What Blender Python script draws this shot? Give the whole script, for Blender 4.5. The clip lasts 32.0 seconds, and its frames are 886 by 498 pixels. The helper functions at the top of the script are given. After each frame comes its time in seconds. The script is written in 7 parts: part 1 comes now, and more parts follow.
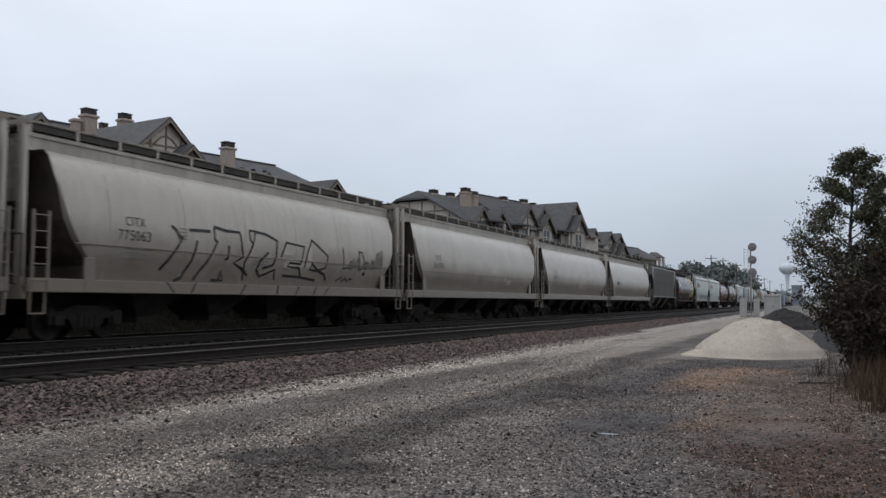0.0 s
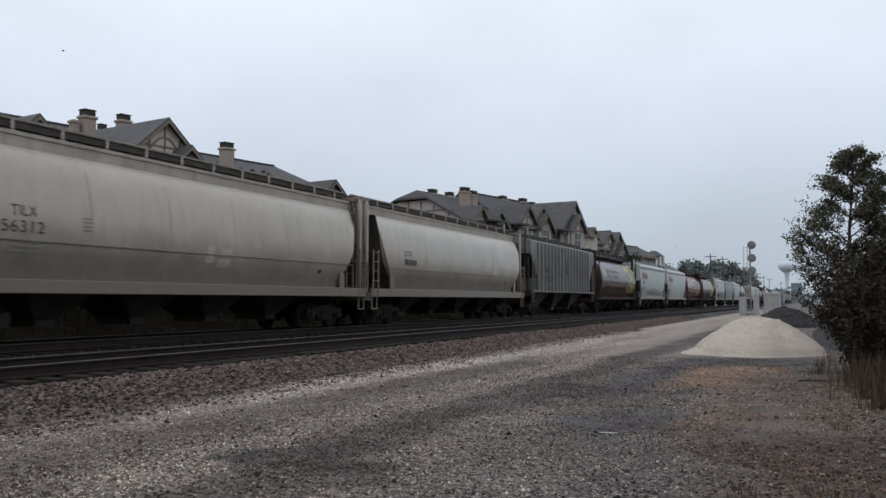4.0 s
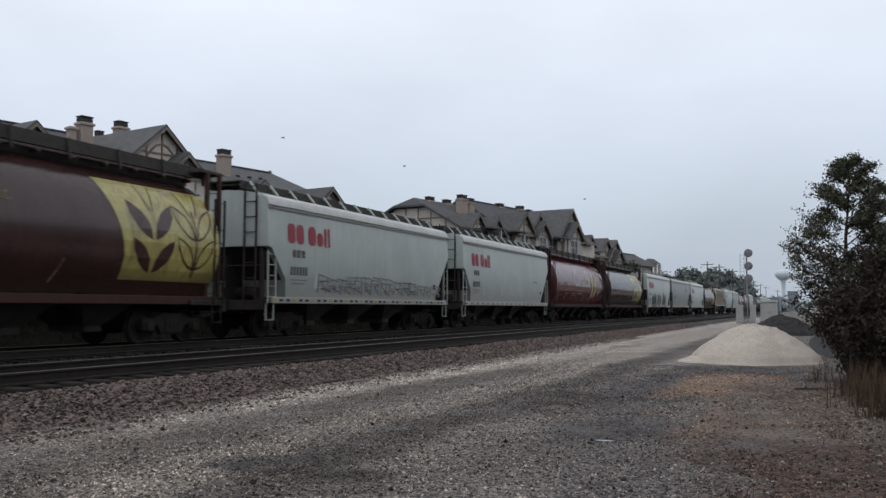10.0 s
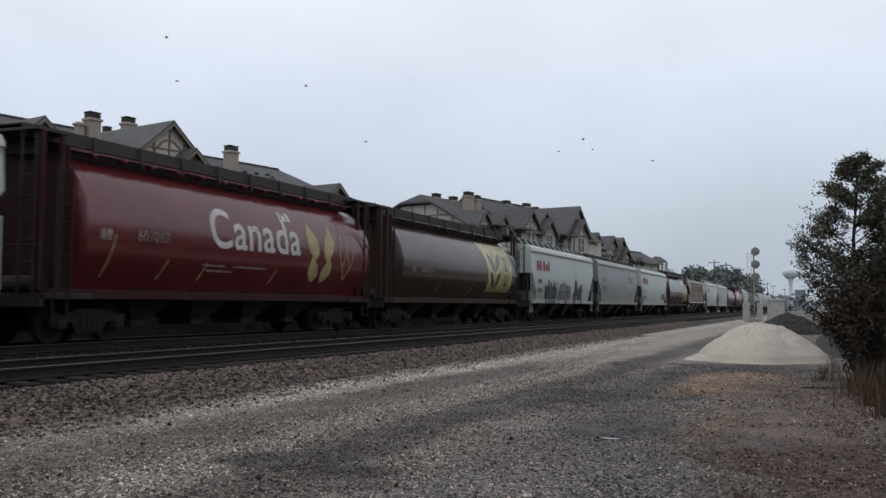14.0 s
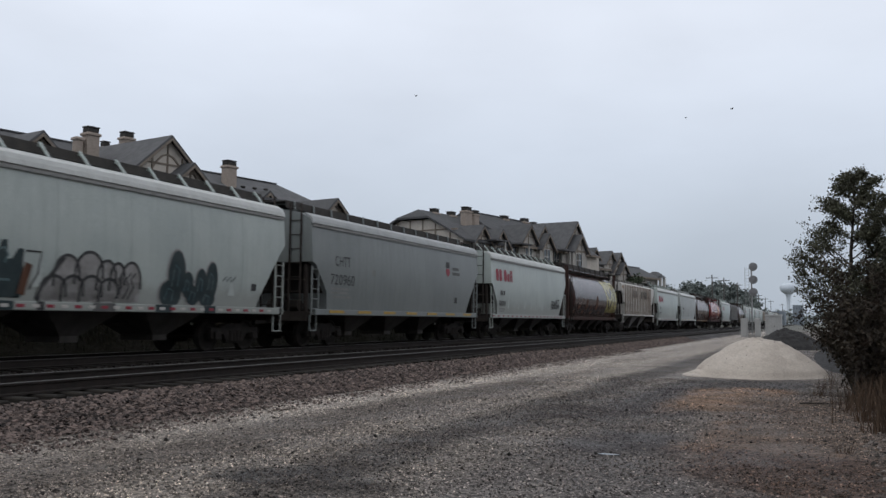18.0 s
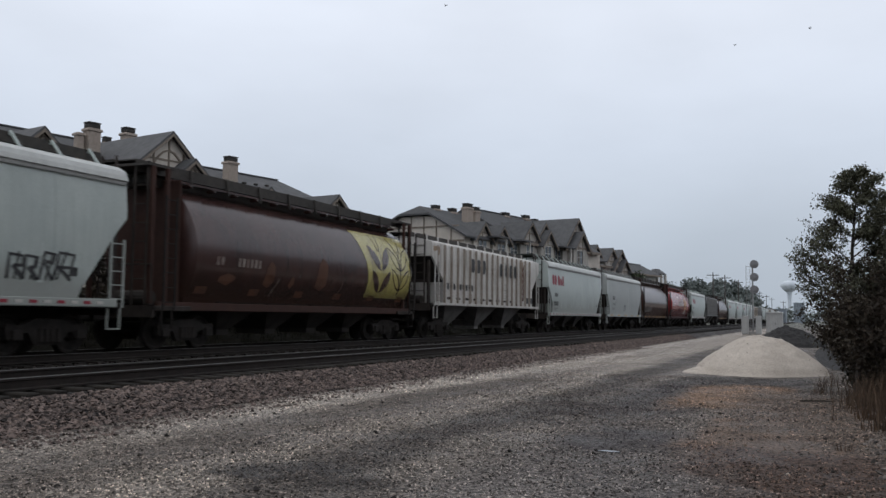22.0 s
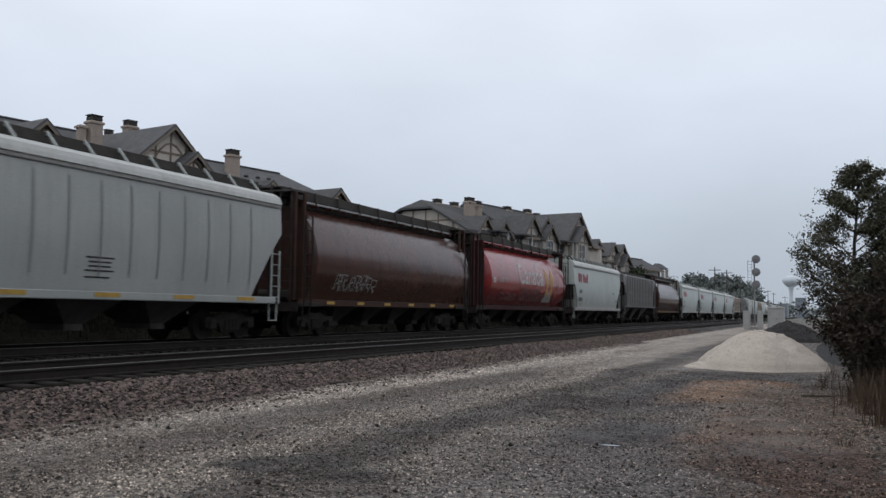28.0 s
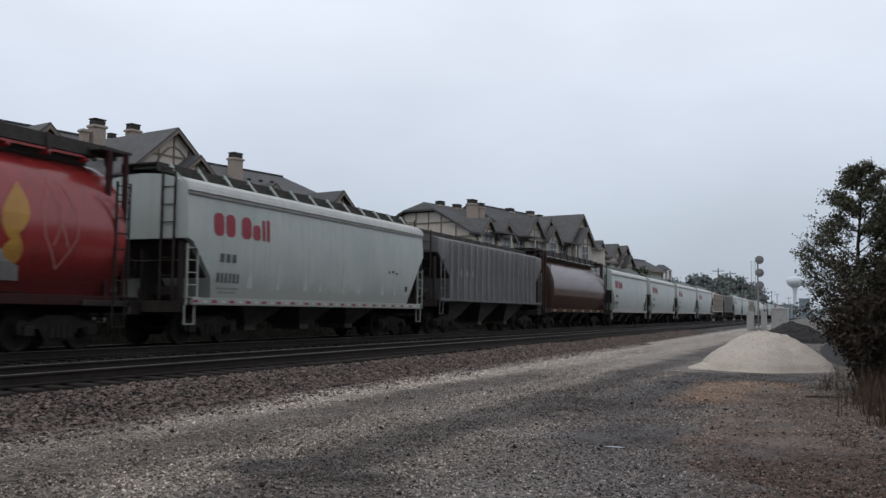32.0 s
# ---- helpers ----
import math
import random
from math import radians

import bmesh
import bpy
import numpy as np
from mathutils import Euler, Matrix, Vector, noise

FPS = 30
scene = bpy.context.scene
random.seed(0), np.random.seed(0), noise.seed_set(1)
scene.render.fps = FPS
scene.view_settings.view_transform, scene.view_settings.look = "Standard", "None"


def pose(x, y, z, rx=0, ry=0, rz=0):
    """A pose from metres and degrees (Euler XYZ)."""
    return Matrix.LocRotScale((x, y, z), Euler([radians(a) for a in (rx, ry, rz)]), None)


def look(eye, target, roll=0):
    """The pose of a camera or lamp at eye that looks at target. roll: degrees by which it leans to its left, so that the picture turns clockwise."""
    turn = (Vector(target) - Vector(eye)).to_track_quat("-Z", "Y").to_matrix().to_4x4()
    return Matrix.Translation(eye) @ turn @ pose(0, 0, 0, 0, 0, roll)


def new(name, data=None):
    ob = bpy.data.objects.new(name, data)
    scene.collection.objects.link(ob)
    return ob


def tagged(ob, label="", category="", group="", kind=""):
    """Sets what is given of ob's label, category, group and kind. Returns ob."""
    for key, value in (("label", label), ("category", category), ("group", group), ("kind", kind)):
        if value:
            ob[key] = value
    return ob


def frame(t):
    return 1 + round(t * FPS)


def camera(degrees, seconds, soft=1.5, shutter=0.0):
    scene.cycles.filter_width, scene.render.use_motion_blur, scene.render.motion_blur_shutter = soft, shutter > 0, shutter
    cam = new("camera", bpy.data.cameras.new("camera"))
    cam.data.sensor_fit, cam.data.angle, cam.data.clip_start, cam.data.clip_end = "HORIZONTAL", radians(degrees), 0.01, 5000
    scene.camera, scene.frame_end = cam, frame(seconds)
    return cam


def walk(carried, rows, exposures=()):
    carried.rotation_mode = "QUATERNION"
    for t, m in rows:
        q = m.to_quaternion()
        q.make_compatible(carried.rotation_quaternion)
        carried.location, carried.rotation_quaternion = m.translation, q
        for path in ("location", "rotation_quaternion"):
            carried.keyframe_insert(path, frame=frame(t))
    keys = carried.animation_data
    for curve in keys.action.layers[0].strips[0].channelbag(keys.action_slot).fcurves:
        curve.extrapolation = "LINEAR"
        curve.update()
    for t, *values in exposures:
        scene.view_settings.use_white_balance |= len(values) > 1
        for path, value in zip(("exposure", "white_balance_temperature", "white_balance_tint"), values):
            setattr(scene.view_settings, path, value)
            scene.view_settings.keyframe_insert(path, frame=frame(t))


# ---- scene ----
# The camera: hand-held on the gravel lot, turning a little.
EYE = (0.0, 0.0, 1.6)
cam = camera(52.2, 32.0, soft=1.5, shutter=0.3)
walk(cam, [
    (0, pose(*EYE, 93.247, -0.385, 22.524)), (0.5, pose(*EYE, 93.108, -0.455, 22.465)), (1, pose(*EYE, 92.947, -0.382, 22.421)),
    (1.5, pose(*EYE, 92.785, -0.359, 22.420)), (2, pose(*EYE, 92.606, -0.275, 22.437)), (2.5, pose(*EYE, 92.593, -0.067, 22.513)),
    (3, pose(*EYE, 92.941, -0.078, 22.509)), (3.5, pose(*EYE, 93.125, -0.083, 22.482)), (5.5, pose(*EYE, 93.517, -0.383, 22.494)),
    (6, pose(*EYE, 93.614, -0.382, 22.228)), (6.5, pose(*EYE, 93.706, -0.291, 22.160)), (7, pose(*EYE, 93.819, -0.361, 22.131)),
    (7.5, pose(*EYE, 93.828, -0.295, 22.287)), (8, pose(*EYE, 93.741, -0.282, 22.274)), (8.5, pose(*EYE, 93.720, -0.324, 22.272)),
    (9, pose(*EYE, 93.692, -0.150, 22.252)), (9.5, pose(*EYE, 93.659, -0.143, 22.297)), (10, pose(*EYE, 93.691, -0.217, 22.305)),
    (10.5, pose(*EYE, 93.702, -0.227, 22.386)), (11, pose(*EYE, 93.753, -0.345, 22.480)), (11.5, pose(*EYE, 93.778, -0.469, 22.475)),
    (12, pose(*EYE, 93.796, -0.393, 22.427)), (12.5, pose(*EYE, 93.733, -0.422, 22.426)), (13, pose(*EYE, 93.621, -0.475, 22.437)),
    (13.5, pose(*EYE, 93.539, -0.558, 22.568)), (14, pose(*EYE, 93.495, -0.495, 22.697)), (14.5, pose(*EYE, 93.616, -0.621, 22.640)),
    (16.5, pose(*EYE, 94.170, -0.599, 22.318)), (17, pose(*EYE, 94.243, -0.567, 22.406)), (17.5, pose(*EYE, 94.390, -0.600, 22.473)),
    (18, pose(*EYE, 94.443, -0.548, 22.558)), (18.5, pose(*EYE, 94.504, -0.474, 22.639)), (19, pose(*EYE, 94.562, -0.498, 22.621)),
    (19.5, pose(*EYE, 94.703, -0.478, 22.672)), (20, pose(*EYE, 94.759, -0.776, 22.595)), (20.5, pose(*EYE, 94.702, -0.772, 22.703)),
    (21, pose(*EYE, 94.580, -0.792, 22.676)), (21.5, pose(*EYE, 94.456, -0.739, 22.624)), (22, pose(*EYE, 94.229, -0.705, 22.612)),
    (22.5, pose(*EYE, 94.085, -0.673, 22.722)), (23, pose(*EYE, 93.955, -0.552, 22.850)), (23.5, pose(*EYE, 93.822, -0.563, 22.915)),
    (24, pose(*EYE, 93.758, -0.548, 22.823)), (24.5, pose(*EYE, 93.680, -0.472, 22.775)), (25, pose(*EYE, 93.664, -0.743, 22.783)),
    (25.5, pose(*EYE, 93.740, -0.866, 22.863)), (27.5, pose(*EYE, 93.852, -0.836, 22.679)), (28, pose(*EYE, 93.838, -0.916, 22.707)),
    (28.5, pose(*EYE, 93.833, -0.932, 22.757)), (29, pose(*EYE, 93.832, -0.857, 22.816)), (29.5, pose(*EYE, 93.848, -0.757, 22.761)),
    (30, pose(*EYE, 93.802, -0.739, 22.742)), (30.5, pose(*EYE, 93.841, -0.884, 22.767)), (31, pose(*EYE, 93.893, -0.881, 22.833)),
    (31.5, pose(*EYE, 93.943, -0.734, 22.914)), (32, pose(*EYE, 93.969, -0.674, 22.916)),
], exposures=[(0, 0.08), (9, 0.09), (13, 0.06), (19, 0.0), (23, 0.0), (26, 0.02), (32, 0.03)])

# ---- light: an overcast morning ----
SUN_ELEVATION, SUN_TURN = radians(52), radians(115)


def make_world():
    w = bpy.data.worlds.new("overcast_sky")
    scene.world = w
    w.use_nodes = True
    nt = w.node_tree
    nt.nodes.clear()
    n = nt.nodes.new
    co = n("ShaderNodeTexCoord")
    sep = n("ShaderNodeSeparateXYZ")
    nt.links.new(co.outputs["Generated"], sep.inputs[0])
    ramp = n("ShaderNodeValToRGB")
    el = ramp.color_ramp.elements
    el[0].position, el[0].color = 0.0, (0.455, 0.515, 0.592, 1)
    el[1].position, el[1].color = 1.0, (0.544, 0.580, 0.639, 1)
    for p, c in ((0.08, (0.544, 0.615, 0.711, 1)), (0.18, (0.693, 0.765, 0.881, 1)), (0.32, (0.832, 0.890, 0.999, 1)), (0.5, (0.792, 0.840, 0.927, 1))):
        e = el.new(p)
        e.color = c
    nt.links.new(sep.outputs["Z"], ramp.inputs[0])
    mp = n("ShaderNodeMapping")
    mp.inputs["Scale"].default_value = (1.2, 1.2, 3.0)
    nt.links.new(co.outputs["Generated"], mp.inputs[0])
    cloud = n("ShaderNodeTexNoise")
    cloud.inputs["Scale"].default_value = 2.2
    cloud.inputs["Detail"].default_value = 5
    nt.links.new(mp.outputs[0], cloud.inputs[0])
    cr = n("ShaderNodeMapRange")
    cr.inputs[1].default_value, cr.inputs[2].default_value = 0.3, 0.7
    cr.inputs[3].default_value, cr.inputs[4].default_value = 0.93, 1.07
    nt.links.new(cloud.outputs[0], cr.inputs[0])
    mul = n("ShaderNodeVectorMath")
    mul.operation = "SCALE"
    nt.links.new(ramp.outputs[0], mul.inputs[0])
    nt.links.new(cr.outputs[0], mul.inputs["Scale"])
    sky = n("ShaderNodeTexSky")
    sky.sky_type, sky.sun_disc = "NISHITA", False
    sky.sun_elevation, sky.sun_rotation = SUN_ELEVATION, SUN_TURN
    sky.air_density, sky.dust_density = 1.0, 6.0
    dim = n("ShaderNodeVectorMath")
    dim.operation = "SCALE"
    dim.inputs["Scale"].default_value = 0.08
    nt.links.new(sky.outputs[0], dim.inputs[0])
    mix = n("ShaderNodeMix")
    mix.data_type = "RGBA"
    mix.inputs[0].default_value = 0.9
    nt.links.new(dim.outputs[0], mix.inputs[6])
    nt.links.new(mul.outputs[0], mix.inputs[7])
    bg = n("ShaderNodeBackground")
    bg.inputs[1].default_value = 1.0
    nt.links.new(mix.outputs[2], bg.inputs[0])
    out = n("ShaderNodeOutputWorld")
    nt.links.new(bg.outputs[0], out.inputs[0])


make_world()
sun = new("sun", bpy.data.lights.new("sun", "SUN"))
sun.data.energy, sun.data.angle, sun.data.color = 0.6, radians(40), (1.0, 0.96, 0.9)
sun.matrix_world = look((0, 0, 60), (-30 * math.sin(SUN_TURN + math.pi), 30 * math.cos(SUN_TURN + math.pi), 18))


# ---- materials ----
def surf(name, c1, c2, scale=3.0, rough=0.8, metal=0.0, bump=0.3, fine=40.0, streak=None, streak_amount=0.5,
         spots=None, spot_scale=6.0, spot_cut=0.62, piece=0.0, stretch=(1, 1, 1), spec=0.35, dirt_shade=None, mottle=0.2):
    """A weathered surface: two tones in patches, fine grain with relief, streaks that run down and spots of wear."""
    m = bpy.data.materials.new(name)
    m.use_nodes = True
    nt = m.node_tree
    b = nt.nodes["Principled BSDF"]
    n, link = nt.nodes.new, nt.links.new
    co = n("ShaderNodeTexCoord")
    mp = n("ShaderNodeMapping")
    mp.inputs["Scale"].default_value = stretch
    link(co.outputs["Object"], mp.inputs[0])

    def noise_at(s, detail=4.0, vec=None, rough_=0.6):
        t = n("ShaderNodeTexNoise")
        t.inputs["Scale"].default_value, t.inputs["Detail"].default_value = s, detail
        t.inputs["Roughness"].default_value = rough_
        link(vec or mp.outputs[0], t.inputs[0])
        return t.outputs[0]

    def ranged(sock, a, z, lo=0.0, hi=1.0):
        r = n("ShaderNodeMapRange")
        r.inputs[1].default_value, r.inputs[2].default_value = a, z
        r.inputs[3].default_value, r.inputs[4].default_value = lo, hi
        link(sock, r.inputs[0])
        return r.outputs[0]

    def mixed(fac, a, z, kind="MIX"):
        x = n("ShaderNodeMix")
        x.data_type, x.blend_type = "RGBA", kind
        for sock, val in ((x.inputs[0], fac), (x.inputs[6], a), (x.inputs[7], z)):
            if isinstance(val, tuple):
                sock.default_value = (*val, 1) if len(val) == 3 else val
            elif isinstance(val, float):
                sock.default_value = val
            else:
                link(val, sock)
        return x.outputs[2]

    col = mixed(ranged(noise_at(scale), 0.35, 0.65), c1, c2)
    grain = noise_at(fine, 6.0, None, 0.7)
    col = mixed(1.0, col, ranged_col(nt, grain, 0.3, 0.7, 1 - mottle, 1 + mottle), "MULTIPLY")
    if streak:
        m2 = n("ShaderNodeMapping")
        m2.inputs["Scale"].default_value = (5.0, 5.0, 0.35)
        link(co.outputs["Object"], m2.inputs[0])
        col = mixed(ranged(noise_at(1.0, 5.0, m2.outputs[0], 0.65), 0.48, 0.72, 0.0, streak_amount), col, streak)
    if spots:
        col = mixed(ranged(noise_at(spot_scale, 8.0, None, 0.7), spot_cut, spot_cut + 0.08), col, spots)
    if dirt_shade:   # dirt on the lower sides, ragged above, with dark ground reflections painted in
        low, high, tone = dirt_shade
        sp = n("ShaderNodeSeparateXYZ")
        link(co.outputs["Object"], sp.inputs[0])
        ed = n("ShaderNodeMath")
        ed.operation = "MULTIPLY_ADD"
        link(noise_at(0.9, 6.0, None, 0.65), ed.inputs[0])
        ed.inputs[1].default_value = -1.1
        link(sp.outputs["Z"], ed.inputs[2])
        col = mixed(ranged(ed.outputs[0], low - 0.45, high - 0.45, 0.75, 0.0), col, tone)
    if piece:
        oi = n("ShaderNodeObjectInfo")
        ge = n("ShaderNodeNewGeometry")
        add = n("ShaderNodeMath")
        add.operation = "ADD"
        link(oi.outputs["Random"], add.inputs[0])
        link(ge.outputs["Random Per Island"], add.inputs[1])
        fr = n("ShaderNodeMath")
        fr.operation = "FRACT"
        link(add.outputs[0], fr.inputs[0])
        col = mixed(1.0, col, ranged_col(nt, fr.outputs[0], 0, 1, 1 - piece, 1 + piece), "MULTIPLY")
    link(col, b.inputs["Base Color"])
    b.inputs["Metallic"].default_value = metal
    b.inputs["Specular IOR Level"].default_value = spec
    link(ranged(grain, 0.3, 0.7, max(rough - 0.12, 0.05), min(rough + 0.12, 1.0)), b.inputs["Roughness"])
    if bump:
        bp = n("ShaderNodeBump")
        bp.inputs["Strength"].default_value, bp.inputs["Distance"].default_value = bump, 0.02
        link(grain, bp.inputs["Height"])
        link(bp.outputs[0], b.inputs["Normal"])
    return m


def ranged_col(nt, sock, a, z, lo, hi):
    r = nt.nodes.new("ShaderNodeMapRange")
    r.inputs[1].default_value, r.inputs[2].default_value = a, z
    r.inputs[3].default_value, r.inputs[4].default_value = lo, hi
    nt.links.new(sock, r.inputs[0])
    return r.outputs[0]


def glass_mat(name, colour):
    m = bpy.data.materials.new(name)
    m.use_nodes = True
    b = m.node_tree.nodes["Principled BSDF"]
    b.inputs["Base Color"].default_value = (*colour, 1)
    b.inputs["Roughness"].default_value = 0.08
    b.inputs["Specular IOR Level"].default_value = 0.6
    return m


TAN = surf("tan_hopper_paint", (0.53, 0.495, 0.435), (0.475, 0.44, 0.385), 0.5, 0.3, streak=(0.28, 0.255, 0.21), streak_amount=0.3, bump=0.012, spots=(0.17, 0.12, 0.08), spot_cut=0.74, dirt_shade=(1.5, 2.75, (0.15, 0.123, 0.097)), mottle=0.06)
PALE = surf("pale_grey_green_paint", (0.46, 0.505, 0.475), (0.39, 0.435, 0.415), 0.5, 0.36, streak=(0.29, 0.315, 0.295), streak_amount=0.34, bump=0.04, spots=(0.2, 0.17, 0.13), spot_cut=0.74, dirt_shade=(1.5, 1.9, (0.3, 0.31, 0.285)))
GREY = surf("grey_hopper_paint", (0.225, 0.242, 0.237), (0.19, 0.207, 0.203), 0.5, 0.36, streak=(0.15, 0.16, 0.155), streak_amount=0.55, bump=0.05, spots=(0.12, 0.1, 0.08), spot_cut=0.74)
RIBGREY = surf("weathered_blue_grey_paint", (0.22, 0.23, 0.22), (0.16, 0.16, 0.152), 0.8, 0.6, streak=(0.075, 0.065, 0.058), streak_amount=0.8, bump=0.08, spots=(0.09, 0.055, 0.04), spot_cut=0.66)
DARKGREY = surf("dark_weathered_grey_paint", (0.13, 0.13, 0.13), (0.095, 0.095, 0.095), 0.8, 0.65, streak=(0.23, 0.23, 0.23), streak_amount=0.6, bump=0.08, spots=(0.1, 0.06, 0.04), spot_cut=0.7)
SILVER = surf("light_grey_hopper_paint", (0.40, 0.42, 0.405), (0.35, 0.37, 0.36), 0.5, 0.45, streak=(0.27, 0.28, 0.27), streak_amount=0.35, bump=0.03)
WHITE = surf("dirty_white_hopper_paint", (0.59, 0.57, 0.535), (0.49, 0.47, 0.44), 0.9, 0.6, streak=(0.2, 0.17, 0.14), streak_amount=0.7, bump=0.06, spots=(0.2, 0.105, 0.06), spot_cut=0.67)
BROWN = surf("dark_brown_hopper_paint", (0.066, 0.033, 0.028), (0.042, 0.022, 0.02), 0.6, 0.22, streak=(0.02, 0.014, 0.013), streak_amount=0.8, bump=0.02, spots=(0.1, 0.045, 0.03), spot_cut=0.72, spec=0.42, dirt_shade=(1.5, 2.1, (0.045, 0.025, 0.018)))
RUSTBROWN = surf("rusty_brown_hopper_paint", (0.105, 0.046, 0.034), (0.06, 0.03, 0.025), 0.5, 0.24, streak=(0.025, 0.017, 0.015), streak_amount=0.85, bump=0.02, spots=(0.13, 0.06, 0.034), spot_cut=0.68, spec=0.38, dirt_shade=(1.5, 2.1, (0.07, 0.035, 0.022)))
DARKRED = surf("dark_red_hopper_paint", (0.13, 0.018, 0.02), (0.095, 0.014, 0.016), 0.6, 0.22, streak=(0.045, 0.014, 0.014), streak_amount=0.6, bump=0.02, spec=0.6)
# the lower tone holds dirt and a painted reflection of dark ground
RED = surf("bright_red_hopper_paint", (0.30, 0.028, 0.028), (0.23, 0.024, 0.024), 0.6, 0.22, streak=(0.12, 0.02, 0.02), streak_amount=0.5, bump=0.02, spec=0.6, dirt_shade=(1.35, 2.15, (0.075, 0.024, 0.022)))
SILLBROWN = surf("dark_rusty_sill_steel", (0.048, 0.025, 0.0205), (0.062, 0.032, 0.025), 3.0, 0.75, bump=0.2, spec=0.2)
SILLRED = surf("dirty_dark_red_steel", (0.05, 0.014, 0.014), (0.03, 0.011, 0.011), 3.0, 0.7, bump=0.2, spec=0.2)
ROOFLIGHT = surf("light_roof_paint", (0.55, 0.56, 0.54), (0.47, 0.48, 0.46), 1.2, 0.5, bump=0.05, streak=(0.33, 0.33, 0.31), streak_amount=0.4)
ROOFDULL = surf("dull_grey_roof_paint", (0.38, 0.39, 0.385), (0.31, 0.32, 0.315), 1.2, 0.5, bump=0.05, streak=(0.24, 0.24, 0.23), streak_amount=0.4)
STEELDARK = surf("black_grimy_steel", (0.024, 0.0215, 0.02), (0.036, 0.0315, 0.029), 4.0, 0.85, bump=0.3, spec=0.12)
# grimy underside; the same dark tone paints shade onto the end slopes
GRIMESHADE = surf("grimy_underside_and_end_shade", (0.062, 0.055, 0.05), (0.038, 0.034, 0.032), 1.5, 0.88, bump=0.2, spec=0.15)
PALEGRIME = surf("dusty_grey_hopper_bay", (0.2, 0.19, 0.18), (0.13, 0.122, 0.116), 1.2, 0.8, bump=0.15, streak=(0.06, 0.055, 0.05))
DUSTBAY = surf("dull_brown_hopper_bay", (0.105, 0.096, 0.088), (0.07, 0.063, 0.058), 1.2, 0.85, bump=0.15, streak=(0.035, 0.03, 0.027))
WALKWAY = surf("dark_grating_steel", (0.04, 0.037, 0.034), (0.06, 0.053, 0.047), 5.0, 0.8, bump=0.3)
MARKBLACK = surf("black_lettering_paint", (0.03, 0.03, 0.032), (0.06, 0.06, 0.06), 3.0, 0.6, bump=0.0)
MARKRED = surf("red_lettering_paint", (0.30, 0.03, 0.05), (0.25, 0.03, 0.045), 3.0, 0.5, bump=0.0)
MARKWHITE = surf("white_lettering_paint", (0.62, 0.6, 0.58), (0.5, 0.48, 0.46), 3.0, 0.55, bump=0.0)
MARKFADED = surf("faded_pale_lettering_paint", (0.3, 0.26, 0.23), (0.14, 0.09, 0.075), 4.0, 0.6, bump=0.0)
# darker foot: the ground's reflection put into the panel's colour
MARKYELLOW = surf("yellow_panel_paint", (0.46, 0.40, 0.12), (0.38, 0.33, 0.10), 1.5, 0.28, bump=0.02, streak=(0.14, 0.11, 0.05), streak_amount=0.8, spec=0.8, dirt_shade=(1.5, 1.9, (0.16, 0.12, 0.06)))
MARKGOLD = surf("gold_wheat_paint", (0.46, 0.25, 0.05), (0.38, 0.19, 0.05), 2.0, 0.45, bump=0.0)
MARKGREY = surf("grey_stencil_paint", (0.2, 0.2, 0.19), (0.27, 0.27, 0.26), 3.0, 0.6, bump=0.0)
YELLOWSTRIPE = surf("yellow_reflective_strip", (0.5, 0.32, 0.06), (0.42, 0.26, 0.06), 3.0, 0.5, bump=0.0)
TEAL = surf("teal_spray_paint", (0.05, 0.11, 0.13), (0.12, 0.17, 0.17), 2.5, 0.6, bump=0.0)
RAILSTEEL = surf("worn_rail_steel", (0.16, 0.152, 0.148), (0.11, 0.105, 0.103), 2.0, 0.5, metal=0.35, bump=0.03)
RAILRUST = surf("rusty_rail_web", (0.028, 0.021, 0.018), (0.018, 0.015, 0.013), 5.0, 0.85, bump=0.2)
TIE = surf("oily_dark_timber_tie", (0.021, 0.019, 0.0175), (0.033, 0.029, 0.025), 3.0, 0.9, bump=0.5, piece=0.3, spec=0.15)
STONE = surf("pink_brown_ballast_stone", (0.15, 0.113, 0.098), (0.084, 0.066, 0.06), 6.0, 0.85, bump=0.3, piece=0.9)
GRAVELSTONE = surf("grey_gravel_stone", (0.21, 0.185, 0.165), (0.12, 0.105, 0.096), 8.0, 0.85, bump=0.3, piece=0.85)
PALESTONE = surf("pale_limestone_chip", (0.33, 0.295, 0.25), (0.2, 0.178, 0.155), 8.0, 0.85, bump=0.2, piece=0.6)
SAND = surf("pale_damp_sand", (0.53, 0.47, 0.41), (0.46, 0.405, 0.35), 1.2, 0.9, bump=0.5, fine=18, spots=(0.26, 0.22, 0.18), spot_scale=6, spot_cut=0.71)
COAL = surf("black_cinder_heap", (0.018, 0.017, 0.0175), (0.032, 0.03, 0.029), 5.0, 0.9, bump=0.7, fine=15)
STUCCO = surf("cream_stucco", (0.56, 0.51, 0.45), (0.49, 0.445, 0.39), 1.5, 0.85, bump=0.2)
PALESTUCCO = surf("pale_grey_stucco", (0.42, 0.395, 0.36), (0.36, 0.34, 0.31), 1.5, 0.85, bump=0.2)
TIMBER = surf("brown_painted_timber", (0.23, 0.19, 0.155), (0.18, 0.15, 0.12), 3.0, 0.75, bump=0.2)
SHINGLE = surf("slate_grey_shingles", (0.108, 0.108, 0.111), (0.08, 0.081, 0.084), 2.0, 0.88, bump=0.4, fine=14, piece=0.18)
BRICKC = surf("buff_brick", (0.36, 0.305, 0.26), (0.30, 0.25, 0.21), 6.0, 0.85, bump=0.3)
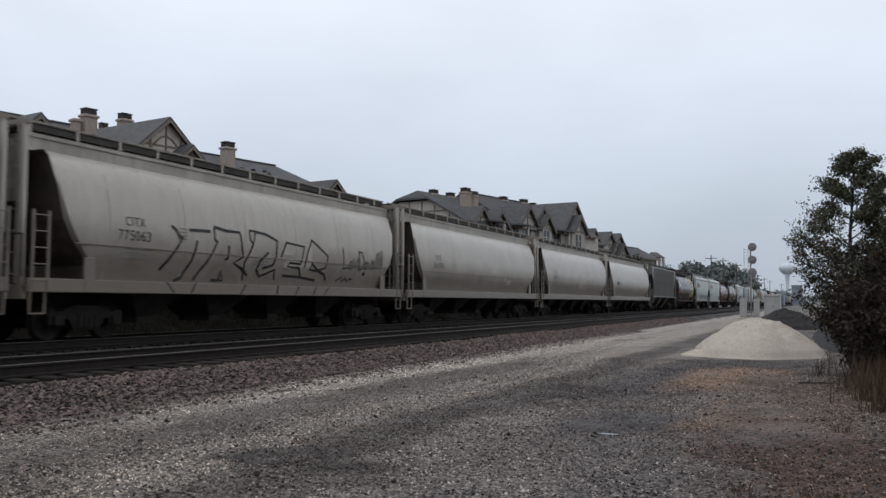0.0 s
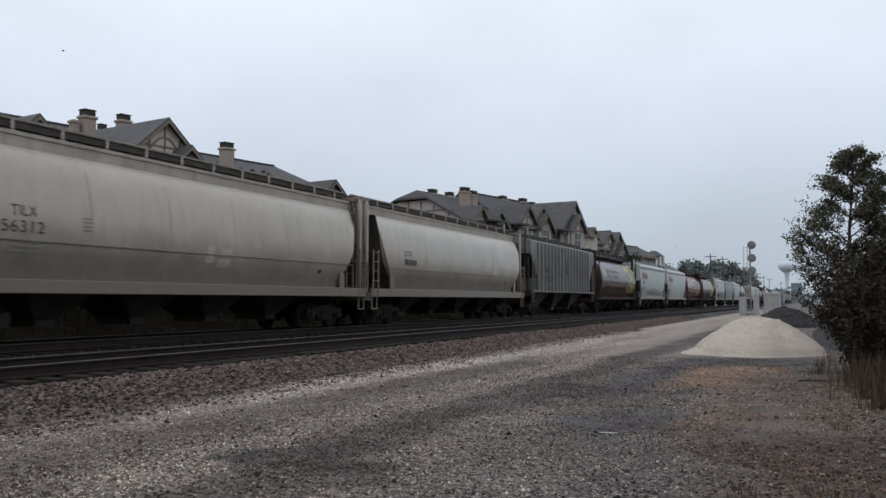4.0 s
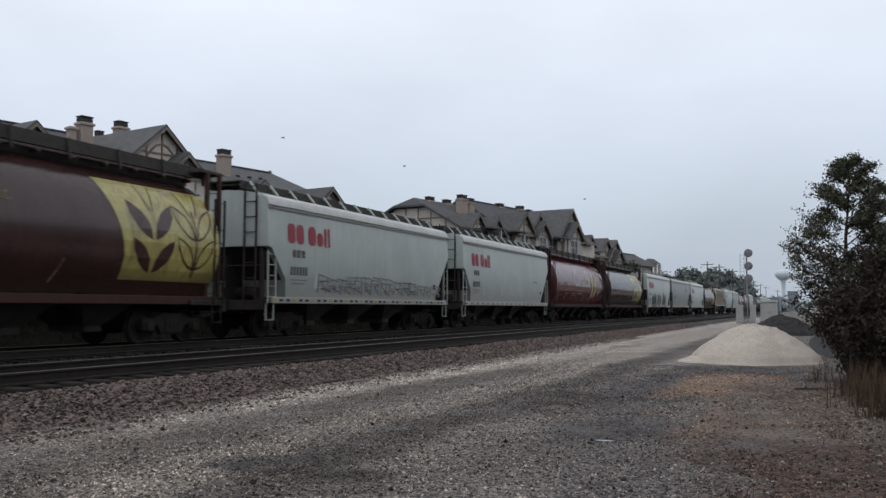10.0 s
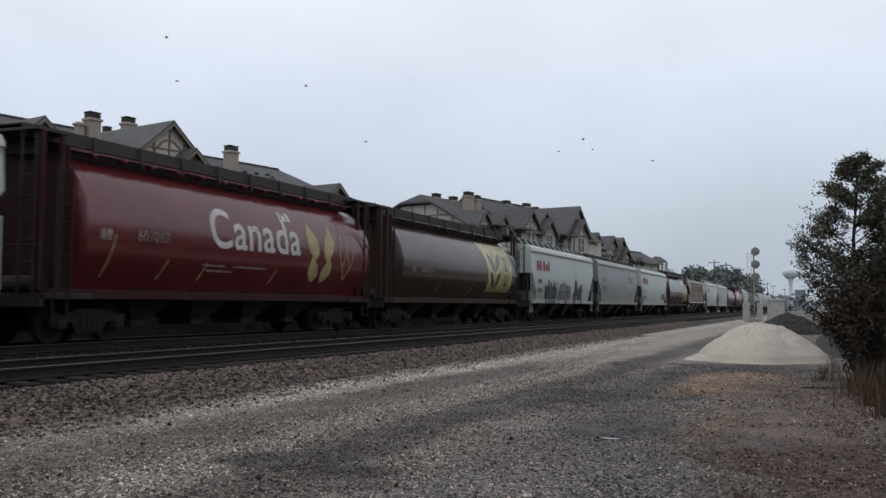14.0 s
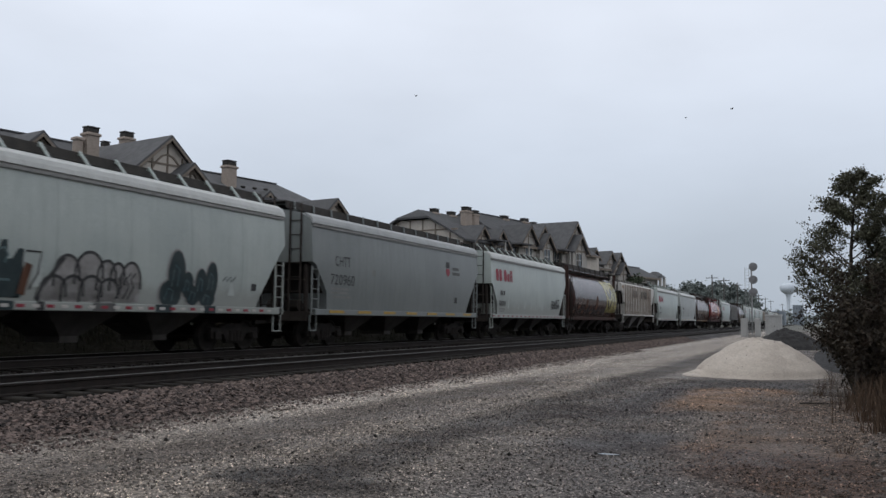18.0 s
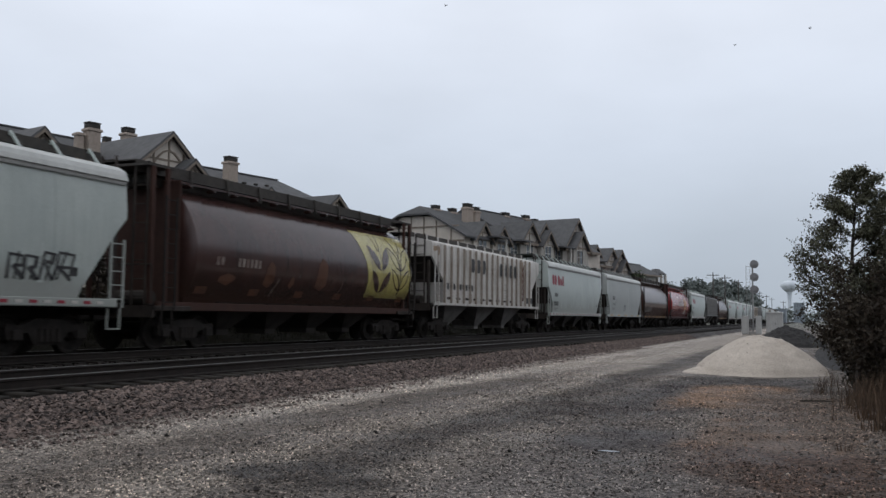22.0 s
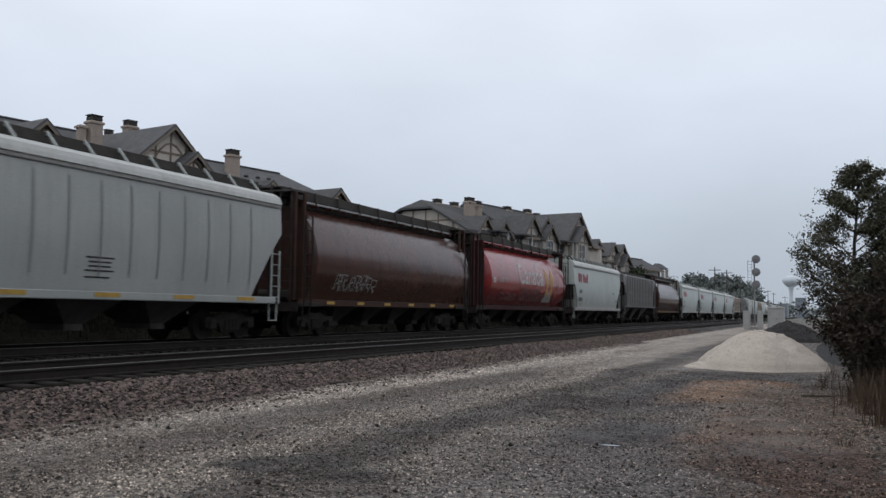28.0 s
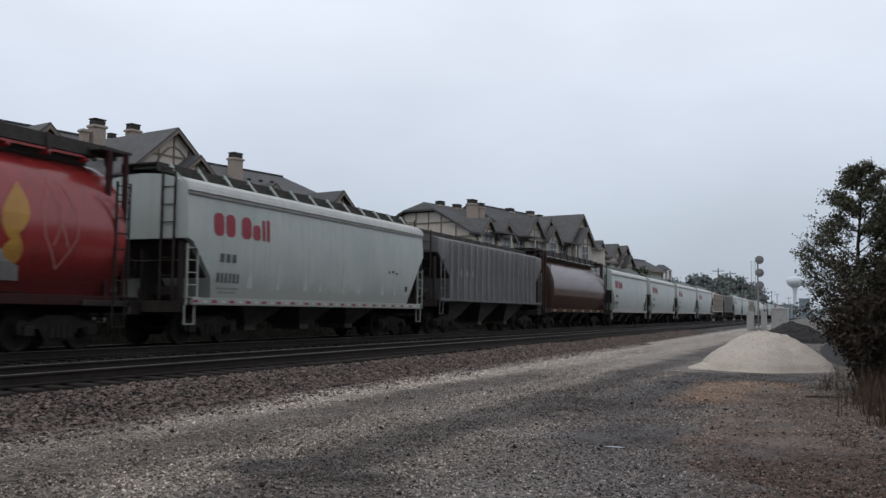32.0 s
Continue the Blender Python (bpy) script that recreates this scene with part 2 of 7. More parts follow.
CAPDARK = surf("dark_chimney_cap", (0.05, 0.045, 0.042), (0.035, 0.033, 0.03), 4.0, 0.8, bump=0.2)
WINDOWGLASS = glass_mat("dark_window_glass", (0.05, 0.06, 0.07))
TRIMWHITE = surf("off_white_window_trim", (0.55, 0.53, 0.49), (0.48, 0.46, 0.43), 4.0, 0.6, bump=0.1)
BOXPAINT = surf("pale_grey_cabinet_paint", (0.42, 0.42, 0.41), (0.36, 0.36, 0.35), 1.5, 0.5, bump=0.05, streak=(0.25, 0.24, 0.22), streak_amount=0.4)
SIGNALSILVER = surf("grey_signal_paint", (0.3, 0.3, 0.3), (0.24, 0.24, 0.24), 3.0, 0.5, bump=0.05)
SIGNALBLACK = surf("grey_black_signal_target", (0.25, 0.25, 0.26), (0.2, 0.2, 0.208), 3.0, 0.6, bump=0.05)
CONCRETE = surf("grey_concrete", (0.33, 0.32, 0.3), (0.27, 0.26, 0.25), 2.0, 0.85, bump=0.2)
# tower and far walls: distance haze is mixed into the base colours
TOWERPAINT = surf("haze_tinted_tower_paint", (0.64, 0.69, 0.74), (0.6, 0.65, 0.7), 0.2, 0.5, bump=0.0)
FARWALL = surf("haze_tinted_grey_cladding", (0.24, 0.27, 0.3), (0.21, 0.24, 0.265), 0.3, 0.8, bump=0.0)
POLEWOOD = surf("weathered_pole_wood", (0.11, 0.1, 0.095), (0.085, 0.078, 0.072), 3.0, 0.85, bump=0.3)
BARK = surf("dark_tree_bark", (0.055, 0.045, 0.038), (0.035, 0.03, 0.026), 6.0, 0.9, bump=0.8, fine=25)
LEAF = surf("dull_olive_leaf", (0.082, 0.083, 0.05), (0.06, 0.06, 0.04), 3.0, 0.65, bump=0.0, piece=0.5)
BUSHLEAF = surf("dark_brown_green_leaf", (0.044, 0.037, 0.024), (0.04, 0.028, 0.02), 2.0, 0.75, bump=0.0, piece=0.5)
# foliage paled in its colour to stand for haze
FARLEAF = surf("haze_tinted_far_foliage", (0.17, 0.192, 0.18), (0.14, 0.162, 0.152), 0.5, 0.85, bump=0.0, piece=0.3)
DRYGRASS = surf("dry_brown_grass", (0.105, 0.066, 0.042), (0.06, 0.042, 0.029), 3.0, 0.85, bump=0.0, piece=0.5)
NEARLEAF = surf("mid_green_foliage", (0.07, 0.088, 0.05), (0.05, 0.066, 0.04), 0.5, 0.8, bump=0.0, piece=0.35)
ENDGRIME = surf("brown_grimy_end_steel", (0.055, 0.046, 0.041), (0.032, 0.026, 0.023), 2.0, 0.8, bump=0.2, streak=(0.018, 0.015, 0.013), streak_amount=0.7, spec=0.2)
DARKSTONE = surf("soot_dark_ballast", (0.045, 0.038, 0.034), (0.028, 0.024, 0.022), 6.0, 0.9, bump=0.3, piece=0.6)
RUSTSTREAK = surf("dark_rust_streak", (0.13, 0.075, 0.045), (0.07, 0.045, 0.032), 5.0, 0.8, bump=0.05)
TANTOP = surf("dusty_tan_edge_paint", (0.43, 0.4, 0.35), (0.34, 0.315, 0.275), 1.0, 0.45, bump=0.02, streak=(0.2, 0.18, 0.15), streak_amount=0.5, mottle=0.08)
STEELTAN = surf("dusty_dark_grating", (0.075, 0.07, 0.063), (0.05, 0.046, 0.042), 3.0, 0.8, bump=0.2)
ENDTAN = surf("rusty_brown_end_sheet", (0.085, 0.07, 0.057), (0.055, 0.044, 0.036), 1.5, 0.75, bump=0.1, streak=(0.14, 0.12, 0.1), streak_amount=0.4, spec=0.2)
WALKTAN = surf("dusty_tan_walkway_steel", (0.3, 0.278, 0.24), (0.21, 0.193, 0.168), 3.0, 0.7, bump=0.2, streak=(0.07, 0.06, 0.05))
# rib tone holds rust stains and the painted-in shade of the rib edges
RIBWHITE = surf("rust_and_shade_darkened_white_rib", (0.42, 0.385, 0.345), (0.25, 0.2, 0.16), 1.5, 0.75, bump=0.1, streak=(0.1, 0.07, 0.05), streak_amount=0.8)
# tone of the shade painted beside blue-grey ribs
RIBSHADE = surf("blue_grey_rib_shade", (0.13, 0.132, 0.125), (0.085, 0.083, 0.078), 1.2, 0.7, bump=0.1, streak=(0.05, 0.045, 0.04), streak_amount=0.7)
RIBPALE = surf("dusty_pale_grey_rib", (0.27, 0.265, 0.26), (0.2, 0.195, 0.19), 1.2, 0.7, bump=0.1, streak=(0.12, 0.115, 0.11), streak_amount=0.6)
# run-down streaks, and the shade painted beside white ribs
DUSTSHADE = surf("grey_brown_streak_and_rib_shade", (0.36, 0.32, 0.28), (0.27, 0.235, 0.2), 5.0, 0.8, bump=0.0)
# far panes drawn close to the wall tone, as haze would leave them
FARGLASS = surf("haze_tinted_far_glazing", (0.17, 0.2, 0.225), (0.15, 0.175, 0.2), 1.0, 0.5, bump=0.0)
MARKPINK = surf("pale_pink_line_paint", (0.42, 0.17, 0.15), (0.34, 0.12, 0.11), 3.0, 0.5, bump=0.0)
SEAMTAN = surf("weathered_tan_weld_seam", (0.36, 0.335, 0.29), (0.31, 0.285, 0.245), 2.0, 0.5, bump=0.0)
SEAMPALE = surf("weathered_pale_weld_seam", (0.37, 0.405, 0.38), (0.32, 0.355, 0.335), 2.0, 0.5, bump=0.0)
FRESHTAN = surf("fresh_tan_touch_up_paint", (0.5, 0.465, 0.405), (0.46, 0.43, 0.375), 2.0, 0.4, bump=0.0)
WATERMAT = glass_mat("puddle_water", (0.1, 0.1, 0.1))
BIRDMAT = surf("dark_bird_feathers", (0.05, 0.05, 0.05), (0.08, 0.08, 0.08), 9.0, 0.8, bump=0.0)


def ground_material(name="wet_gravel_ground", piece=0.0, lift=1.0):
    """Wet grey gravel with a pale limestone strip by the ballast, wheel tracks, brown earth and fine stones."""
    m = bpy.data.materials.new(name)
    m.use_nodes = True
    nt = m.node_tree
    b = nt.nodes["Principled BSDF"]
    n, link = nt.nodes.new, nt.links.new
    co = n("ShaderNodeTexCoord")
    sep = n("ShaderNodeSeparateXYZ")
    link(co.outputs["Object"], sep.inputs[0])

    def tex(s, d=5.0, r=0.6, vec=None):
        t = n("ShaderNodeTexNoise")
        t.inputs["Scale"].default_value, t.inputs["Detail"].default_value, t.inputs["Roughness"].default_value = s, d, r
        link(vec or co.outputs["Object"], t.inputs[0])
        return t.outputs[0]

    def calc(op, a, z, c=None):
        x = n("ShaderNodeMath")
        x.operation = op
        for i, v in enumerate((a, z, c)):
            if v is None:
                continue
            if isinstance(v, (int, float)):
                x.inputs[i].default_value = v
            else:
                link(v, x.inputs[i])
        return x.outputs[0]

    def rng(s, a, z, lo=0.0, hi=1.0):
        r = n("ShaderNodeMapRange")
        r.interpolation_type = "SMOOTHSTEP"
        r.inputs[1].default_value, r.inputs[2].default_value = a, z
        r.inputs[3].default_value, r.inputs[4].default_value = lo, hi
        link(s, r.inputs[0])
        return r.outputs[0]

    def mix(f, a, z, kind="MIX"):
        x = n("ShaderNodeMix")
        x.data_type, x.blend_type = "RGBA", kind
        for sock, val in ((x.inputs[0], f), (x.inputs[6], a), (x.inputs[7], z)):
            if isinstance(val, tuple):
                sock.default_value = (*val, 1)
            elif isinstance(val, float):
                sock.default_value = val
            else:
                link(val, sock)
        return x.outputs[2]

    def band(pos, centre, half, soft):
        d = calc("ABSOLUTE", calc("SUBTRACT", pos, centre), 0)
        return rng(d, half, half + soft, 1.0, 0.0)

    X, Y = sep.outputs["X"], sep.outputs["Y"]
    wob = calc("MULTIPLY", calc("SUBTRACT", tex(0.22, 3.0), 0.5), 1.7)
    xw = calc("ADD", X, wob)
    mp = n("ShaderNodeMapping")
    mp.inputs["Scale"].default_value = (1.0, 0.25, 1.0)
    link(co.outputs["Object"], mp.inputs[0])
    long = tex(0.9, 5.0, 0.6, mp.outputs[0])
    mp2 = n("ShaderNodeMapping")
    mp2.inputs["Scale"].default_value = (1.0, 0.16, 1.0)
    mp2.inputs["Rotation"].default_value = (0, 0, radians(14))
    link(co.outputs["Object"], mp2.inputs[0])
    long2 = tex(0.55, 5.0, 0.6, mp2.outputs[0])
    col = mix(rng(tex(0.45, 4.0), 0.38, 0.62), (0.1, 0.083, 0.072), (0.155, 0.131, 0.113))
    wet = calc("MULTIPLY", rng(long2, 0.5, 0.62), rng(tex(0.16, 3.0), 0.4, 0.6, 0.15, 0.8))
    col = mix(wet, col, (0.066, 0.053, 0.047))
    col = mix(rng(long, 0.5, 0.68, 0.0, 0.5), col, (0.27, 0.232, 0.198))
    # a dusty apron by the ballast, its pale limestone strip, and wheel tracks that bend with it
    apron = calc("MULTIPLY", band(xw, -7.0, 1.5, 1.2), rng(tex(0.8, 5.0, 0.65), 0.3, 0.6, 0.2, 0.65))
    col = mix(apron, col, (0.17, 0.144, 0.123))
    near = rng(calc("ADD", Y, calc("MULTIPLY", wob, 2.0)), 7.0, 16.0, 0.3, 1.0)
    pale = calc("MULTIPLY", calc("MULTIPLY", band(xw, -8.5, 0.12, 0.95), rng(tex(1.1, 6.0, 0.7), 0.32, 0.58, 0.3, 1.0)), near)
    col = mix(pale, col, (0.46, 0.405, 0.35))
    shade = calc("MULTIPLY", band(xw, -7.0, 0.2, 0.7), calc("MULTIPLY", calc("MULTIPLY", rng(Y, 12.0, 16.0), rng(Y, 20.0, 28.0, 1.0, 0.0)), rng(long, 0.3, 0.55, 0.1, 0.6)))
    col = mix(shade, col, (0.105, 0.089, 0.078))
    beyond = calc("MULTIPLY", calc("MULTIPLY", band(xw, -7.3, 1.3, 1.0), rng(Y, 21.0, 30.0)), rng(long2, 0.36, 0.56, 0.35, 0.9))
    col = mix(beyond, col, (0.36, 0.316, 0.274))
    pale2 = calc("MULTIPLY", band(xw, -5.8, 0.2, 0.8), rng(long, 0.36, 0.56, 0.1, 0.55))
    col = mix(pale2, col, (0.33, 0.287, 0.245))
    pale3 = calc("MULTIPLY", band(calc("ADD", X, calc("MULTIPLY", wob, 0.6)), -3.9, 0.2, 0.8), rng(long2, 0.42, 0.6, 0.0, 0.5))
    col = mix(pale3, col, (0.27, 0.236, 0.204))
    rut = calc("MULTIPLY", band(xw, -4.75, 0.25, 0.6), rng(long, 0.3, 0.55, 0.2, 0.75))
    col = mix(rut, col, (0.062, 0.053, 0.048))
    grit = calc("MULTIPLY", calc("MULTIPLY", rng(X, -4.2, -2.8), rng(X, -0.6, 0.6, 1.0, 0.0)), calc("MULTIPLY", rng(Y, 4.0, 13.5, 1.0, 0.2), rng(tex(0.7, 4.0), 0.35, 0.55, 0.4, 1.0)))
    col = mix(grit, col, (0.15, 0.136, 0.13))
    # damp hollows on the lot, and tan and brown earth by the bushes
    xs_, ys_ = calc("ADD", X, calc("MULTIPLY", wob, 0.35)), calc("ADD", Y, calc("MULTIPLY", calc("SUBTRACT", tex(0.5, 4.0), 0.5), 5.0))
    rag = rng(tex(1.3, 6.0, 0.7), 0.32, 0.52, 0.35, 1.0)
    for cx, hx, sx, cy, hy, sy, tone in (
            (-2.4, 0.4, 0.7, 12.1, 0.4, 1.2, (0.075, 0.066, 0.064)), (-4.8, 0.6, 0.9, 7.8, 0.15, 0.6, (0.055, 0.046, 0.041)), (-3.8, 0.3, 0.8, 15.4, 0.6, 1.6, (0.062, 0.052, 0.047)), (-2.9, 0.5, 0.9, 20.0, 2.5, 3.0, (0.07, 0.061, 0.058)),
            (-1.7, 0.75, 0.6, 20.2, 1.9, 2.2, (0.25, 0.162, 0.108)), (-0.86, 0.4, 0.5, 13.8, 0.8, 1.2, (0.26, 0.165, 0.11)), (-0.41, 0.5, 0.6, 11.8, 0.5, 0.9, (0.22, 0.138, 0.094)), (-1.2, 0.3, 0.5, 12.1, 0.2, 0.6, (0.18, 0.117, 0.083)),
            (-0.3, 0.8, 0.9, 16.5, 3.0, 3.0, (0.128, 0.096, 0.076)), (0.5, 0.9, 0.9, 8.9, 1.1, 1.8, (0.085, 0.055, 0.041)), (-0.5, 0.6, 0.9, 10.9, 0.5, 1.2, (0.085, 0.057, 0.045)), (-1.9, 1.2, 0.8, 24.8, 1.0, 1.2, (0.075, 0.066, 0.062))):
        spot = calc("MULTIPLY", calc("MULTIPLY", band(xs_, cx, hx, sx), band(ys_, cy, hy, sy)), rag)
        col = mix(spot, col, tone)
    side = calc("MULTIPLY", rng(calc("ADD", X, wob), 0.4, 2.2), rng(tex(1.5, 5.0), 0.35, 0.6, 0.25, 1.0))
    col = mix(side, col, (0.075, 0.05, 0.038))
    bed = rng(calc("ADD", X, calc("MULTIPLY", wob, 0.3)), -8.95, -9.4)
    col = mix(bed, col, (0.036, 0.028, 0.0255))
    bed2 = rng(X, -10.0, -10.3)
    col = mix(bed2, col, (0.024, 0.0205, 0.019))
    # verge behind the tracks, its colour darkened to stand for shade there
    grass = rng(X, -17.7, -18.8)
    col = mix(grass, col, (0.014, 0.0125, 0.009))
    far = rng(Y, 120.0, 260.0)
    col = mix(far, col, (0.116, 0.115, 0.096))
    vor = n("ShaderNodeTexVoronoi")
    vor.inputs["Scale"].default_value = 34.0
    link(co.outputs["Object"], vor.inputs[0])
    sepc = n("ShaderNodeSeparateColor")
    link(vor.outputs["Color"], sepc.inputs[0])
    col = mix(1.0, col, rng(sepc.outputs[0], 0.0, 1.0, 0.25, 1.75), "MULTIPLY")
    col = mix(1.0, col, rng(tex(9.0, 6.0, 0.75), 0.3, 0.7, 0.7, 1.3), "MULTIPLY")
    if piece:   # loose stones take the ground's tone, each a little lighter or darker
        ge = n("ShaderNodeNewGeometry")
        col = mix(1.0, col, rng(ge.outputs["Random Per Island"], 0.0, 1.0, lift * (1 - piece), lift * (1 + piece)), "MULTIPLY")
    link(col, b.inputs["Base Color"])
    link(rng(tex(0.7, 5.0), 0.35, 0.65, 0.55, 0.95), b.inputs["Roughness"])
    link(rng(X, -17.7, -18.8, 0.3, 0.03), b.inputs["Specular IOR Level"])
    bp = n("ShaderNodeBump")
    bp.inputs["Strength"].default_value, bp.inputs["Distance"].default_value = 0.8, 0.03
    link(calc("ADD", vor.outputs["Distance"], tex(60.0, 4.0, 0.7)), bp.inputs["Height"])
    link(bp.outputs[0], b.inputs["Normal"])
    return m


GROUND = ground_material()
GRAVELTONE = ground_material("loose_lot_gravel", 0.8, 1.75)


# ---- mesh helpers ----
class Geo:
    """Collects vertices and faces for one mesh."""

    def __init__(self):
        self.v, self.f = [], []

    def add(self, verts, faces):
        k = len(self.v)
        self.v += [tuple(p) for p in verts]
        self.f += [tuple(i + k for i in q) for q in faces]
        return self

    def box(self, c, s, turn=None, chamfer=0.0):
        hx, hy, hz = s[0] / 2, s[1] / 2, s[2] / 2
        if chamfer:
            k = min(chamfer, hx * 0.6, hy * 0.6, hz * 0.6)
            pts, faces = [], []
            for z, kk in ((-hz, k), (-hz + k, 0), (hz - k, 0), (hz, k)):
                a, b = hx - kk, hy - kk
                pts += [(-a, -b, z), (a, -b, z), (a, b, z), (-a, b, z)]
            faces.append((3, 2, 1, 0))
            for r in range(3):
                for i in range(4):
                    j = (i + 1) % 4
                    faces.append((r * 4 + i, r * 4 + j, r * 4 + 4 + j, r * 4 + 4 + i))
            faces.append((12, 13, 14, 15))
        else:
            pts = [(-hx, -hy, -hz), (hx, -hy, -hz), (hx, hy, -hz), (-hx, hy, -hz), (-hx, -hy, hz), (hx, -hy, hz), (hx, hy, hz), (-hx, hy, hz)]
            faces = [(3, 2, 1, 0), (4, 5, 6, 7), (0, 1, 5, 4), (1, 2, 6, 5), (2, 3, 7, 6), (3, 0, 4, 7)]
        if turn is not None:
            pts = [turn @ Vector(p) for p in pts]
        return self.add([(p[0] + c[0], p[1] + c[1], p[2] + c[2]) for p in pts], faces)

    def tube(self, p, q, r, n=8, r2=None):
        p, q = Vector(p), Vector(q)
        d = (q - p).normalized()
        a = d.orthogonal().normalized()
        b = d.cross(a)
        r2 = r if r2 is None else r2
        pts = []
        for c, rr in ((p, r), (q, r2)):
            pts += [c + (a * math.cos(t) + b * math.sin(t)) * rr for t in (2 * math.pi * i / n for i in range(n))]
        faces = [(i, (i + 1) % n, n + (i + 1) % n, n + i) for i in range(n)]
        faces += [tuple(reversed(range(n))), tuple(range(n, 2 * n))]
        return self.add(pts, faces)

    def loft(self, rings, caps=True):
        n = len(rings[0])
        pts = [p for ring in rings for p in ring]
        faces = []
        for k in range(len(rings) - 1):
            for i in range(n):
                j = (i + 1) % n
                faces.append((k * n + i, k * n + j, (k + 1) * n + j, (k + 1) * n + i))
        if caps:
            faces += [tuple(reversed(range(n))), tuple(range((len(rings) - 1) * n, len(rings) * n))]
        return self.add(pts, faces)

    def prism(self, poly, a, b, put):
        """A flat outline of (p, q) pairs pushed from a to b; put(p, q, r) gives the place."""
        return self.loft([[put(p, q, a) for p, q in poly], [put(p, q, b) for p, q in poly]])

    def mesh(self, name, material, smooth=0.0):
        me = bpy.data.meshes.new(name)
        me.from_pydata(self.v, [], self.f)
        me.materials.append(material)
        bm = bmesh.new()
        bm.from_mesh(me)
        bmesh.ops.recalc_face_normals(bm, faces=bm.faces)
        bm.to_mesh(me)
        bm.free()
        if smooth:
            me.shade_smooth()
            me.set_sharp_from_angle(angle=radians(smooth))
        return me


MESHES = {}


def part(name, geo, material, parent, label="", key=None, smooth=0.0, m=None):
    """One mesh object under a thing or a part. geo: a Geo, or a function that makes one, kept under key for alike pieces."""
    if key is not None and key in MESHES:
        me = MESHES[key]
    else:
        g = geo() if callable(geo) else geo
        me = g if isinstance(g, bpy.types.Mesh) else g.mesh(name, material, smooth)
        if key is not None:
            MESHES[key] = me
    ob = new(name, me)
    ob.parent = parent
    if m is not None:
        ob.matrix_basis = m
    if label:
        ob["label"] = label
    return ob


def thing(name, label, category, m=None, group="", kind=""):
    ob = new(name)
    ob.empty_display_size = 0.3
    if m is not None:
        ob.matrix_basis = m
    return tagged(ob, label, category, group, kind)


def solid(name, geo, material, label, category="", kind="", smooth=0.0, m=None, group=""):
    """A thing that is one mesh."""
    ob = new(name, geo.mesh(name, material, smooth))
    if m is not None:
        ob.matrix_basis = m
    return tagged(ob, label, category, group, kind)


# ---- plan ----
TRACK_NEAR, TRACK_FAR = -11.55, -16.8   # centre lines; both run along y
RAIL_Z = 0.62                           # top of rail over the gravel lot
rng_ = np.random.default_rng(7)


def height(x, y):
    """The ground: gravel lot, ballast shoulder, two track beds, and a low bank by the bushes."""
    def ramp(a, b, v):
        s = min(max((v - a) / (b - a), 0.0), 1.0)
        return s * s * (3 - 2 * s)
    z = 0.37 * ramp(-8.8, -10.4, x)
    z -= 0.25 * ramp(-18.9, -19.8, x)
    z += 1.3 * ramp(-20.2, -22.6, x) * (1 - ramp(150, 220, y))
    z += 0.03 * noise.noise((x * 0.35, y * 0.2, 0.0)) + 0.012 * noise.noise((x * 1.7, y * 1.2, 3.0))
    z += 0.25 * ramp(1.0, 4.0, x) * ramp(4.0, 12.0, y)
    return z


def build_ground():
    xs = [-2500, -600, -150, -80, -50, -35, -28, -24, -22, -20] + list(np.arange(-19.5, 5.01, 0.35)) + [6, 8, 11, 16, 25, 45, 90, 200, 700, 2500]
    ys = [-2500, -600, -150, -50, -20, -8, -3, 0] + list(np.arange(1.0, 34, 0.45)) + list(np.arange(35, 70, 2.0)) + [75, 85, 100, 120, 150, 200, 300, 450, 700, 1200, 2600]
    # verge weeds coloured darker than leaves, to carry the shade behind the train
    g = Geo()
    pts = [(x, y, height(x, y)) for y in ys for x in xs]
    n = len(xs)
    g.add(pts, [(j * n + i, j * n + i + 1, (j + 1) * n + i + 1, (j + 1) * n + i) for j in range(len(ys) - 1) for i in range(n - 1)])
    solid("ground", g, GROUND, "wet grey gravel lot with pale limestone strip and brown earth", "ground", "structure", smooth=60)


def pebbles(name, count, place, size, material, label, flat=0.7, shard=1.0):
    """Loose stones in one mesh: squashed, turned octahedra with uneven corners."""
    base = np.array([(1, 0, 0), (-1, 0, 0), (0, 1, 0), (0, -1, 0), (0, 0, 1), (0, 0, -1)], float)
    tri = np.array([(0, 2, 4), (2, 1, 4), (1, 3, 4), (3, 0, 4), (2, 0, 5), (1, 2, 5), (3, 1, 5), (0, 3, 5)])
    xy = place(count)
    count = len(xy)
    s = rng_.uniform(size[0], size[1], (count, 1, 1)) * rng_.uniform(0.6, 1.3, (count, 6, 1))
    v = base[None] * s * np.array([shard, 1 / shard, flat])
    a = rng_.uniform(0, 6.28, count)
    ca, sa = np.cos(a)[:, None], np.sin(a)[:, None]
    x, y, z = v[..., 0], v[..., 1], v[..., 2]
    tilt = rng_.uniform(-0.5, 0.5, count)[:, None]
    z = z + x * tilt
    px, py = x * ca - y * sa, x * sa + y * ca
    zz = np.array([height(p[0], p[1]) for p in xy])
    v = np.stack([px + xy[:, :1], py + xy[:, 1:2], z + zz[:, None] + s[:, :1, 0] * 0.25], -1).reshape(-1, 3)
    f = (tri[None] + 6 * np.arange(count)[:, None, None]).reshape(-1, 3)
    me = bpy.data.meshes.new(name)
    me.from_pydata(v.tolist(), [], f.tolist())
    me.materials.append(material)
    return tagged(new(name, me), label, "stones", kind="stuff")


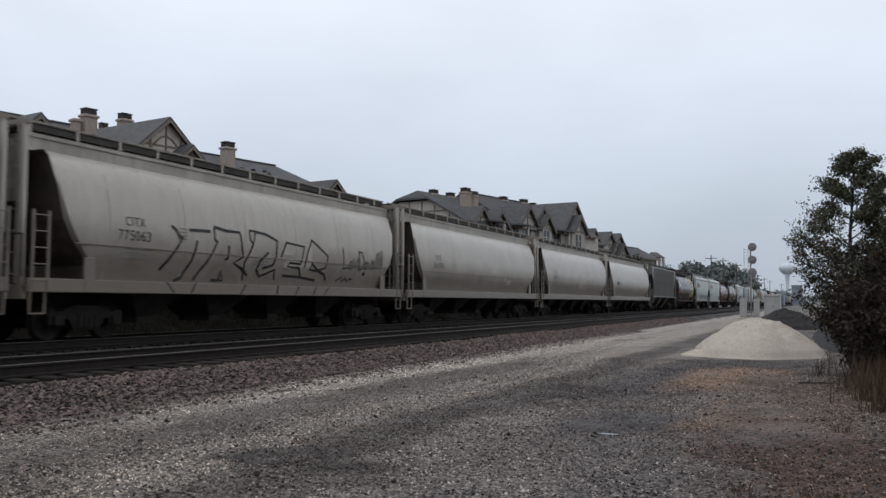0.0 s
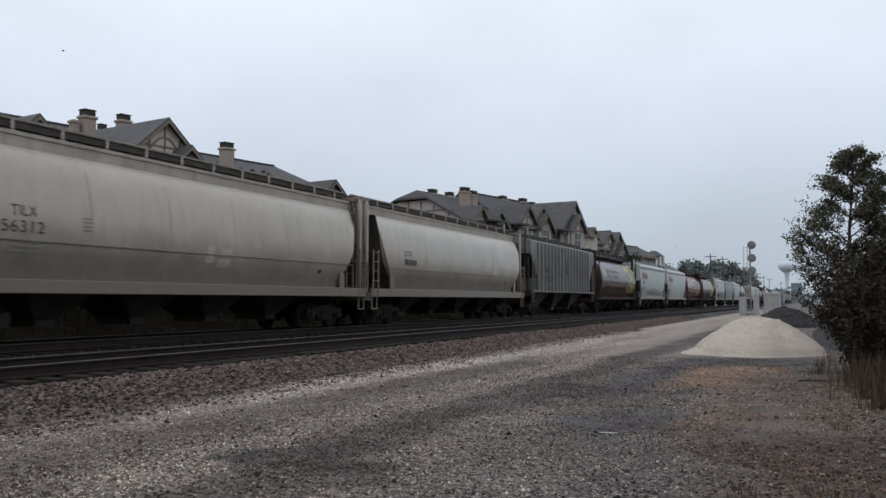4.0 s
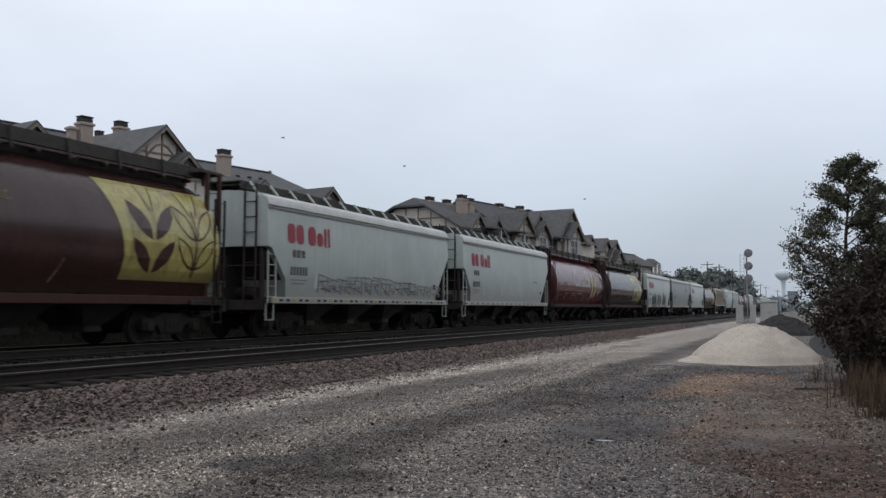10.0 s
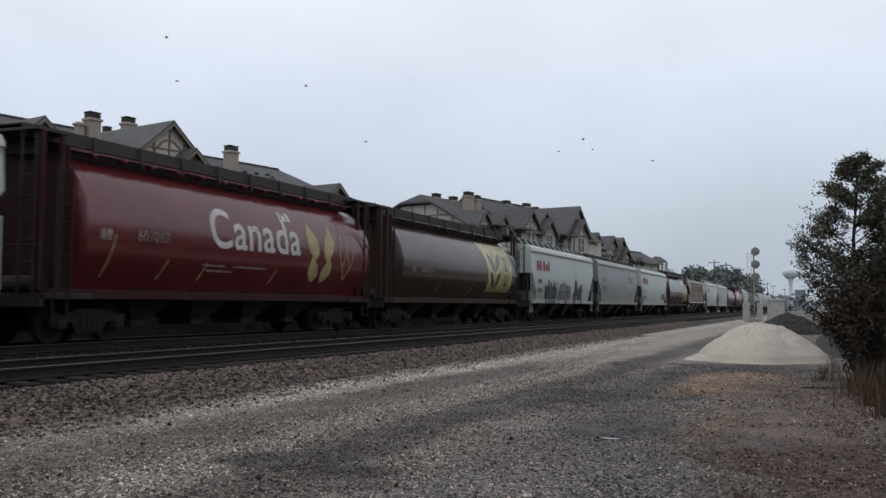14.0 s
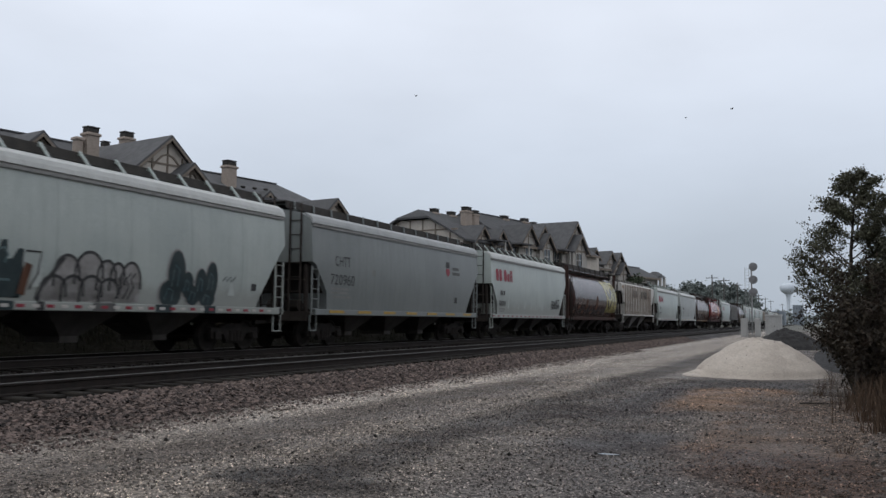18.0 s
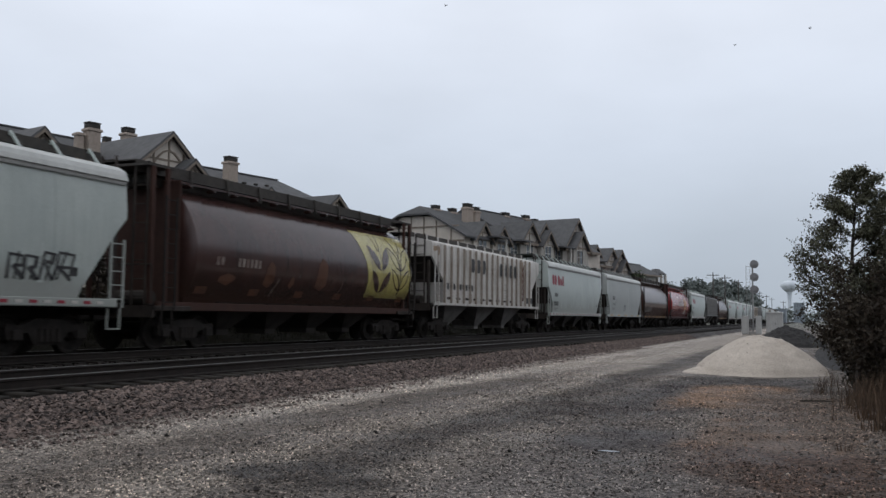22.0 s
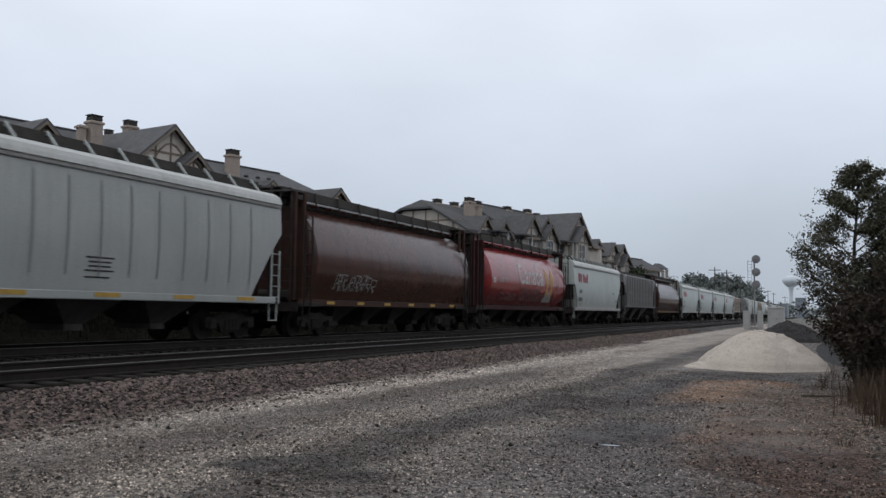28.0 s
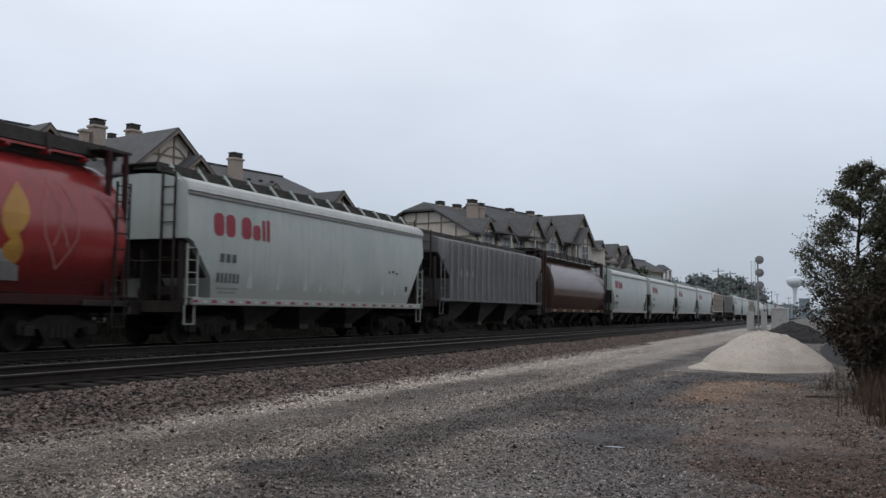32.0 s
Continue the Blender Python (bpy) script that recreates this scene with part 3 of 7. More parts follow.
def scatter(x0, x1, y0, y1, power=1.6):
    """Places in a strip, thicker near the camera."""
    def place(n):
        y = y0 + (y1 - y0) * rng_.uniform(0, 1, n) ** power
        return np.stack([rng_.uniform(x0, x1, n), y], -1)
    return place


def build_track(name, xc, wet):
    """Ties one by one near the camera, joined farther off, and two rails with head, web and foot."""
    root = thing(name, "railway track with steel rails on dark timber ties", "track", pose(xc, 0, 0), kind="structure")

    def tie():
        return Geo().box((0, 0, 0), (2.6, 0.23, 0.18), chamfer=0.02)
    y, k = -2.0, 0
    far = Geo()
    while y < 420:
        if y < 75:
            part("tie", tie, TIE, root, key="tie", m=pose(random.uniform(-0.05, 0.05), y, RAIL_Z - 0.27, 0, 0, random.uniform(-1, 1)))
        else:
            far.box((0, y, RAIL_Z - 0.27), (2.6, 0.23, 0.18))
        y += 0.53
        k += 1
    part("far_ties", far, TIE, root)["kind"] = "stuff"
    head = [(-0.037, 0.0), (-0.037, -0.03), (-0.012, -0.045), (-0.012, -0.14), (-0.07, -0.155), (-0.07, -0.175), (0.07, -0.175), (0.07, -0.155), (0.012, -0.14), (0.012, -0.045), (0.037, -0.03), (0.037, 0.0)]
    for side in (-0.752, 0.752):
        g = Geo().prism(head, -60, 900, lambda p, q, r: (side + p, r, RAIL_Z + q))
        rail = part("rail", g, RAILRUST, root, "rusty steel rail")
        part("rail_head", Geo().box((side, 420, RAIL_Z), (0.077, 960, 0.009)), RAILSTEEL, rail, "worn shiny rail head")
    return root


build_ground()
build_track("track_near", TRACK_NEAR, 1)
build_track("track_far", TRACK_FAR, 0)


# ---- covered hopper cars ----
# Half sections of the bodies, from the roof's middle down to the sill: x outwards, z over the rail.
SECTION = {
    "round": [(0.0, 4.42), (0.5, 4.40), (0.85, 4.31), (1.12, 4.15), (1.32, 3.92), (1.46, 3.56), (1.55, 3.1), (1.595, 2.65), (1.595, 2.25), (1.53, 1.95), (1.42, 1.7), (1.36, 1.38)],
    "curved": [(0.0, 4.58), (0.5, 4.55), (0.9, 4.49), (1.25, 4.37), (1.46, 4.23), (1.52, 4.13), (1.53, 4.0), (1.575, 3.45), (1.60, 2.95), (1.60, 2.4), (1.57, 1.9), (1.52, 1.28)],
    "ribbed": [(0.0, 4.42), (0.6, 4.38), (1.1, 4.28), (1.46, 4.16), (1.50, 4.10), (1.50, 3.4), (1.50, 2.7), (1.50, 2.1), (1.50, 1.55)],
    "tallrib": [(0.0, 4.72), (0.6, 4.68), (1.1, 4.58), (1.46, 4.46), (1.50, 4.40), (1.50, 3.4), (1.50, 2.7), (1.50, 2.1), (1.50, 1.55)],
    "barrel": [(0.0, 4.42), (0.3, 4.39), (0.6, 4.29), (0.87, 4.12), (1.1, 3.9), (1.3, 3.6), (1.45, 3.25), (1.54, 2.9), (1.57, 2.55), (1.53, 2.2), (1.43, 1.88), (1.28, 1.6), (1.18, 1.42), (1.12, 1.24)],
}
# The lower edge of the side sheets: distance from the end, height; first the leading end, then the trailing one.
CUT = {
    "round": ([(0.0, 4.2), (0.14, 4.1), (0.41, 3.48), (0.62, 2.75), (0.85, 2.35), (1.15, 2.0), (1.42, 1.78), (1.5, 1.38)],) * 2,
    "curved": ([(0.0, 2.82), (0.2, 2.76), (1.0, 1.86), (1.1, 1.28)], [(0.0, 3.2), (0.35, 2.83), (1.3, 1.5), (1.4, 1.28)]),
    "ribbed": ([(0.0, 3.55), (0.65, 3.05), (1.35, 2.5), (1.36, 1.55)],) * 2,
    "tallrib": ([(0.0, 3.7), (0.65, 3.1), (1.35, 2.35), (1.36, 1.55)],) * 2,
    "barrel": ([(0.0, 1.24)],) * 2,
}
BOTTOM = {"round": 1.38, "curved": 1.28, "ribbed": 1.55, "tallrib": 1.55, "barrel": 1.24}
SILL_X = {"round": 1.5, "curved": 1.55, "ribbed": 1.52, "tallrib": 1.52, "barrel": 1.32}
SILL_TALL = {"round": 0.31, "curved": 0.2, "ribbed": 0.12, "tallrib": 0.12, "barrel": 0.23}
SILL_Z = {"round": 1.245, "curved": 1.18, "ribbed": 1.5, "tallrib": 1.5, "barrel": 1.14}
RIBBED = ("ribbed", "tallrib")
TANK_ENDS = {10: (1.15, 0.15), 19: (1.0, 0.1), 20: (1.9, 0.3)}   # where a tank's heads sit, from each end of its frame
SHIFT = {"round": 0.0, "curved": 0.37, "ribbed": 0.35, "tallrib": 0.35, "barrel": 0.0}   # how far a body sits off its couplings' middle


def skin(kind, z):
    """How far out the side is at height z."""
    pts = SECTION[kind]
    zs, xs = [p[1] for p in pts][::-1], [p[0] for p in pts][::-1]
    return float(np.interp(z, zs, xs))


def body_geo(kind, length, heads=(1.5, 0.45)):
    half = SECTION[kind]
    le = length / 2
    first, last = CUT[kind]
    rings = []
    if kind == "barrel":
        lo, hi = -le + heads[0], le - heads[1]
        stations = [(lo - 0.16, 1.24, 0.72), (lo - 0.09, 1.24, 0.9), (lo - 0.03, 1.24, 0.97), (lo, 1.24, 1.0), (0, 1.24, 1.0), (hi, 1.24, 1.0), (hi + 0.03, 1.24, 0.97), (hi + 0.09, 1.24, 0.9), (hi + 0.16, 1.24, 0.72)]
    else:
        stations = [(-le + d, zb, 1.0) for d, zb in first] + [(0.0, BOTTOM[kind], 1.0)] + [(le - d, zb, 1.0) for d, zb in reversed(last)]
    for y, zb, k in stations:
        right = []
        for x, z in half:
            if z < zb:
                x, z = skin(kind, zb), zb
            right.append((x * k, y, 2.9 + (z - 2.9) * k))
        left = [(-x, yy, z) for x, yy, z in right[::-1]]
        rings.append(right + left[:-1])
    return Geo().loft(rings)


def slope_geo(kind, which):
    """The dark sloping sheet under the end of a body, shade painted in, from the end inwards."""
    top = [(0.02, -d, z - 0.02) for d, z in CUT[kind][which]]
    g = Geo()
    n = len(top)
    v = [(-1.42, y, z) for _, y, z in top] + [(1.42, y, z) for _, y, z in top]
    v += [(x, y, z - 0.03) for x, y, z in v]
    f = []
    for i in range(n - 1):
        f += [(i, i + 1, n + i + 1, n + i), (2 * n + i, 3 * n + i, 3 * n + i + 1, 2 * n + i + 1)]
    f += [(i, i + 1, 2 * n + i + 1, 2 * n + i) for i in range(n - 1)] + [(n + i, 3 * n + i, 3 * n + i + 1, n + i + 1) for i in range(n - 1)]
    return g.add(v, f)


def hoppers(kind):
    return {"round": 4, "curved": 3, "ribbed": 3, "tallrib": 3, "barrel": 4}[kind]


def bay_geo(width, top, bottom):
    a, b = width / 2, 0.28
    return Geo().loft([[(-1.25, -a, top), (1.25, -a, top), (1.25, a, top), (-1.25, a, top)],
                       [(-0.55, -b, bottom), (0.55, -b, bottom), (0.55, b, bottom), (-0.55, b, bottom)],
                       [(-0.55, -b, bottom - 0.15), (0.55, -b, bottom - 0.15), (0.55, b, bottom - 0.15), (-0.55, b, bottom - 0.15)]])


def wheelset_geo():
    g = Geo()
    for s in (-1, 1):
        rings = []
        for x, r in ((0.66, 0.48), (0.69, 0.485), (0.70, 0.457), (0.80, 0.45), (0.81, 0.40), (0.775, 0.36), (0.775, 0.16), (0.82, 0.14), (0.83, 0.0001)):
            rings.append([(s * x, r * math.cos(t), r * math.sin(t)) for t in (2 * math.pi * i / 20 for i in range(20))])
        g.loft(rings)
    g.tube((-0.95, 0, 0), (0.95, 0, 0), 0.08, 10)
    for s in (-1, 1):
        for k in range(3):
            t = 2.1 * k
            g.tube((s * 0.95, 0, 0), (s * 0.99, 0.05 * math.cos(t), 0.05 * math.sin(t)), 0.02, 6)
    return g


def frame_geo():
    """A cast side frame: arched top, window openings' struts, spring nest."""
    out = [(-1.15, 0.62), (-1.1, 0.7), (-0.75, 0.66), (-0.4, 0.80), (0.4, 0.80), (0.75, 0.66), (1.1, 0.7), (1.15, 0.62), (1.12, 0.38), (0.75, 0.38), (0.72, 0.52), (0.55, 0.50), (0.38, 0.24), (-0.38, 0.24), (-0.55, 0.50), (-0.72, 0.52), (-0.75, 0.38), (-1.12, 0.38)]
    g = Geo().prism(out, 0.93, 1.08, lambda p, q, r: (r, p, q))
    for y in (-0.24, -0.08, 0.08, 0.24):
        g.tube((1.1, y, 0.3), (1.1, y, 0.6), 0.065, 8)
    for y in (-0.89, 0.89):
        g.box((1.1, y, 0.46), (0.14, 0.26, 0.24), chamfer=0.03)
    return g


def make_truck(car, y):
    t = part("truck", lambda: Geo().box((0, 0, 0.62), (2.0, 0.45, 0.22), chamfer=0.04), STEELDARK, car, key="bolster", m=pose(0, y, 0))
    for s in (0, 180):
        part("side_frame", frame_geo, STEELDARK, t, key="side_frame", m=pose(0, 0, 0, 0, 0, s))
    sets = []
    for d in (-0.89, 0.89):
        sets.append(part("wheelset", wheelset_geo, STEELDARK, t, key="wheelset", smooth=35, m=pose(0, d, 0.457)))
    return sets


def ladder_geo(height_, rungs, width=0.42):
    g = Geo()
    for s in (-1, 1):
        g.box((0, s * width / 2, height_ / 2), (0.045, 0.05, height_))
    for k in range(rungs):
        g.tube((0, -width / 2, 0.2 + k * (height_ - 0.3) / (rungs - 1)), (0, width / 2, 0.2 + k * (height_ - 0.3) / (rungs - 1)), 0.014, 6)
    return g


def stirrup_geo():
    g = Geo()
    g.box((0, -0.2, 0), (0.05, 0.03, 0.5)).box((0, 0.2, 0), (0.05, 0.03, 0.5)).box((0, 0, -0.24), (0.06, 0.42, 0.03))
    return g


def make_car(kind, name, paint, label, length, pitch, roof=None, trim=None, detail=2, heads=(1.5, 0.45)):
    """One covered hopper; its base is on the rails, its length along y, its camera side at +x."""
    car = thing(name, label, "freight car", group="cars of the train")
    trim = trim or paint
    kk = (kind, paint.name, round(length, 2), heads)
    body = part("body", lambda: body_geo(kind, length, heads), paint, car, key=("body", kk), smooth=40)
    zb, h = BOTTOM[kind], length / 2
    # sills, underframe and couplers
    for s in (-1, 1):
        part("side_sill", lambda: Geo().box((0, 0, 0), (0.1, length + (0.8 if kind == "round" else -0.5), SILL_TALL[kind]), chamfer=0.02).box((-0.04, 0, SILL_TALL[kind] / 2 - 0.012), (0.16, length - 0.6, 0.024)), trim, car, key=("sill", kk, trim.name), m=pose(s * SILL_X[kind], 0, SILL_Z[kind]))
    part("centre_sill", lambda: Geo().box((0, 0, 0), (0.4, length + 0.3, 0.34)), STEELDARK, car, key=("csill", round(length, 2)), m=pose(0, 0, 0.98))
    for s in (-1, 1):
        part("coupler", lambda: Geo().box((0, 0, 0), (0.2, 0.9, 0.22), chamfer=0.03).box((0.06, 0.42, 0), (0.34, 0.26, 0.28), chamfer=0.05), STEELDARK, car, key="coupler", m=pose(0, s * (pitch / 2 - 0.42) - SHIFT[kind], 0.88, 0, 0, 0 if s > 0 else 180))
    # hopper bays
    n = hoppers(kind)
    span = length - (3.4 if kind in RIBBED else 5.6)
    for i in range(n):
        y = -span / 2 + span * (i + 0.5) / n
        part("hopper_bay", lambda: bay_geo(3.2 if kind in RIBBED else span / n - 0.15, zb + 0.05, 0.5), (PALEGRIME if paint == WHITE else DUSTBAY) if kind in RIBBED else DUSTBAY if kind == "curved" else GRIMESHADE, car, key=("bay", kind, paint.name, round(length, 2)), m=pose(0, y, 0))
    # trucks
    sets = []
    for s in (-1, 1):
        sets += make_truck(car, s * (h - 1.75))
    # roof walk
    wide, top, band = {"round": (0.6, 4.9, 0.17), "curved": (0.62, 4.85, 0.24), "ribbed": (0.5, 4.6, 0.22), "tallrib": (0.5, 4.98, 0.24), "barrel": (0.82, 4.87, 0.3)}[kind]
    hl = length / 2 + (0.45 if kind == "round" else 0.1)

    def walk_geo():
        return Geo().prism([(-wide, top - band), (-wide + 0.03, top - band), (-wide + 0.03, top - 0.03), (wide - 0.03, top - 0.03), (wide - 0.03, top - band), (wide, top - band), (wide, top), (-wide, top)], -hl, hl, lambda p, q, r: (p, r, q))
    part("roof_walk", walk_geo, STEELTAN if kind == "round" else WALKWAY, car, "dark steel grating roof walk", key=("walk", kind, round(length, 2)))
    part("hatch_trough", lambda: Geo().box((0, 0, top - band - 0.1), (wide * 1.3, length - 1.2, 0.3), chamfer=0.05), paint if kind != "barrel" else WALKWAY, car, key=("trough", kk))
    if kind == "round":
        for s in (-1, 1):
            part("roof_curb", lambda: Geo().prism([(0.9, 4.22), (0.965, 4.22), (0.965, 4.5), (1.0, 4.5), (1.0, 4.58), (0.9, 4.58)], -length / 2 - 0.1, length / 2 + 0.1, lambda p, q, r: (p, r, q)), TANTOP, car, "dusty roof edge angle", key=("curb", round(length, 2)), m=pose(0, 0, 0, 0, 0, 0 if s > 0 else 180))
            part("walk_rail", lambda: Geo().box((0, 0, 0), (0.05, 2 * hl, 0.06), chamfer=0.008), WALKTAN, car, "dusty tan rail", key=("walkrail", round(length, 2)), m=pose(s * (wide + 0.02), 0, top + 0.02))
            part("side_seam", lambda: Geo().box((0, 0, 0), (0.02, length - 1.6, 0.03), chamfer=0.004), TAN, car, key=("seam", round(length, 2)), m=pose(s * 1.597, 0, 2.2))
    if kind == "barrel":
        part("roof_lip", lambda: Geo().box((0.86, 0, 4.5), (0.04, length - 2.0, 0.06)).box((-0.86, 0, 4.5), (0.04, length - 2.0, 0.06)), ROOFDULL if paint == RUSTBROWN else paint, car, key=("lip", kk))
    if detail:
        k = {"round": 13, "curved": 13, "ribbed": 13, "tallrib": 13, "barrel": 10}[kind]
        foot, reach = {"round": (4.5, 0.03), "curved": (4.4, 0.42 if roof == ROOFLIGHT else 0.06), "ribbed": (4.25, 0.04), "tallrib": (4.55, 0.04), "barrel": (4.36, 0.1)}[kind]

        def strut_geo():
            g = Geo()
            for q in (-1, 1):
                g.tube((q * (wide + reach), 0, foot), (q * (wide + 0.03), 0, top + 0.01), 0.036, 6)
            return g.tube((-wide - 0.04, 0, top - 0.06), (wide + 0.04, 0, top - 0.06), 0.028, 6)
        for i in range(k):
            part("walk_strut", strut_geo, trim if kind != "barrel" else WALKWAY, car, key=("strut", kind, trim.name, reach), m=pose(0, -h + 0.35 + (length - 0.7) * i / (k - 1), 0))
    # end platforms, slope sheets' frames, ladders
    for s in (-1, 1):
        turn = 0 if s > 0 else 180
        end = part("end_platform", lambda: Geo().box((0, 0, 0), (2.9, 1.9 if kind == "round" else 1.5, 0.14), chamfer=0.02).box((0, 0.92 if kind == "round" else 0.72, -0.08), (2.9, 0.1, 0.3)), trim if kind == "round" else ENDGRIME, car, key=("platform", kind, trim.name), m=pose(0, s * (h - (0.5 if kind == "round" else 0.7)), SILL_Z[kind] - 0.06, 0, 0, turn))
        if kind == "barrel":
            for x in (-1.25, 1.25):
                for d in (0.05, 0.6):
                    part("end_post", lambda: Geo().box((0, 0, 0), (0.09, 0.11, 3.5), chamfer=0.01), trim, car, key=("cage", trim.name), m=pose(x, s * (h - d), 2.95))
            part("end_crossbar", lambda: Geo().box((0, 0, 0), (2.6, 0.08, 0.12)), trim, car, key=("cross", trim.name), m=pose(0, s * (h - 0.05), 3.3))
            if s < 0:
                part("end_bulkhead", lambda: Geo().box((0, 0, 0), (2.3, 0.05, 3.3)), trim, car, "dark end bulkhead sheet", key=("bulkhead", trim.name), m=pose(0, -h + heads[0] - 0.24, 2.85))
            part("end_roof", lambda: Geo().box((0, 0, 0), (2.5, 1.0, 0.06)), WALKWAY, car, key="end_roof", m=pose(0, s * (h - 0.35), 4.72))
        else:
            low = {"round": 4.75, "curved": 2.95, "ribbed": 3.35, "tallrib": 3.5}[kind]
            for x in (-1.3, 1.3):
                part("end_post", lambda: Geo().box((0, 0, (low + zb) / 2 - 0.1), (0.1, 0.09 if kind == "round" else 0.14, low - zb + 0.2), chamfer=0.01), trim if kind == "round" else ENDGRIME, car, key=("epost", kind, trim.name), m=pose(x, s * (h + (0.38 if kind == "round" else -0.12)), 0))
            if kind == "round":
                part("end_plate", lambda: Geo().box((0, 0, 0), (2.1, 0.03, 1.35), chamfer=0.006).box((-0.6, 0.03, 0), (0.06, 0.04, 1.35)).box((0.6, 0.03, 0), (0.06, 0.04, 1.35)), WALKTAN, car, "dusty tan end plate", key="end_plate", m=pose(0, s * (h + 0.08), 3.75, 0, 0, turn))
                part("end_crossbar", lambda: Geo().box((0, 0, 0), (2.8, 0.1, 0.1)), trim, car, key=("roundcross", trim.name), m=pose(0, s * (h + 0.38), 4.72))
            # dark sheet laid over the slope, standing for the shade beneath the body
            part("slope_sheet", lambda: slope_geo(kind, 0 if s < 0 else 1), ENDTAN if kind == "round" else GRIMESHADE, car, "sloping end sheet darkened with painted shade", key=("slope", kind, s), m=pose(0, s * (h - 0.01), 0, 0, 0, turn))
            part("slope_gusset", lambda: Geo().prism([(0.0, zb - 0.1), (1.3, zb - 0.1), (0.2, min(low, 3.8) - 0.4), (0.0, min(low, 3.8) - 0.4)], -0.03, 0.03, lambda p, q, r: (r, -p, q)), STEELDARK, car, key=("gusset", kind), m=pose(0, s * (h - 0.1), 0, 0, 0, turn))
        if detail:
            lh = {"round": 1.7, "curved": 1.6, "ribbed": 1.9, "tallrib": 1.9, "barrel": 2.9}[kind]
            along = {"round": 0.12, "curved": -0.25}.get(kind, -0.42)
            for x, kx in ((1, 1.56), (-1, 1.56)):
                part("side_ladder", lambda: ladder_geo(lh, 5 if lh < 2 else 8), trim if kind != "barrel" else STEELDARK, car, key=("ladder", kind, trim.name), m=pose(x * kx, s * (h + along), SILL_Z[kind] - 0.1))
                part("stirrup", stirrup_geo, trim if kind != "barrel" else STEELDARK, car, key=("stirrup", trim.name if kind != "barrel" else ""), m=pose(x * 1.5, s * (h + along), SILL_Z[kind] - 0.36))
            part("end_ladder", lambda: ladder_geo(top - zb, 8), WALKTAN if kind == "round" else ENDGRIME, car, key=("eladder", kind, trim.name), m=pose(0.95, s * (h + (0.4 if kind == "round" else 0.03)), zb - 0.1, 0, 0, 90))
            part("hand_rail", lambda: Geo().tube((-1.35, 0, 0), (1.35, 0, 0), 0.018, 6).tube((-1.35, 0, 0), (-1.35, 0, -0.9), 0.018, 6).tube((1.35, 0, 0), (1.35, 0, -0.9), 0.018, 6), ENDGRIME, car, key=("rail", trim.name), m=pose(0, s * (h + (0.42 if kind == "round" else 0.02)), zb + 0.95))
        if s < 0 and detail:
            def wheel_geo():
                g = Geo()
                for k in range(16):
                    a, b = 2 * math.pi * k / 16, 2 * math.pi * (k + 1) / 16
                    g.tube((0.27 * math.cos(a), 0, 0.27 * math.sin(a)), (0.27 * math.cos(b), 0, 0.27 * math.sin(b)), 0.02, 5)
                for k in range(4):
                    a = math.pi * k / 2
                    g.tube((0, 0.02, 0), (0.27 * math.cos(a), 0, 0.27 * math.sin(a)), 0.014, 5)
                return g
            part("brake_wheel", wheel_geo, STEELDARK, car, key="brake_wheel", m=pose(-0.3, s * (h + 0.06), zb + 0.75))
            part("air_tank", lambda: Geo().tube((-0.6, 0, 0), (0.6, 0, 0), 0.2, 12), GRIMESHADE, car, key="air_tank", m=pose(0.1, s * (h - 0.75), zb + 0.12))
    if kind == "round":
        for s in (-1, 1):
            for x in (-1, 1):
                part("bolster_plate", lambda: Geo().box((0, 0, 0), (0.06, 0.3, 0.8), chamfer=0.01), trim, car, key=("bplate", trim.name), m=pose(x * 1.53, s * (h - (1.4 if s > 0 else 1.3)), 1.5))
    if kind in RIBBED:
        rib_top = 4.1 if kind == "ribbed" else 4.4
        for i in range(17):
            y = -h + 1.37 + 0.785 * i
            for s in (-1, 1):
                part("rib", lambda: Geo().prism([(0.0, -0.05), (0.085, -0.04), (0.085, 0.04), (0.0, 0.05)], 1.56, rib_top, lambda p, q, r: (p, q, r)), {WHITE: RIBWHITE, DARKGREY: RIBPALE}.get(paint, paint), car, key=("rib", kind, paint.name), m=pose(s * 1.5, y, 0, 0, 0, 0 if s > 0 else 180))
            # the shade at each rib's foot, painted as a darker strip
            if paint != DARKGREY and detail:
                part("dirt_line", lambda: Geo().box((1.503, 0, (rib_top + 1.56) / 2), (0.006, 0.2, rib_top - 1.58)), DUSTSHADE if paint == WHITE else RIBSHADE, car, "dark line of painted shade along a rib", key=("ribshade", kind, paint.name), m=pose(0, y + 0.01, 0))
    if kind == "curved" and roof:
        for s in (-1, 1):
            pts = [(1.545, 4.06), (1.595, 4.09), (1.565, 4.2), (1.50, 4.32), (1.28, 4.44), (1.24, 4.4), (1.45, 4.26), (1.52, 4.14)]
            part("eave", lambda: Geo().prism(pts, -h + 0.02, h - 0.02, lambda p, q, r: (p, r, q)), roof, car, "pale rounded roof eave", key=("eave", kk, roof.name), m=pose(0, 0, 0, 0, 0, 0 if s > 0 else 180))
            part("eave_seam", lambda: Geo().box((1.565, 0, 4.02), (0.03, length - 0.1, 0.075)), MARKGREY, car, "dark seam under the eave", key=("seam", kk), m=pose(0, 0, 0, 0, 0, 0 if s > 0 else 180))
    if kind == "barrel":
        for i in range(13):
            y = -h + 1.9 + (length - 2.9) * i / 12
            part("roof_bracket", lambda: Geo().box((0.84, 0, 4.42), (0.26, 0.1, 0.1), chamfer=0.03), paint, car, key=("bracket", paint.name), m=pose(0, y, 0))
    return car, sets


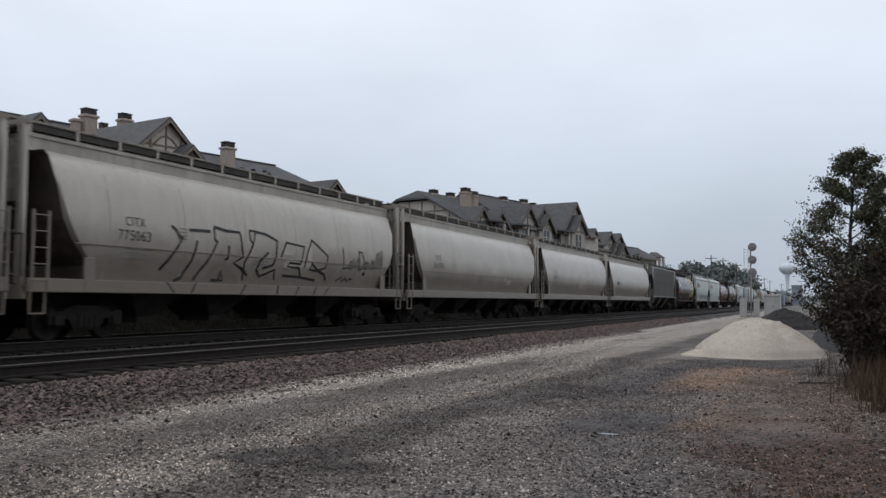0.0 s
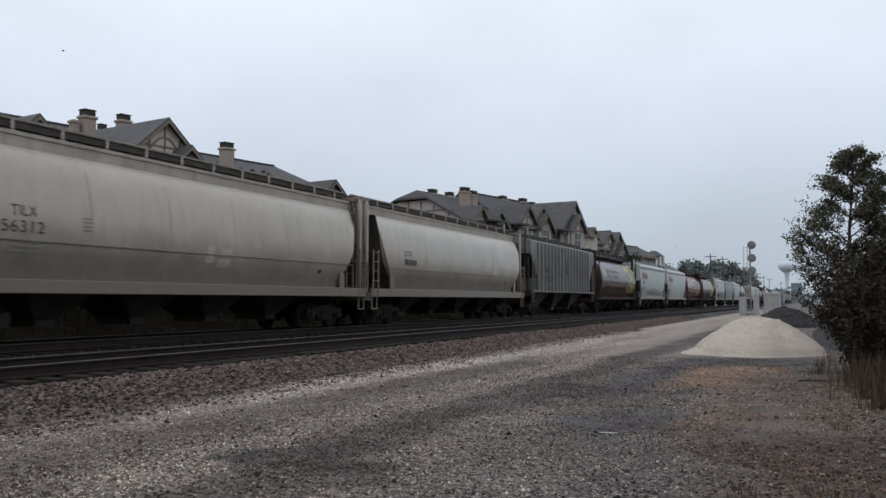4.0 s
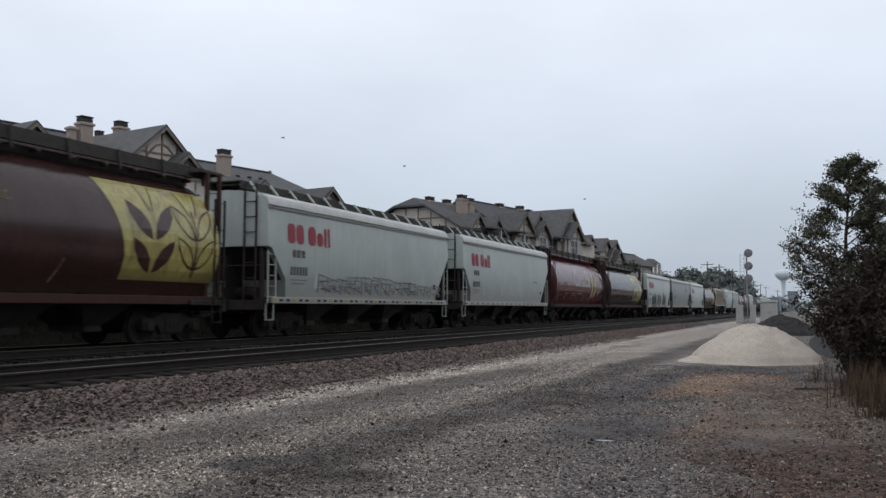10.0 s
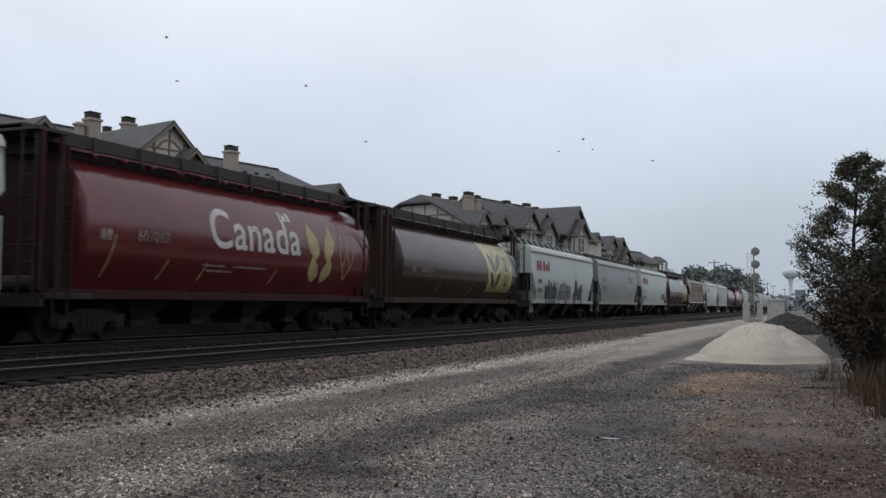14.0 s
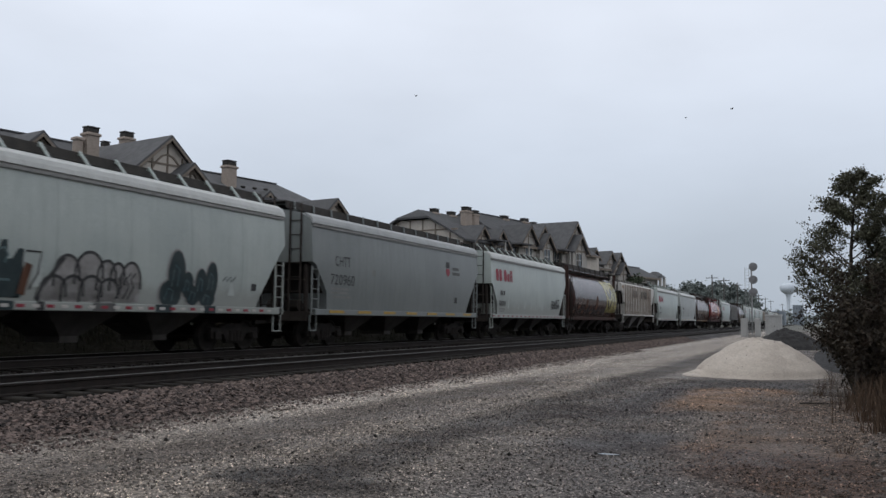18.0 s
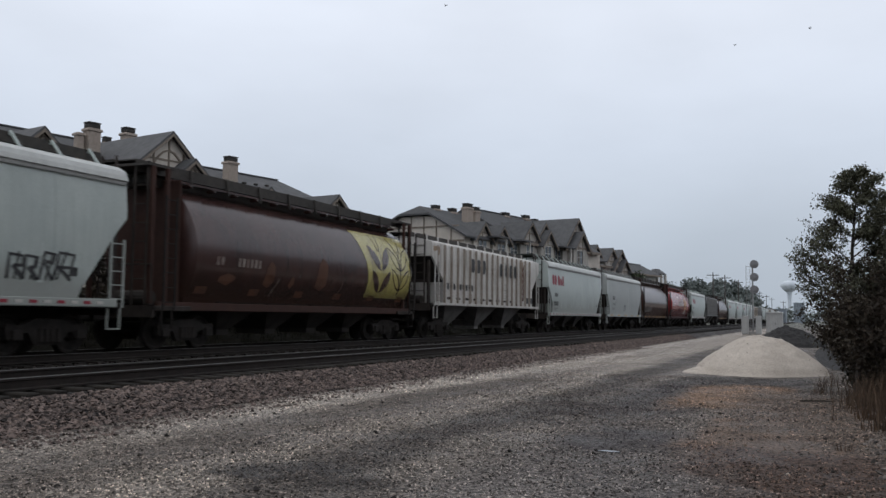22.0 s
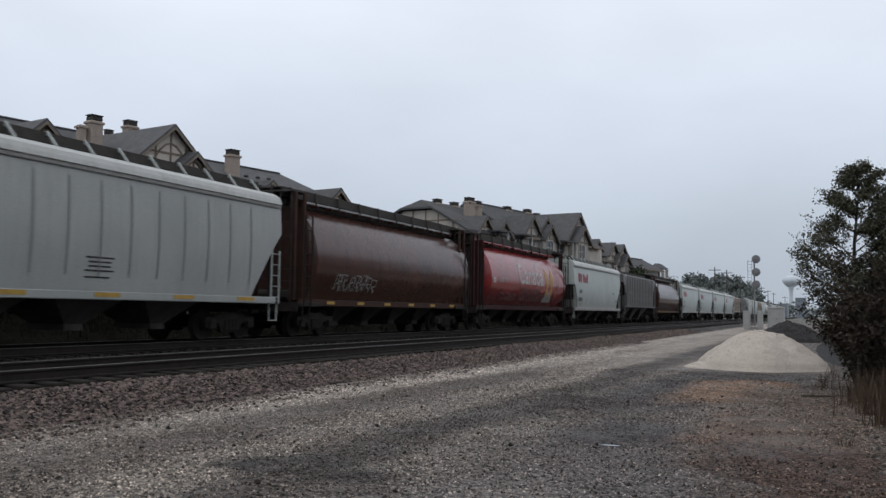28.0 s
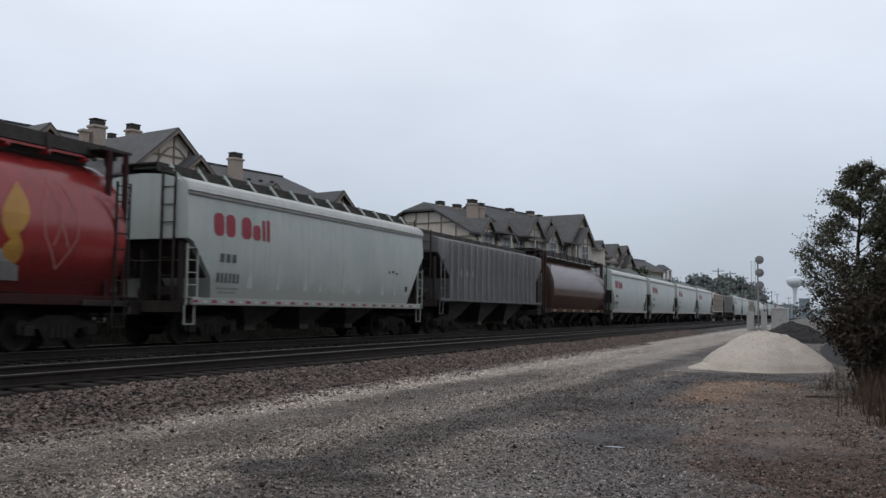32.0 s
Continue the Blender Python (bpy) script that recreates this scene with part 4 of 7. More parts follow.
# ---- markings on the sides ----
def wrapped(name, me, material, car, kind, y0, z0, out=0.012, label="", step=0.14):
    """Lays a flat mesh (x along the car, y up) on the camera side of a car, following its curve."""
    bm = bmesh.new()
    bm.from_mesh(me)
    bmesh.ops.remove_doubles(bm, verts=bm.verts[:], dist=1e-4)
    zs = [v.co.y for v in bm.verts]
    if not zs:
        bm.free()
        return None
    lo, hi = min(zs), max(zs)
    k = int((hi - lo) / step)
    for i in range(1, k + 1):
        bmesh.ops.bisect_plane(bm, geom=bm.verts[:] + bm.edges[:] + bm.faces[:], plane_co=(0, lo + (hi - lo) * i / (k + 1), 0), plane_no=(0, 1, 0))
    for v in bm.verts:
        y, z = v.co.x + y0, v.co.y + z0
        v.co = (skin(kind, z) + out, y, z)
    bmesh.ops.recalc_face_normals(bm, faces=bm.faces)
    if sum(f.normal.x for f in bm.faces) < 0:
        bmesh.ops.reverse_faces(bm, faces=bm.faces)
    out_me = bpy.data.meshes.new(name)
    bm.to_mesh(out_me)
    bm.free()
    out_me.materials.append(material)
    ob = new(name, out_me)
    ob.parent = car
    if label:
        ob["label"] = label
    return ob


def letters(car, kind, text, y0, z0, wide, tall, material, label="", bold=0.0, name="lettering", out=0.012):
    """A line of painted letters, fitted to a width and the height of its capitals."""
    cu = bpy.data.curves.new("text", "FONT")
    cu.body, cu.size, cu.offset = text, 1.0, bold
    cu.space_character = 1.05
    ob = bpy.data.objects.new("text", cu)
    scene.collection.objects.link(ob)
    dg = bpy.context.evaluated_depsgraph_get()
    me = bpy.data.meshes.new_from_object(ob.evaluated_get(dg))
    bpy.data.objects.remove(ob)
    xs, ys = [v.co.x for v in me.vertices], [v.co.y for v in me.vertices]
    for v in me.vertices:
        v.co.x = (v.co.x - min(xs)) * wide / (max(xs) - min(xs))
        v.co.y = (v.co.y - min(ys)) * tall / (max(ys) - min(ys))
    return wrapped(name, me, material, car, kind, y0, z0, out=out, label=label)


def flat(polys):
    g = Geo()
    for p in polys:
        g.add([(x, y, 0) for x, y in p], [tuple(range(len(p)))])
    me = bpy.data.meshes.new("flat")
    me.from_pydata(g.v, [], g.f)
    return me


def bars(car, kind, rows, y0, z0, material, name="stencil_bar", label="", out=0.012):
    """Plain bars for writing that cannot be read: rows of (x, y, width, height)."""
    for x, y, w, h_ in rows:
        wrapped(name, flat([[(x, y), (x + w, y), (x + w, y + h_), (x, y + h_)]]), material, car, kind, y0, z0, out=out, label=label)


def stroke(points, width, closed=False):
    """A brush stroke along points, as a ribbon of flat quads that share their corners."""
    pts = list(points) + list(points[:1]) if closed else list(points)
    n = len(pts)
    sides = []
    for i, (x, y) in enumerate(pts):
        nx = ny = 0.0
        for j in (i - 1, i):
            if 0 <= j < n - 1:
                dx, dy = pts[j + 1][0] - pts[j][0], pts[j + 1][1] - pts[j][1]
                d = math.hypot(dx, dy) or 1.0
                nx, ny = nx - dy / d, ny + dx / d
        d = math.hypot(nx, ny)
        if d < 0.3:   # a sharp turn back: keep the first side's direction
            dx, dy = x - pts[i - 1][0], y - pts[i - 1][1]
            d = math.hypot(dx, dy) or 1.0
            nx, ny = -dy, dx
        nx, ny = nx / d * width / 2, ny / d * width / 2
        sides.append(((x - nx, y - ny), (x + nx, y + ny)))
    return [[sides[i][0], sides[i + 1][0], sides[i + 1][1], sides[i][1]] for i in range(n - 1)]


def disc(cx, cy, rx, ry, n=18):
    return [(cx + rx * math.cos(2 * math.pi * i / n), cy + ry * math.sin(2 * math.pi * i / n)) for i in range(n)]


def scrawl(car, kind, y0, z0, w, h_, n, material, seed, width=0.06, name="graffiti", label="spray-painted graffiti outlines"):
    """Unreadable graffiti: a row of leaning, angular, overlapping strokes."""
    r = random.Random(seed)
    polys = []
    for i in range(n):
        cx, cw, lean = w * i / n, w / n, r.uniform(-0.1, 0.25) * h_
        top, low = h_ * r.uniform(0.75, 1.0), h_ * r.uniform(0.0, 0.15)
        x0, x1 = cx + cw * r.uniform(-0.1, 0.15), cx + cw * r.uniform(0.75, 1.1)
        mid = low + (top - low) * r.uniform(0.35, 0.65)
        polys += stroke([(x0, low), (x0 + lean * 0.6, mid), (x0 + lean, top), (x1 + lean * 0.9, top * r.uniform(0.85, 1.0)), (x1 + lean * 0.4, mid), (x0 + cw * 0.3, mid * r.uniform(0.85, 1.1))], width)
        polys += stroke([(x0 + cw * 0.3, mid), (x1, low + 0.1 * h_), (x1 + cw * 0.1, low)], width * r.uniform(0.8, 1.5))
        if r.random() < 0.6:
            polys += stroke([(x0 + cw * r.uniform(0.2, 0.5), low), (x0 + cw * r.uniform(0.3, 0.7) + lean, top * r.uniform(0.9, 1.15))], width * 0.7)
    return wrapped(name, flat(polys), material, car, kind, y0, z0, out=0.014, label=label)


def leaf_shape(x, y, w, h_, lean):
    pts = []
    for k in range(13):
        t = k / 12
        pts.append((x + lean * t * h_ - w * math.sin(math.pi * t ** 0.8), y + t * h_))
    for k in range(11, 0, -1):
        t = k / 12
        pts.append((x + lean * t * h_ + w * math.sin(math.pi * t ** 0.8), y + t * h_))
    return pts


# ---- the train ----
SPEED, EASE = 10.32, 0.00533          # metres a second, and how it slackens


def offset(t):
    return -SPEED * t + EASE * t * t


# couplings along the track at 0 s, from the car that has just gone by to those far off
COUPLINGS = [-23.9, -5.2, 13.9, 32.8, 51.8, 70.9, 90.2, 107.75, 124.5, 140.95, 157.35, 173.7, 191.4, 208.5, 225.6, 241.95, 258.75, 276.25, 292.6,
             308.9, 325.0, 342.4, 359.2, 376.1, 393.0, 409.6, 426.4, 444.0, 461.0, 476.5, 494.5, 511.5, 528.5, 545.5]
KINDS = "tan tan tan tan tan tan ribgrey wheat pale pale darkred wheatdark pale chtt pale wheat soo pale grey rust red pale dark rust pale pale pale pale white dark pale pale white pale tan wheat pale pale dark tan tan pale".split()
while len(COUPLINGS) < len(KINDS) + 1:
    COUPLINGS.append(COUPLINGS[-1] + 17.2)

TRAIN = []


def ident(car, kind, text, y, z, wide, tall, mat_=None):
    letters(car, kind, text, y, z, wide, tall, mat_ or MARKBLACK)


def blocks(car, kind, y, z, sizes, material, label, gap=0.09):
    """A railway's name as plain rounded blocks in its colour, one for each letter; a width of 0 is a space."""
    x = 0.0
    for w, h_ in sizes:
        if w:
            c = min(w, h_) * 0.24
            wrapped("name_block", flat([[(c, 0), (w - c, 0), (w, c), (w, h_ - c), (w - c, h_), (c, h_), (0, h_ - c), (0, c)]]), material, car, kind, y + x, z, out=0.035 if kind in RIBBED else 0.014, label=label)
            x += w + gap
        else:
            x += 0.22


def wheat_panel(car, y0, gold):
    """The yellow end panel with a dark ear of wheat and a second ear in thin lines."""
    kind, z0 = "barrel", 1.6
    wrapped("wheat_panel", flat([[(0.45, 2.45), (0.7, 1.9), (0.95, 1.2), (1.08, 0.6), (1.1, 0.02), (4.75, 0.02), (4.75, 2.45)]]), gold, car, kind, y0, z0, label="yellow painted panel")
    leaf = [(0.0, 0.0), (0.28, 0.1), (0.55, 0.32), (0.75, 0.62), (0.8, 0.95), (0.55, 0.85), (0.28, 0.68), (0.08, 0.4)]
    for s in (-1, 1):
        for z, k in ((1.03, 1.0), (0.2, 0.9)):
            pts = [(2.1 + s * (0.04 + x * k), z + y * k) for x, y in leaf]
            wrapped("wheat_leaf", flat([pts if s > 0 else pts[::-1]]), BROWN, car, kind, y0, z0, out=0.02, label="dark brown wheat leaf on the panel")
    lines = stroke([(3.75, 0.15), (3.75, 1.9)], 0.06)
    for s in (-1, 1):
        for z, k in ((1.12, 0.92), (0.35, 0.85)):
            lines += stroke([(3.75 + s * (0.05 + x * k), z + y * k) for x, y in leaf], 0.055, True)
        lines += stroke([(3.75 + s * 0.4, 2.4), (3.75 + s * 0.12, 1.75)], 0.05)
        wrapped("wheat_line", flat(stroke([(2.1 + s * 0.25, 2.4), (2.1 + s * 0.05, 1.75)], 0.05)), BROWN, car, kind, y0, z0, out=0.02)
    wrapped("wheat_outline", flat(lines), BROWN, car, kind, y0, z0, out=0.02)


GRAFFITI = [
    [(4.08, 2.83), (4.27, 2.73), (4.4, 2.56), (4.53, 2.56), (4.16, 2.11), (3.82, 1.7)], [(4.79, 2.78), (5.68, 2.8)], [(5.11, 2.52), (5.05, 2.31), (4.95, 1.97), (4.7, 1.52), (4.43, 1.43)],
    [(5.84, 2.94), (5.87, 2.58), (5.97, 2.54), (5.6, 1.96), (5.22, 1.47)], [(5.84, 2.94), (6.4, 2.87), (7.04, 2.87), (7.13, 2.42), (7.21, 2.18), (6.79, 1.99), (7.21, 1.86), (7.64, 1.66)],
    [(6.51, 2.47), (6.49, 2.1), (6.37, 2.07)], [(5.99, 1.49), (6.5, 1.49), (6.35, 1.75), (6.29, 1.5)],
]
GRAFFITI_MORE = [
    [(7.8, 2.96), (7.68, 2.58), (7.54, 2.69), (7.52, 2.97), (8.36, 2.91), (8.95, 2.75), (8.89, 2.26), (8.79, 2.0), (8.3, 1.9)], [(7.68, 2.58), (7.32, 2.03), (7.43, 1.52)],
    [(8.48, 2.38), (8.09, 2.11), (7.99, 1.84), (8.28, 1.65), (8.96, 1.87), (9.09, 1.56)], [(9.48, 1.71), (10.45, 1.69), (11.5, 1.6)],
    [(9.17, 2.27), (9.45, 2.73), (10.51, 2.66), (10.34, 2.1), (9.7, 2.11), (9.61, 2.0), (10.29, 1.97), (10.54, 1.71)],
    [(10.59, 1.98), (10.69, 2.44), (11.0, 2.91), (12.03, 2.43), (11.94, 2.03), (11.44, 1.92), (10.96, 1.94), (11.05, 2.14), (11.51, 1.92), (12.01, 1.8), (12.2, 1.62)],
]
GRAFFITI_END = [
    # the small tag and its four slashes
    [(13.08, 2.79), (13.16, 2.05), (13.5, 2.1)], disc(13.66, 2.18, 0.1, 0.14, 8) + [(13.76, 2.18)], [(13.85, 2.42), (13.93, 2.06), (14.02, 2.3), (14.1, 2.06), (14.18, 2.44)],
    [(14.3, 2.02), (14.26, 2.7), (14.5, 2.66), (14.66, 2.4), (14.56, 2.1), (14.3, 2.02)], disc(14.8, 2.2, 0.09, 0.14, 8) + [(14.89, 2.2)], [(14.95, 2.42), (15.02, 2.08), (15.1, 2.3), (15.16, 2.08), (15.24, 2.44)],
    [(15.3, 2.08), (15.33, 2.4), (15.42, 2.36), (15.46, 2.08)], [(15.56, 2.1), (15.66, 2.7)], [(15.72, 2.12), (15.83, 2.75)], [(15.88, 2.14), (16.0, 2.8)], [(16.04, 2.16), (16.17, 2.84)],
    [(12.9, 1.62), (13.2, 1.75), (13.3, 1.6), (13.5, 1.74), (13.7, 1.6), (13.9, 1.75), (14.0, 1.62)],
]


def reflectors(car, kind, a, b, n, z, wide, tall, mats, out=0.1):
    """Small reflective strips along the sill."""
    for i in range(n):
        y = a + (b - a) * (i + 0.5) / n
        part("reflector", lambda: Geo().box((0, 0, 0), (0.012, wide, tall)), mats[i % len(mats)], car, key=("reflector", round(wide, 2), round(tall, 2), mats[i % len(mats)].name), m=pose(SILL_X[kind] + 0.055, y, SILL_Z[kind] + z))


def dress(car, kind, style, k, a, b):
    """Letters, stencils, stripes and graffiti of one car, between its ends a and b."""
    if style == "tan":
        a -= 0.35
        code = {2: ("CITX", "775063"), 3: ("TILX", "56153"), 4: ("TILX", "56312"), 5: ("CITX", "")}.get(k, ("", ""))
        if code[0]:
            ident(car, kind, code[0], a + 2.73, 2.71, 0.68, 0.22)
        if code[1]:
            ident(car, kind, code[1], a + 2.48, 2.36, 1.12, 0.25)
        else:
            bars(car, kind, [(i * 0.2, 0, 0.13, 0.24) for i in range(6)], a + 2.7, 2.36, MARKBLACK)
        bars(car, kind, [(0, 0, 0.9, 0.04), (0.1, -0.1, 0.7, 0.04), (0, -0.2, 0.8, 0.04)], a + 2.7, 2.15, MARKGREY)
        bars(car, kind, [(0.0, 0.0, 0.3, 0.03), (0, 0.09, 0.3, 0.03), (0, 0.18, 0.3, 0.03), (0, 0.27, 0.3, 0.03)], a + 4.7, 2.5, MARKGREY)
        bars(car, kind, [(0, 0, 0.9, 0.04), (0.1, 0.09, 0.7, 0.04)], a + 8.0, 1.98, MARKGREY)
        bars(car, kind, [(0, 0, 0.2, 0.12)], b - 3.0, 1.85, MARKBLACK)
    if style in ("tan", "pale"):   # weld seams between the side sheets
        for i in range(6):
            wrapped("weld_seam", flat([[(0, 0), (0.035, 0), (0.035, 2.45), (0, 2.45)]]), SEAMTAN if style == "tan" else SEAMPALE, car, kind, a + 2.2 + (b - a - 4.4) * i / 5, 1.42, out=0.006, step=0.2)
    if style == "tan":
        rr = random.Random(k * 7)
        for i in range(4):
            x, z, w, t = rr.uniform(9.0, 15.0), rr.uniform(1.75, 2.6), rr.uniform(0.3, 0.8), rr.uniform(0.2, 0.5)
            wrapped("repaint_patch", flat([[(0, 0.03), (w * 0.5, 0), (w, 0.05), (w * 0.96, t), (w * 0.4, t * 0.93), (0.04, t)]]), FRESHTAN, car, kind, a + x, z, out=0.009, label="fresh tan touch-up paint")
    if k == 2:
        for strokes, w in ((GRAFFITI, 0.085), (GRAFFITI_MORE, 0.085), (GRAFFITI_END, 0.06)):
            for pts in strokes:
                wrapped("graffiti", flat(stroke(pts, w)), MARKBLACK, car, kind, a + 0.3, 0.0, out=0.016, label="black outlined graffiti stroke")
        for x0, x1 in ((5.15, 4.98), (7.42, 7.2), (9.12, 9.05), (10.32, 10.12), (11.4, 11.2), (12.2, 11.9), (4.0, 4.3)):   # the strokes' feet on the sill
            part("graffiti_foot", Geo().prism([(x0 - 0.035, 1.39), (x0 + 0.035, 1.39), (x1 + 0.035, 1.12), (x1 - 0.035, 1.12)], 1.551, 1.556, lambda p, q, r: (r, a + 0.3 + p, q)), MARKBLACK, car)
    if style == "ribgrey":
        a -= 0.95
        blocks(car, kind, a + 4.5, 2.62, ((0.3, 0.36), (0, 0), (0.3, 0.36)), MARKBLACK, "black stencilled block", 0.1)
        for i, digit in enumerate("89569"):
            letters(car, kind, digit, a + 4.4 + i * 0.37 + (0.18 if i == 4 else 0), 2.1, 0.24, 0.36, MARKBLACK, name="numeral", bold=0.01, out=0.048)
        for i in range(15):
            rr = random.Random(i + 40)
            x, w, t = 2.65 + 0.785 * i + rr.uniform(-0.1, 0.2), rr.uniform(0.06, 0.16), rr.uniform(0.5, 1.7)
            wrapped("rust_streak", flat([[(0, 0), (w, 0), (w * 0.8, t * 0.6), (w * 0.5, t)]]), ENDGRIME, car, kind, a + x, 1.62)
        bars(car, kind, [(0, 0, 0.42, 0.12), (0, 0.2, 0.42, 0.12)], a + 9.25, 3.08, MARKBLACK)
        bars(car, kind, [(0, 0, 0.36, 0.34)], a + 9.28, 2.66, RUSTPATCH)
        bars(car, kind, [(0, 0, 0.35, 0.08), (0, 0.14, 0.35, 0.08)], b - 2.2, 1.85, MARKGREY)
    if style == "soo":
        for y, w in ((5.03, 0.46), (5.81, 0.46), (6.56, 0.48), (9.25, 0.36), (10.1, 0.18), (10.83, 0.46), (11.56, 0.46)):
            blocks(car, kind, a + y, 3.05, ((w, 0.66),), MARKBLACK, "black block of a railway's painted name")
        bars(car, kind, [(i * 0.38, 0, 0.22, 0.28) for i in (0, 1, 2, 4, 5, 6, 7, 8)], a + 2.1, 2.16, MARKBLACK)
        for i in range(9):
            bars(car, kind, [(0, 0, 0.5, 0.1)], a + 2.1 + i * 1.1, 1.72, RUSTBROWN, "placard")
        bars(car, kind, [(0, 0.14 * j, 0.42, 0.04) for j in range(8)], a + 7.9, 1.9, MARKGREY)
        bars(car, kind, [(0, 0.14 * j, 0.42, 0.04) for j in range(6)], a + 10.0, 1.9, MARKGREY)
        for x, z, w, t in ((0.5, 3.75, 0.5, 0.25), (1.0, 3.6, 0.25, 0.4)):
            wrapped("rust_patch", flat([[(0, 0.05), (w * 0.4, 0), (w, 0.1), (w * 0.95, t), (w * 0.3, t * 0.95), (0.03, t)]]), PALERUST, car, kind, a + x, z)
        rr = random.Random(77)
        for i in range(30):   # rust that has run down from the roof and along the ribs
            x, w, t = rr.choice([0.9, 1.73 + 0.785 * rr.randrange(17)]) + rr.uniform(0.02, 0.3), rr.uniform(0.05, 0.16), rr.uniform(0.3, 1.3)
            z = rr.choice((4.05 - t, 4.05 - t, 1.62))
            up = [(0, t), (w, t), (w * 0.7, t * 0.4), (w * 0.4, 0)] if z > 2 else [(0, 0), (w, 0), (w * 0.7, t * 0.6), (w * 0.4, t * 0.8)]
            wrapped("rust_streak", flat([up]), RUSTSTREAK if i % 3 == 0 else DUSTSHADE, car, kind, a + x, z)
        wrapped("rust_patch", flat([[(0.1, 0), (0.35, 0), (0.5, 1.2), (0.62, 2.25), (0, 2.25), (0.02, 1.0)]]), PALERUST, car, kind, a + 12.6, 1.75)
        for j in range(6):
            for s in (-1, 1):
                wrapped("wheat_leaf", flat([leaf_shape(s * 0.05, 0.33 * j, 0.1, 0.46, s * 0.4)]), RUSTPATCH, car, kind, a + 13.02, 1.8, out=0.05)
        for x in (2.2, 1.4):
            bars(car, kind, [(0, 0, 0.4, 0.32)], b - x, 1.72, MARKBLACK, "placard")
    if style == "dark":
        bars(car, kind, [(i * 0.36, 0, 0.2, 0.3) for i in range(5)], a + 3.0, 2.6, MARKGREY)
    if style in ("wheat", "wheatdark"):
        wheat_panel(car, a + 10.16, MARKYELLOW)
        pale = MARKYELLOW if k == 7 else MARKFADED
        if k == 7:
            bars(car, kind, [(0, 0, 0.34, 0.66)], a + 1.88, 2.8, pale, "flag_panel")
            wrapped("maple_leaf", flat([[(0.0, 0.0), (0.28, 0.08), (0.32, 0.3), (0.5, 0.42), (0.3, 0.5), (0.3, 0.7), (0.12, 0.52), (-0.02, 0.72), (-0.1, 0.5), (-0.26, 0.45), (-0.12, 0.25)]]), pale, car, kind, a + 2.5, 2.86)
        if k == 7:
            letters(car, kind, "Government", a + 3.2, 3.17, 1.95, 0.3, MARKOLDGOLD)
            letters(car, kind, "of Canada", a + 3.35, 2.75, 1.7, 0.3, MARKOLDGOLD)
            letters(car, kind, "Gouvernement", a + 5.5, 3.17, 2.4, 0.3, MARKOLDGOLD)
            letters(car, kind, "du Canada", a + 5.66, 2.75, 1.75, 0.3, MARKOLDGOLD)
            wrapped("yellow_slash", flat(stroke([(0, 0), (0.25, 0.95)], 0.07)), MARKPALEGOLD, car, kind, a + 1.62, 1.55)
        bars(car, kind, [(i * 0.2, 0, 0.13, 0.24) for i in (0, 1, 5, 6, 7, 8, 9, 10)], a + 2.2, 2.3, MARKFADED)
        for x in (5.2, 9.2):
            wrapped("yellow_slash", flat(stroke([(0, 0), (0.22, 0.55)], 0.035)), MARKFADED, car, kind, a + x, 1.5)
        if k == 15:
            for x, w, h_ in ((4.6, 0.55, 0.8), (7.6, 0.7, 1.1), (4.75, 0.3, 0.45), (2.4, 0.8, 0.35), (6.0, 0.3, 0.4)):
                wrapped("rust_patch", flat([[(0, 0.1), (w * 0.6, 0), (w, 0.2), (w * 0.92, h_ * 0.8), (w * 0.5, h_), (0.06, h_ * 0.7)]]), RUSTPATCH, car, kind, a + x, 1.75)
            for i in range(6):
                bars(car, kind, [(0, 0, 0.5, 0.2)], a + 1.6 + i * 2.5, 1.5, RUSTPATCH, "rust_patch")
    if style in ("darkred", "red"):
        d = 1.05 if style == "red" else 0.3
        letters(car, kind, "Canada", a + 5.15 + d, 2.46, 4.55, 1.12, MARKWHITE, "white painted country name", bold=0.012)
        for pts in ([(0, 0), (0.13, 0), (0.13, 0.28), (0, 0.28)], [(0.2, 0.0), (0.42, 0.0), (0.42, 0.25), (0.31, 0.14), (0.2, 0.27)], [(0.48, 0), (0.62, 0), (0.62, 0.28), (0.48, 0.28)]):
            wrapped("flag_mark", flat([pts]), MARKWHITE, car, kind, a + 8.75 + d, 3.52)
        gold = MARKGOLD if style == "red" else MARKPALEGOLD
        for s in (-1, 1):
            wrapped("wheat_leaf", flat([leaf_shape(11.1 + s * 0.36, 0.75, 0.34, 1.25, s * 0.26)]), gold, car, kind, a + (1.0 if style == "red" else 0.2), 1.6, label="gold wheat leaf")
            wrapped("wheat_leaf", flat([leaf_shape(11.1 + s * 0.3, 0.05, 0.3, 0.85, s * 0.3)]), gold, car, kind, a + (1.0 if style == "red" else 0.2), 1.6)
            wrapped("wheat_outline", flat(stroke([(13.0, 0.2), (13.0 + s * 0.45, 0.9), (13.0 + s * 0.5, 1.4), (13.0 + s * 0.15, 2.2), (13.0, 1.2), (13.0 + s * 0.2, 0.7)], 0.05)), MARKPALEGOLD if style == "darkred" else MARKPINK, car, kind, a + (0.8 if style == "red" else 0.0), 1.6)
        ident(car, kind, "606771" if style == "red" else "607087", a + (3.0 if style == "red" else 2.6), 2.45, 1.15, 0.27, MARKWHITE if style == "red" else MARKFADED)
        bars(car, kind, [(0, 0, 0.17, 0.27), (0.22, 0, 0.15, 0.27)], a + (2.0 if style == "red" else 1.35), 2.4, MARKWHITE if style == "red" else MARKFADED)
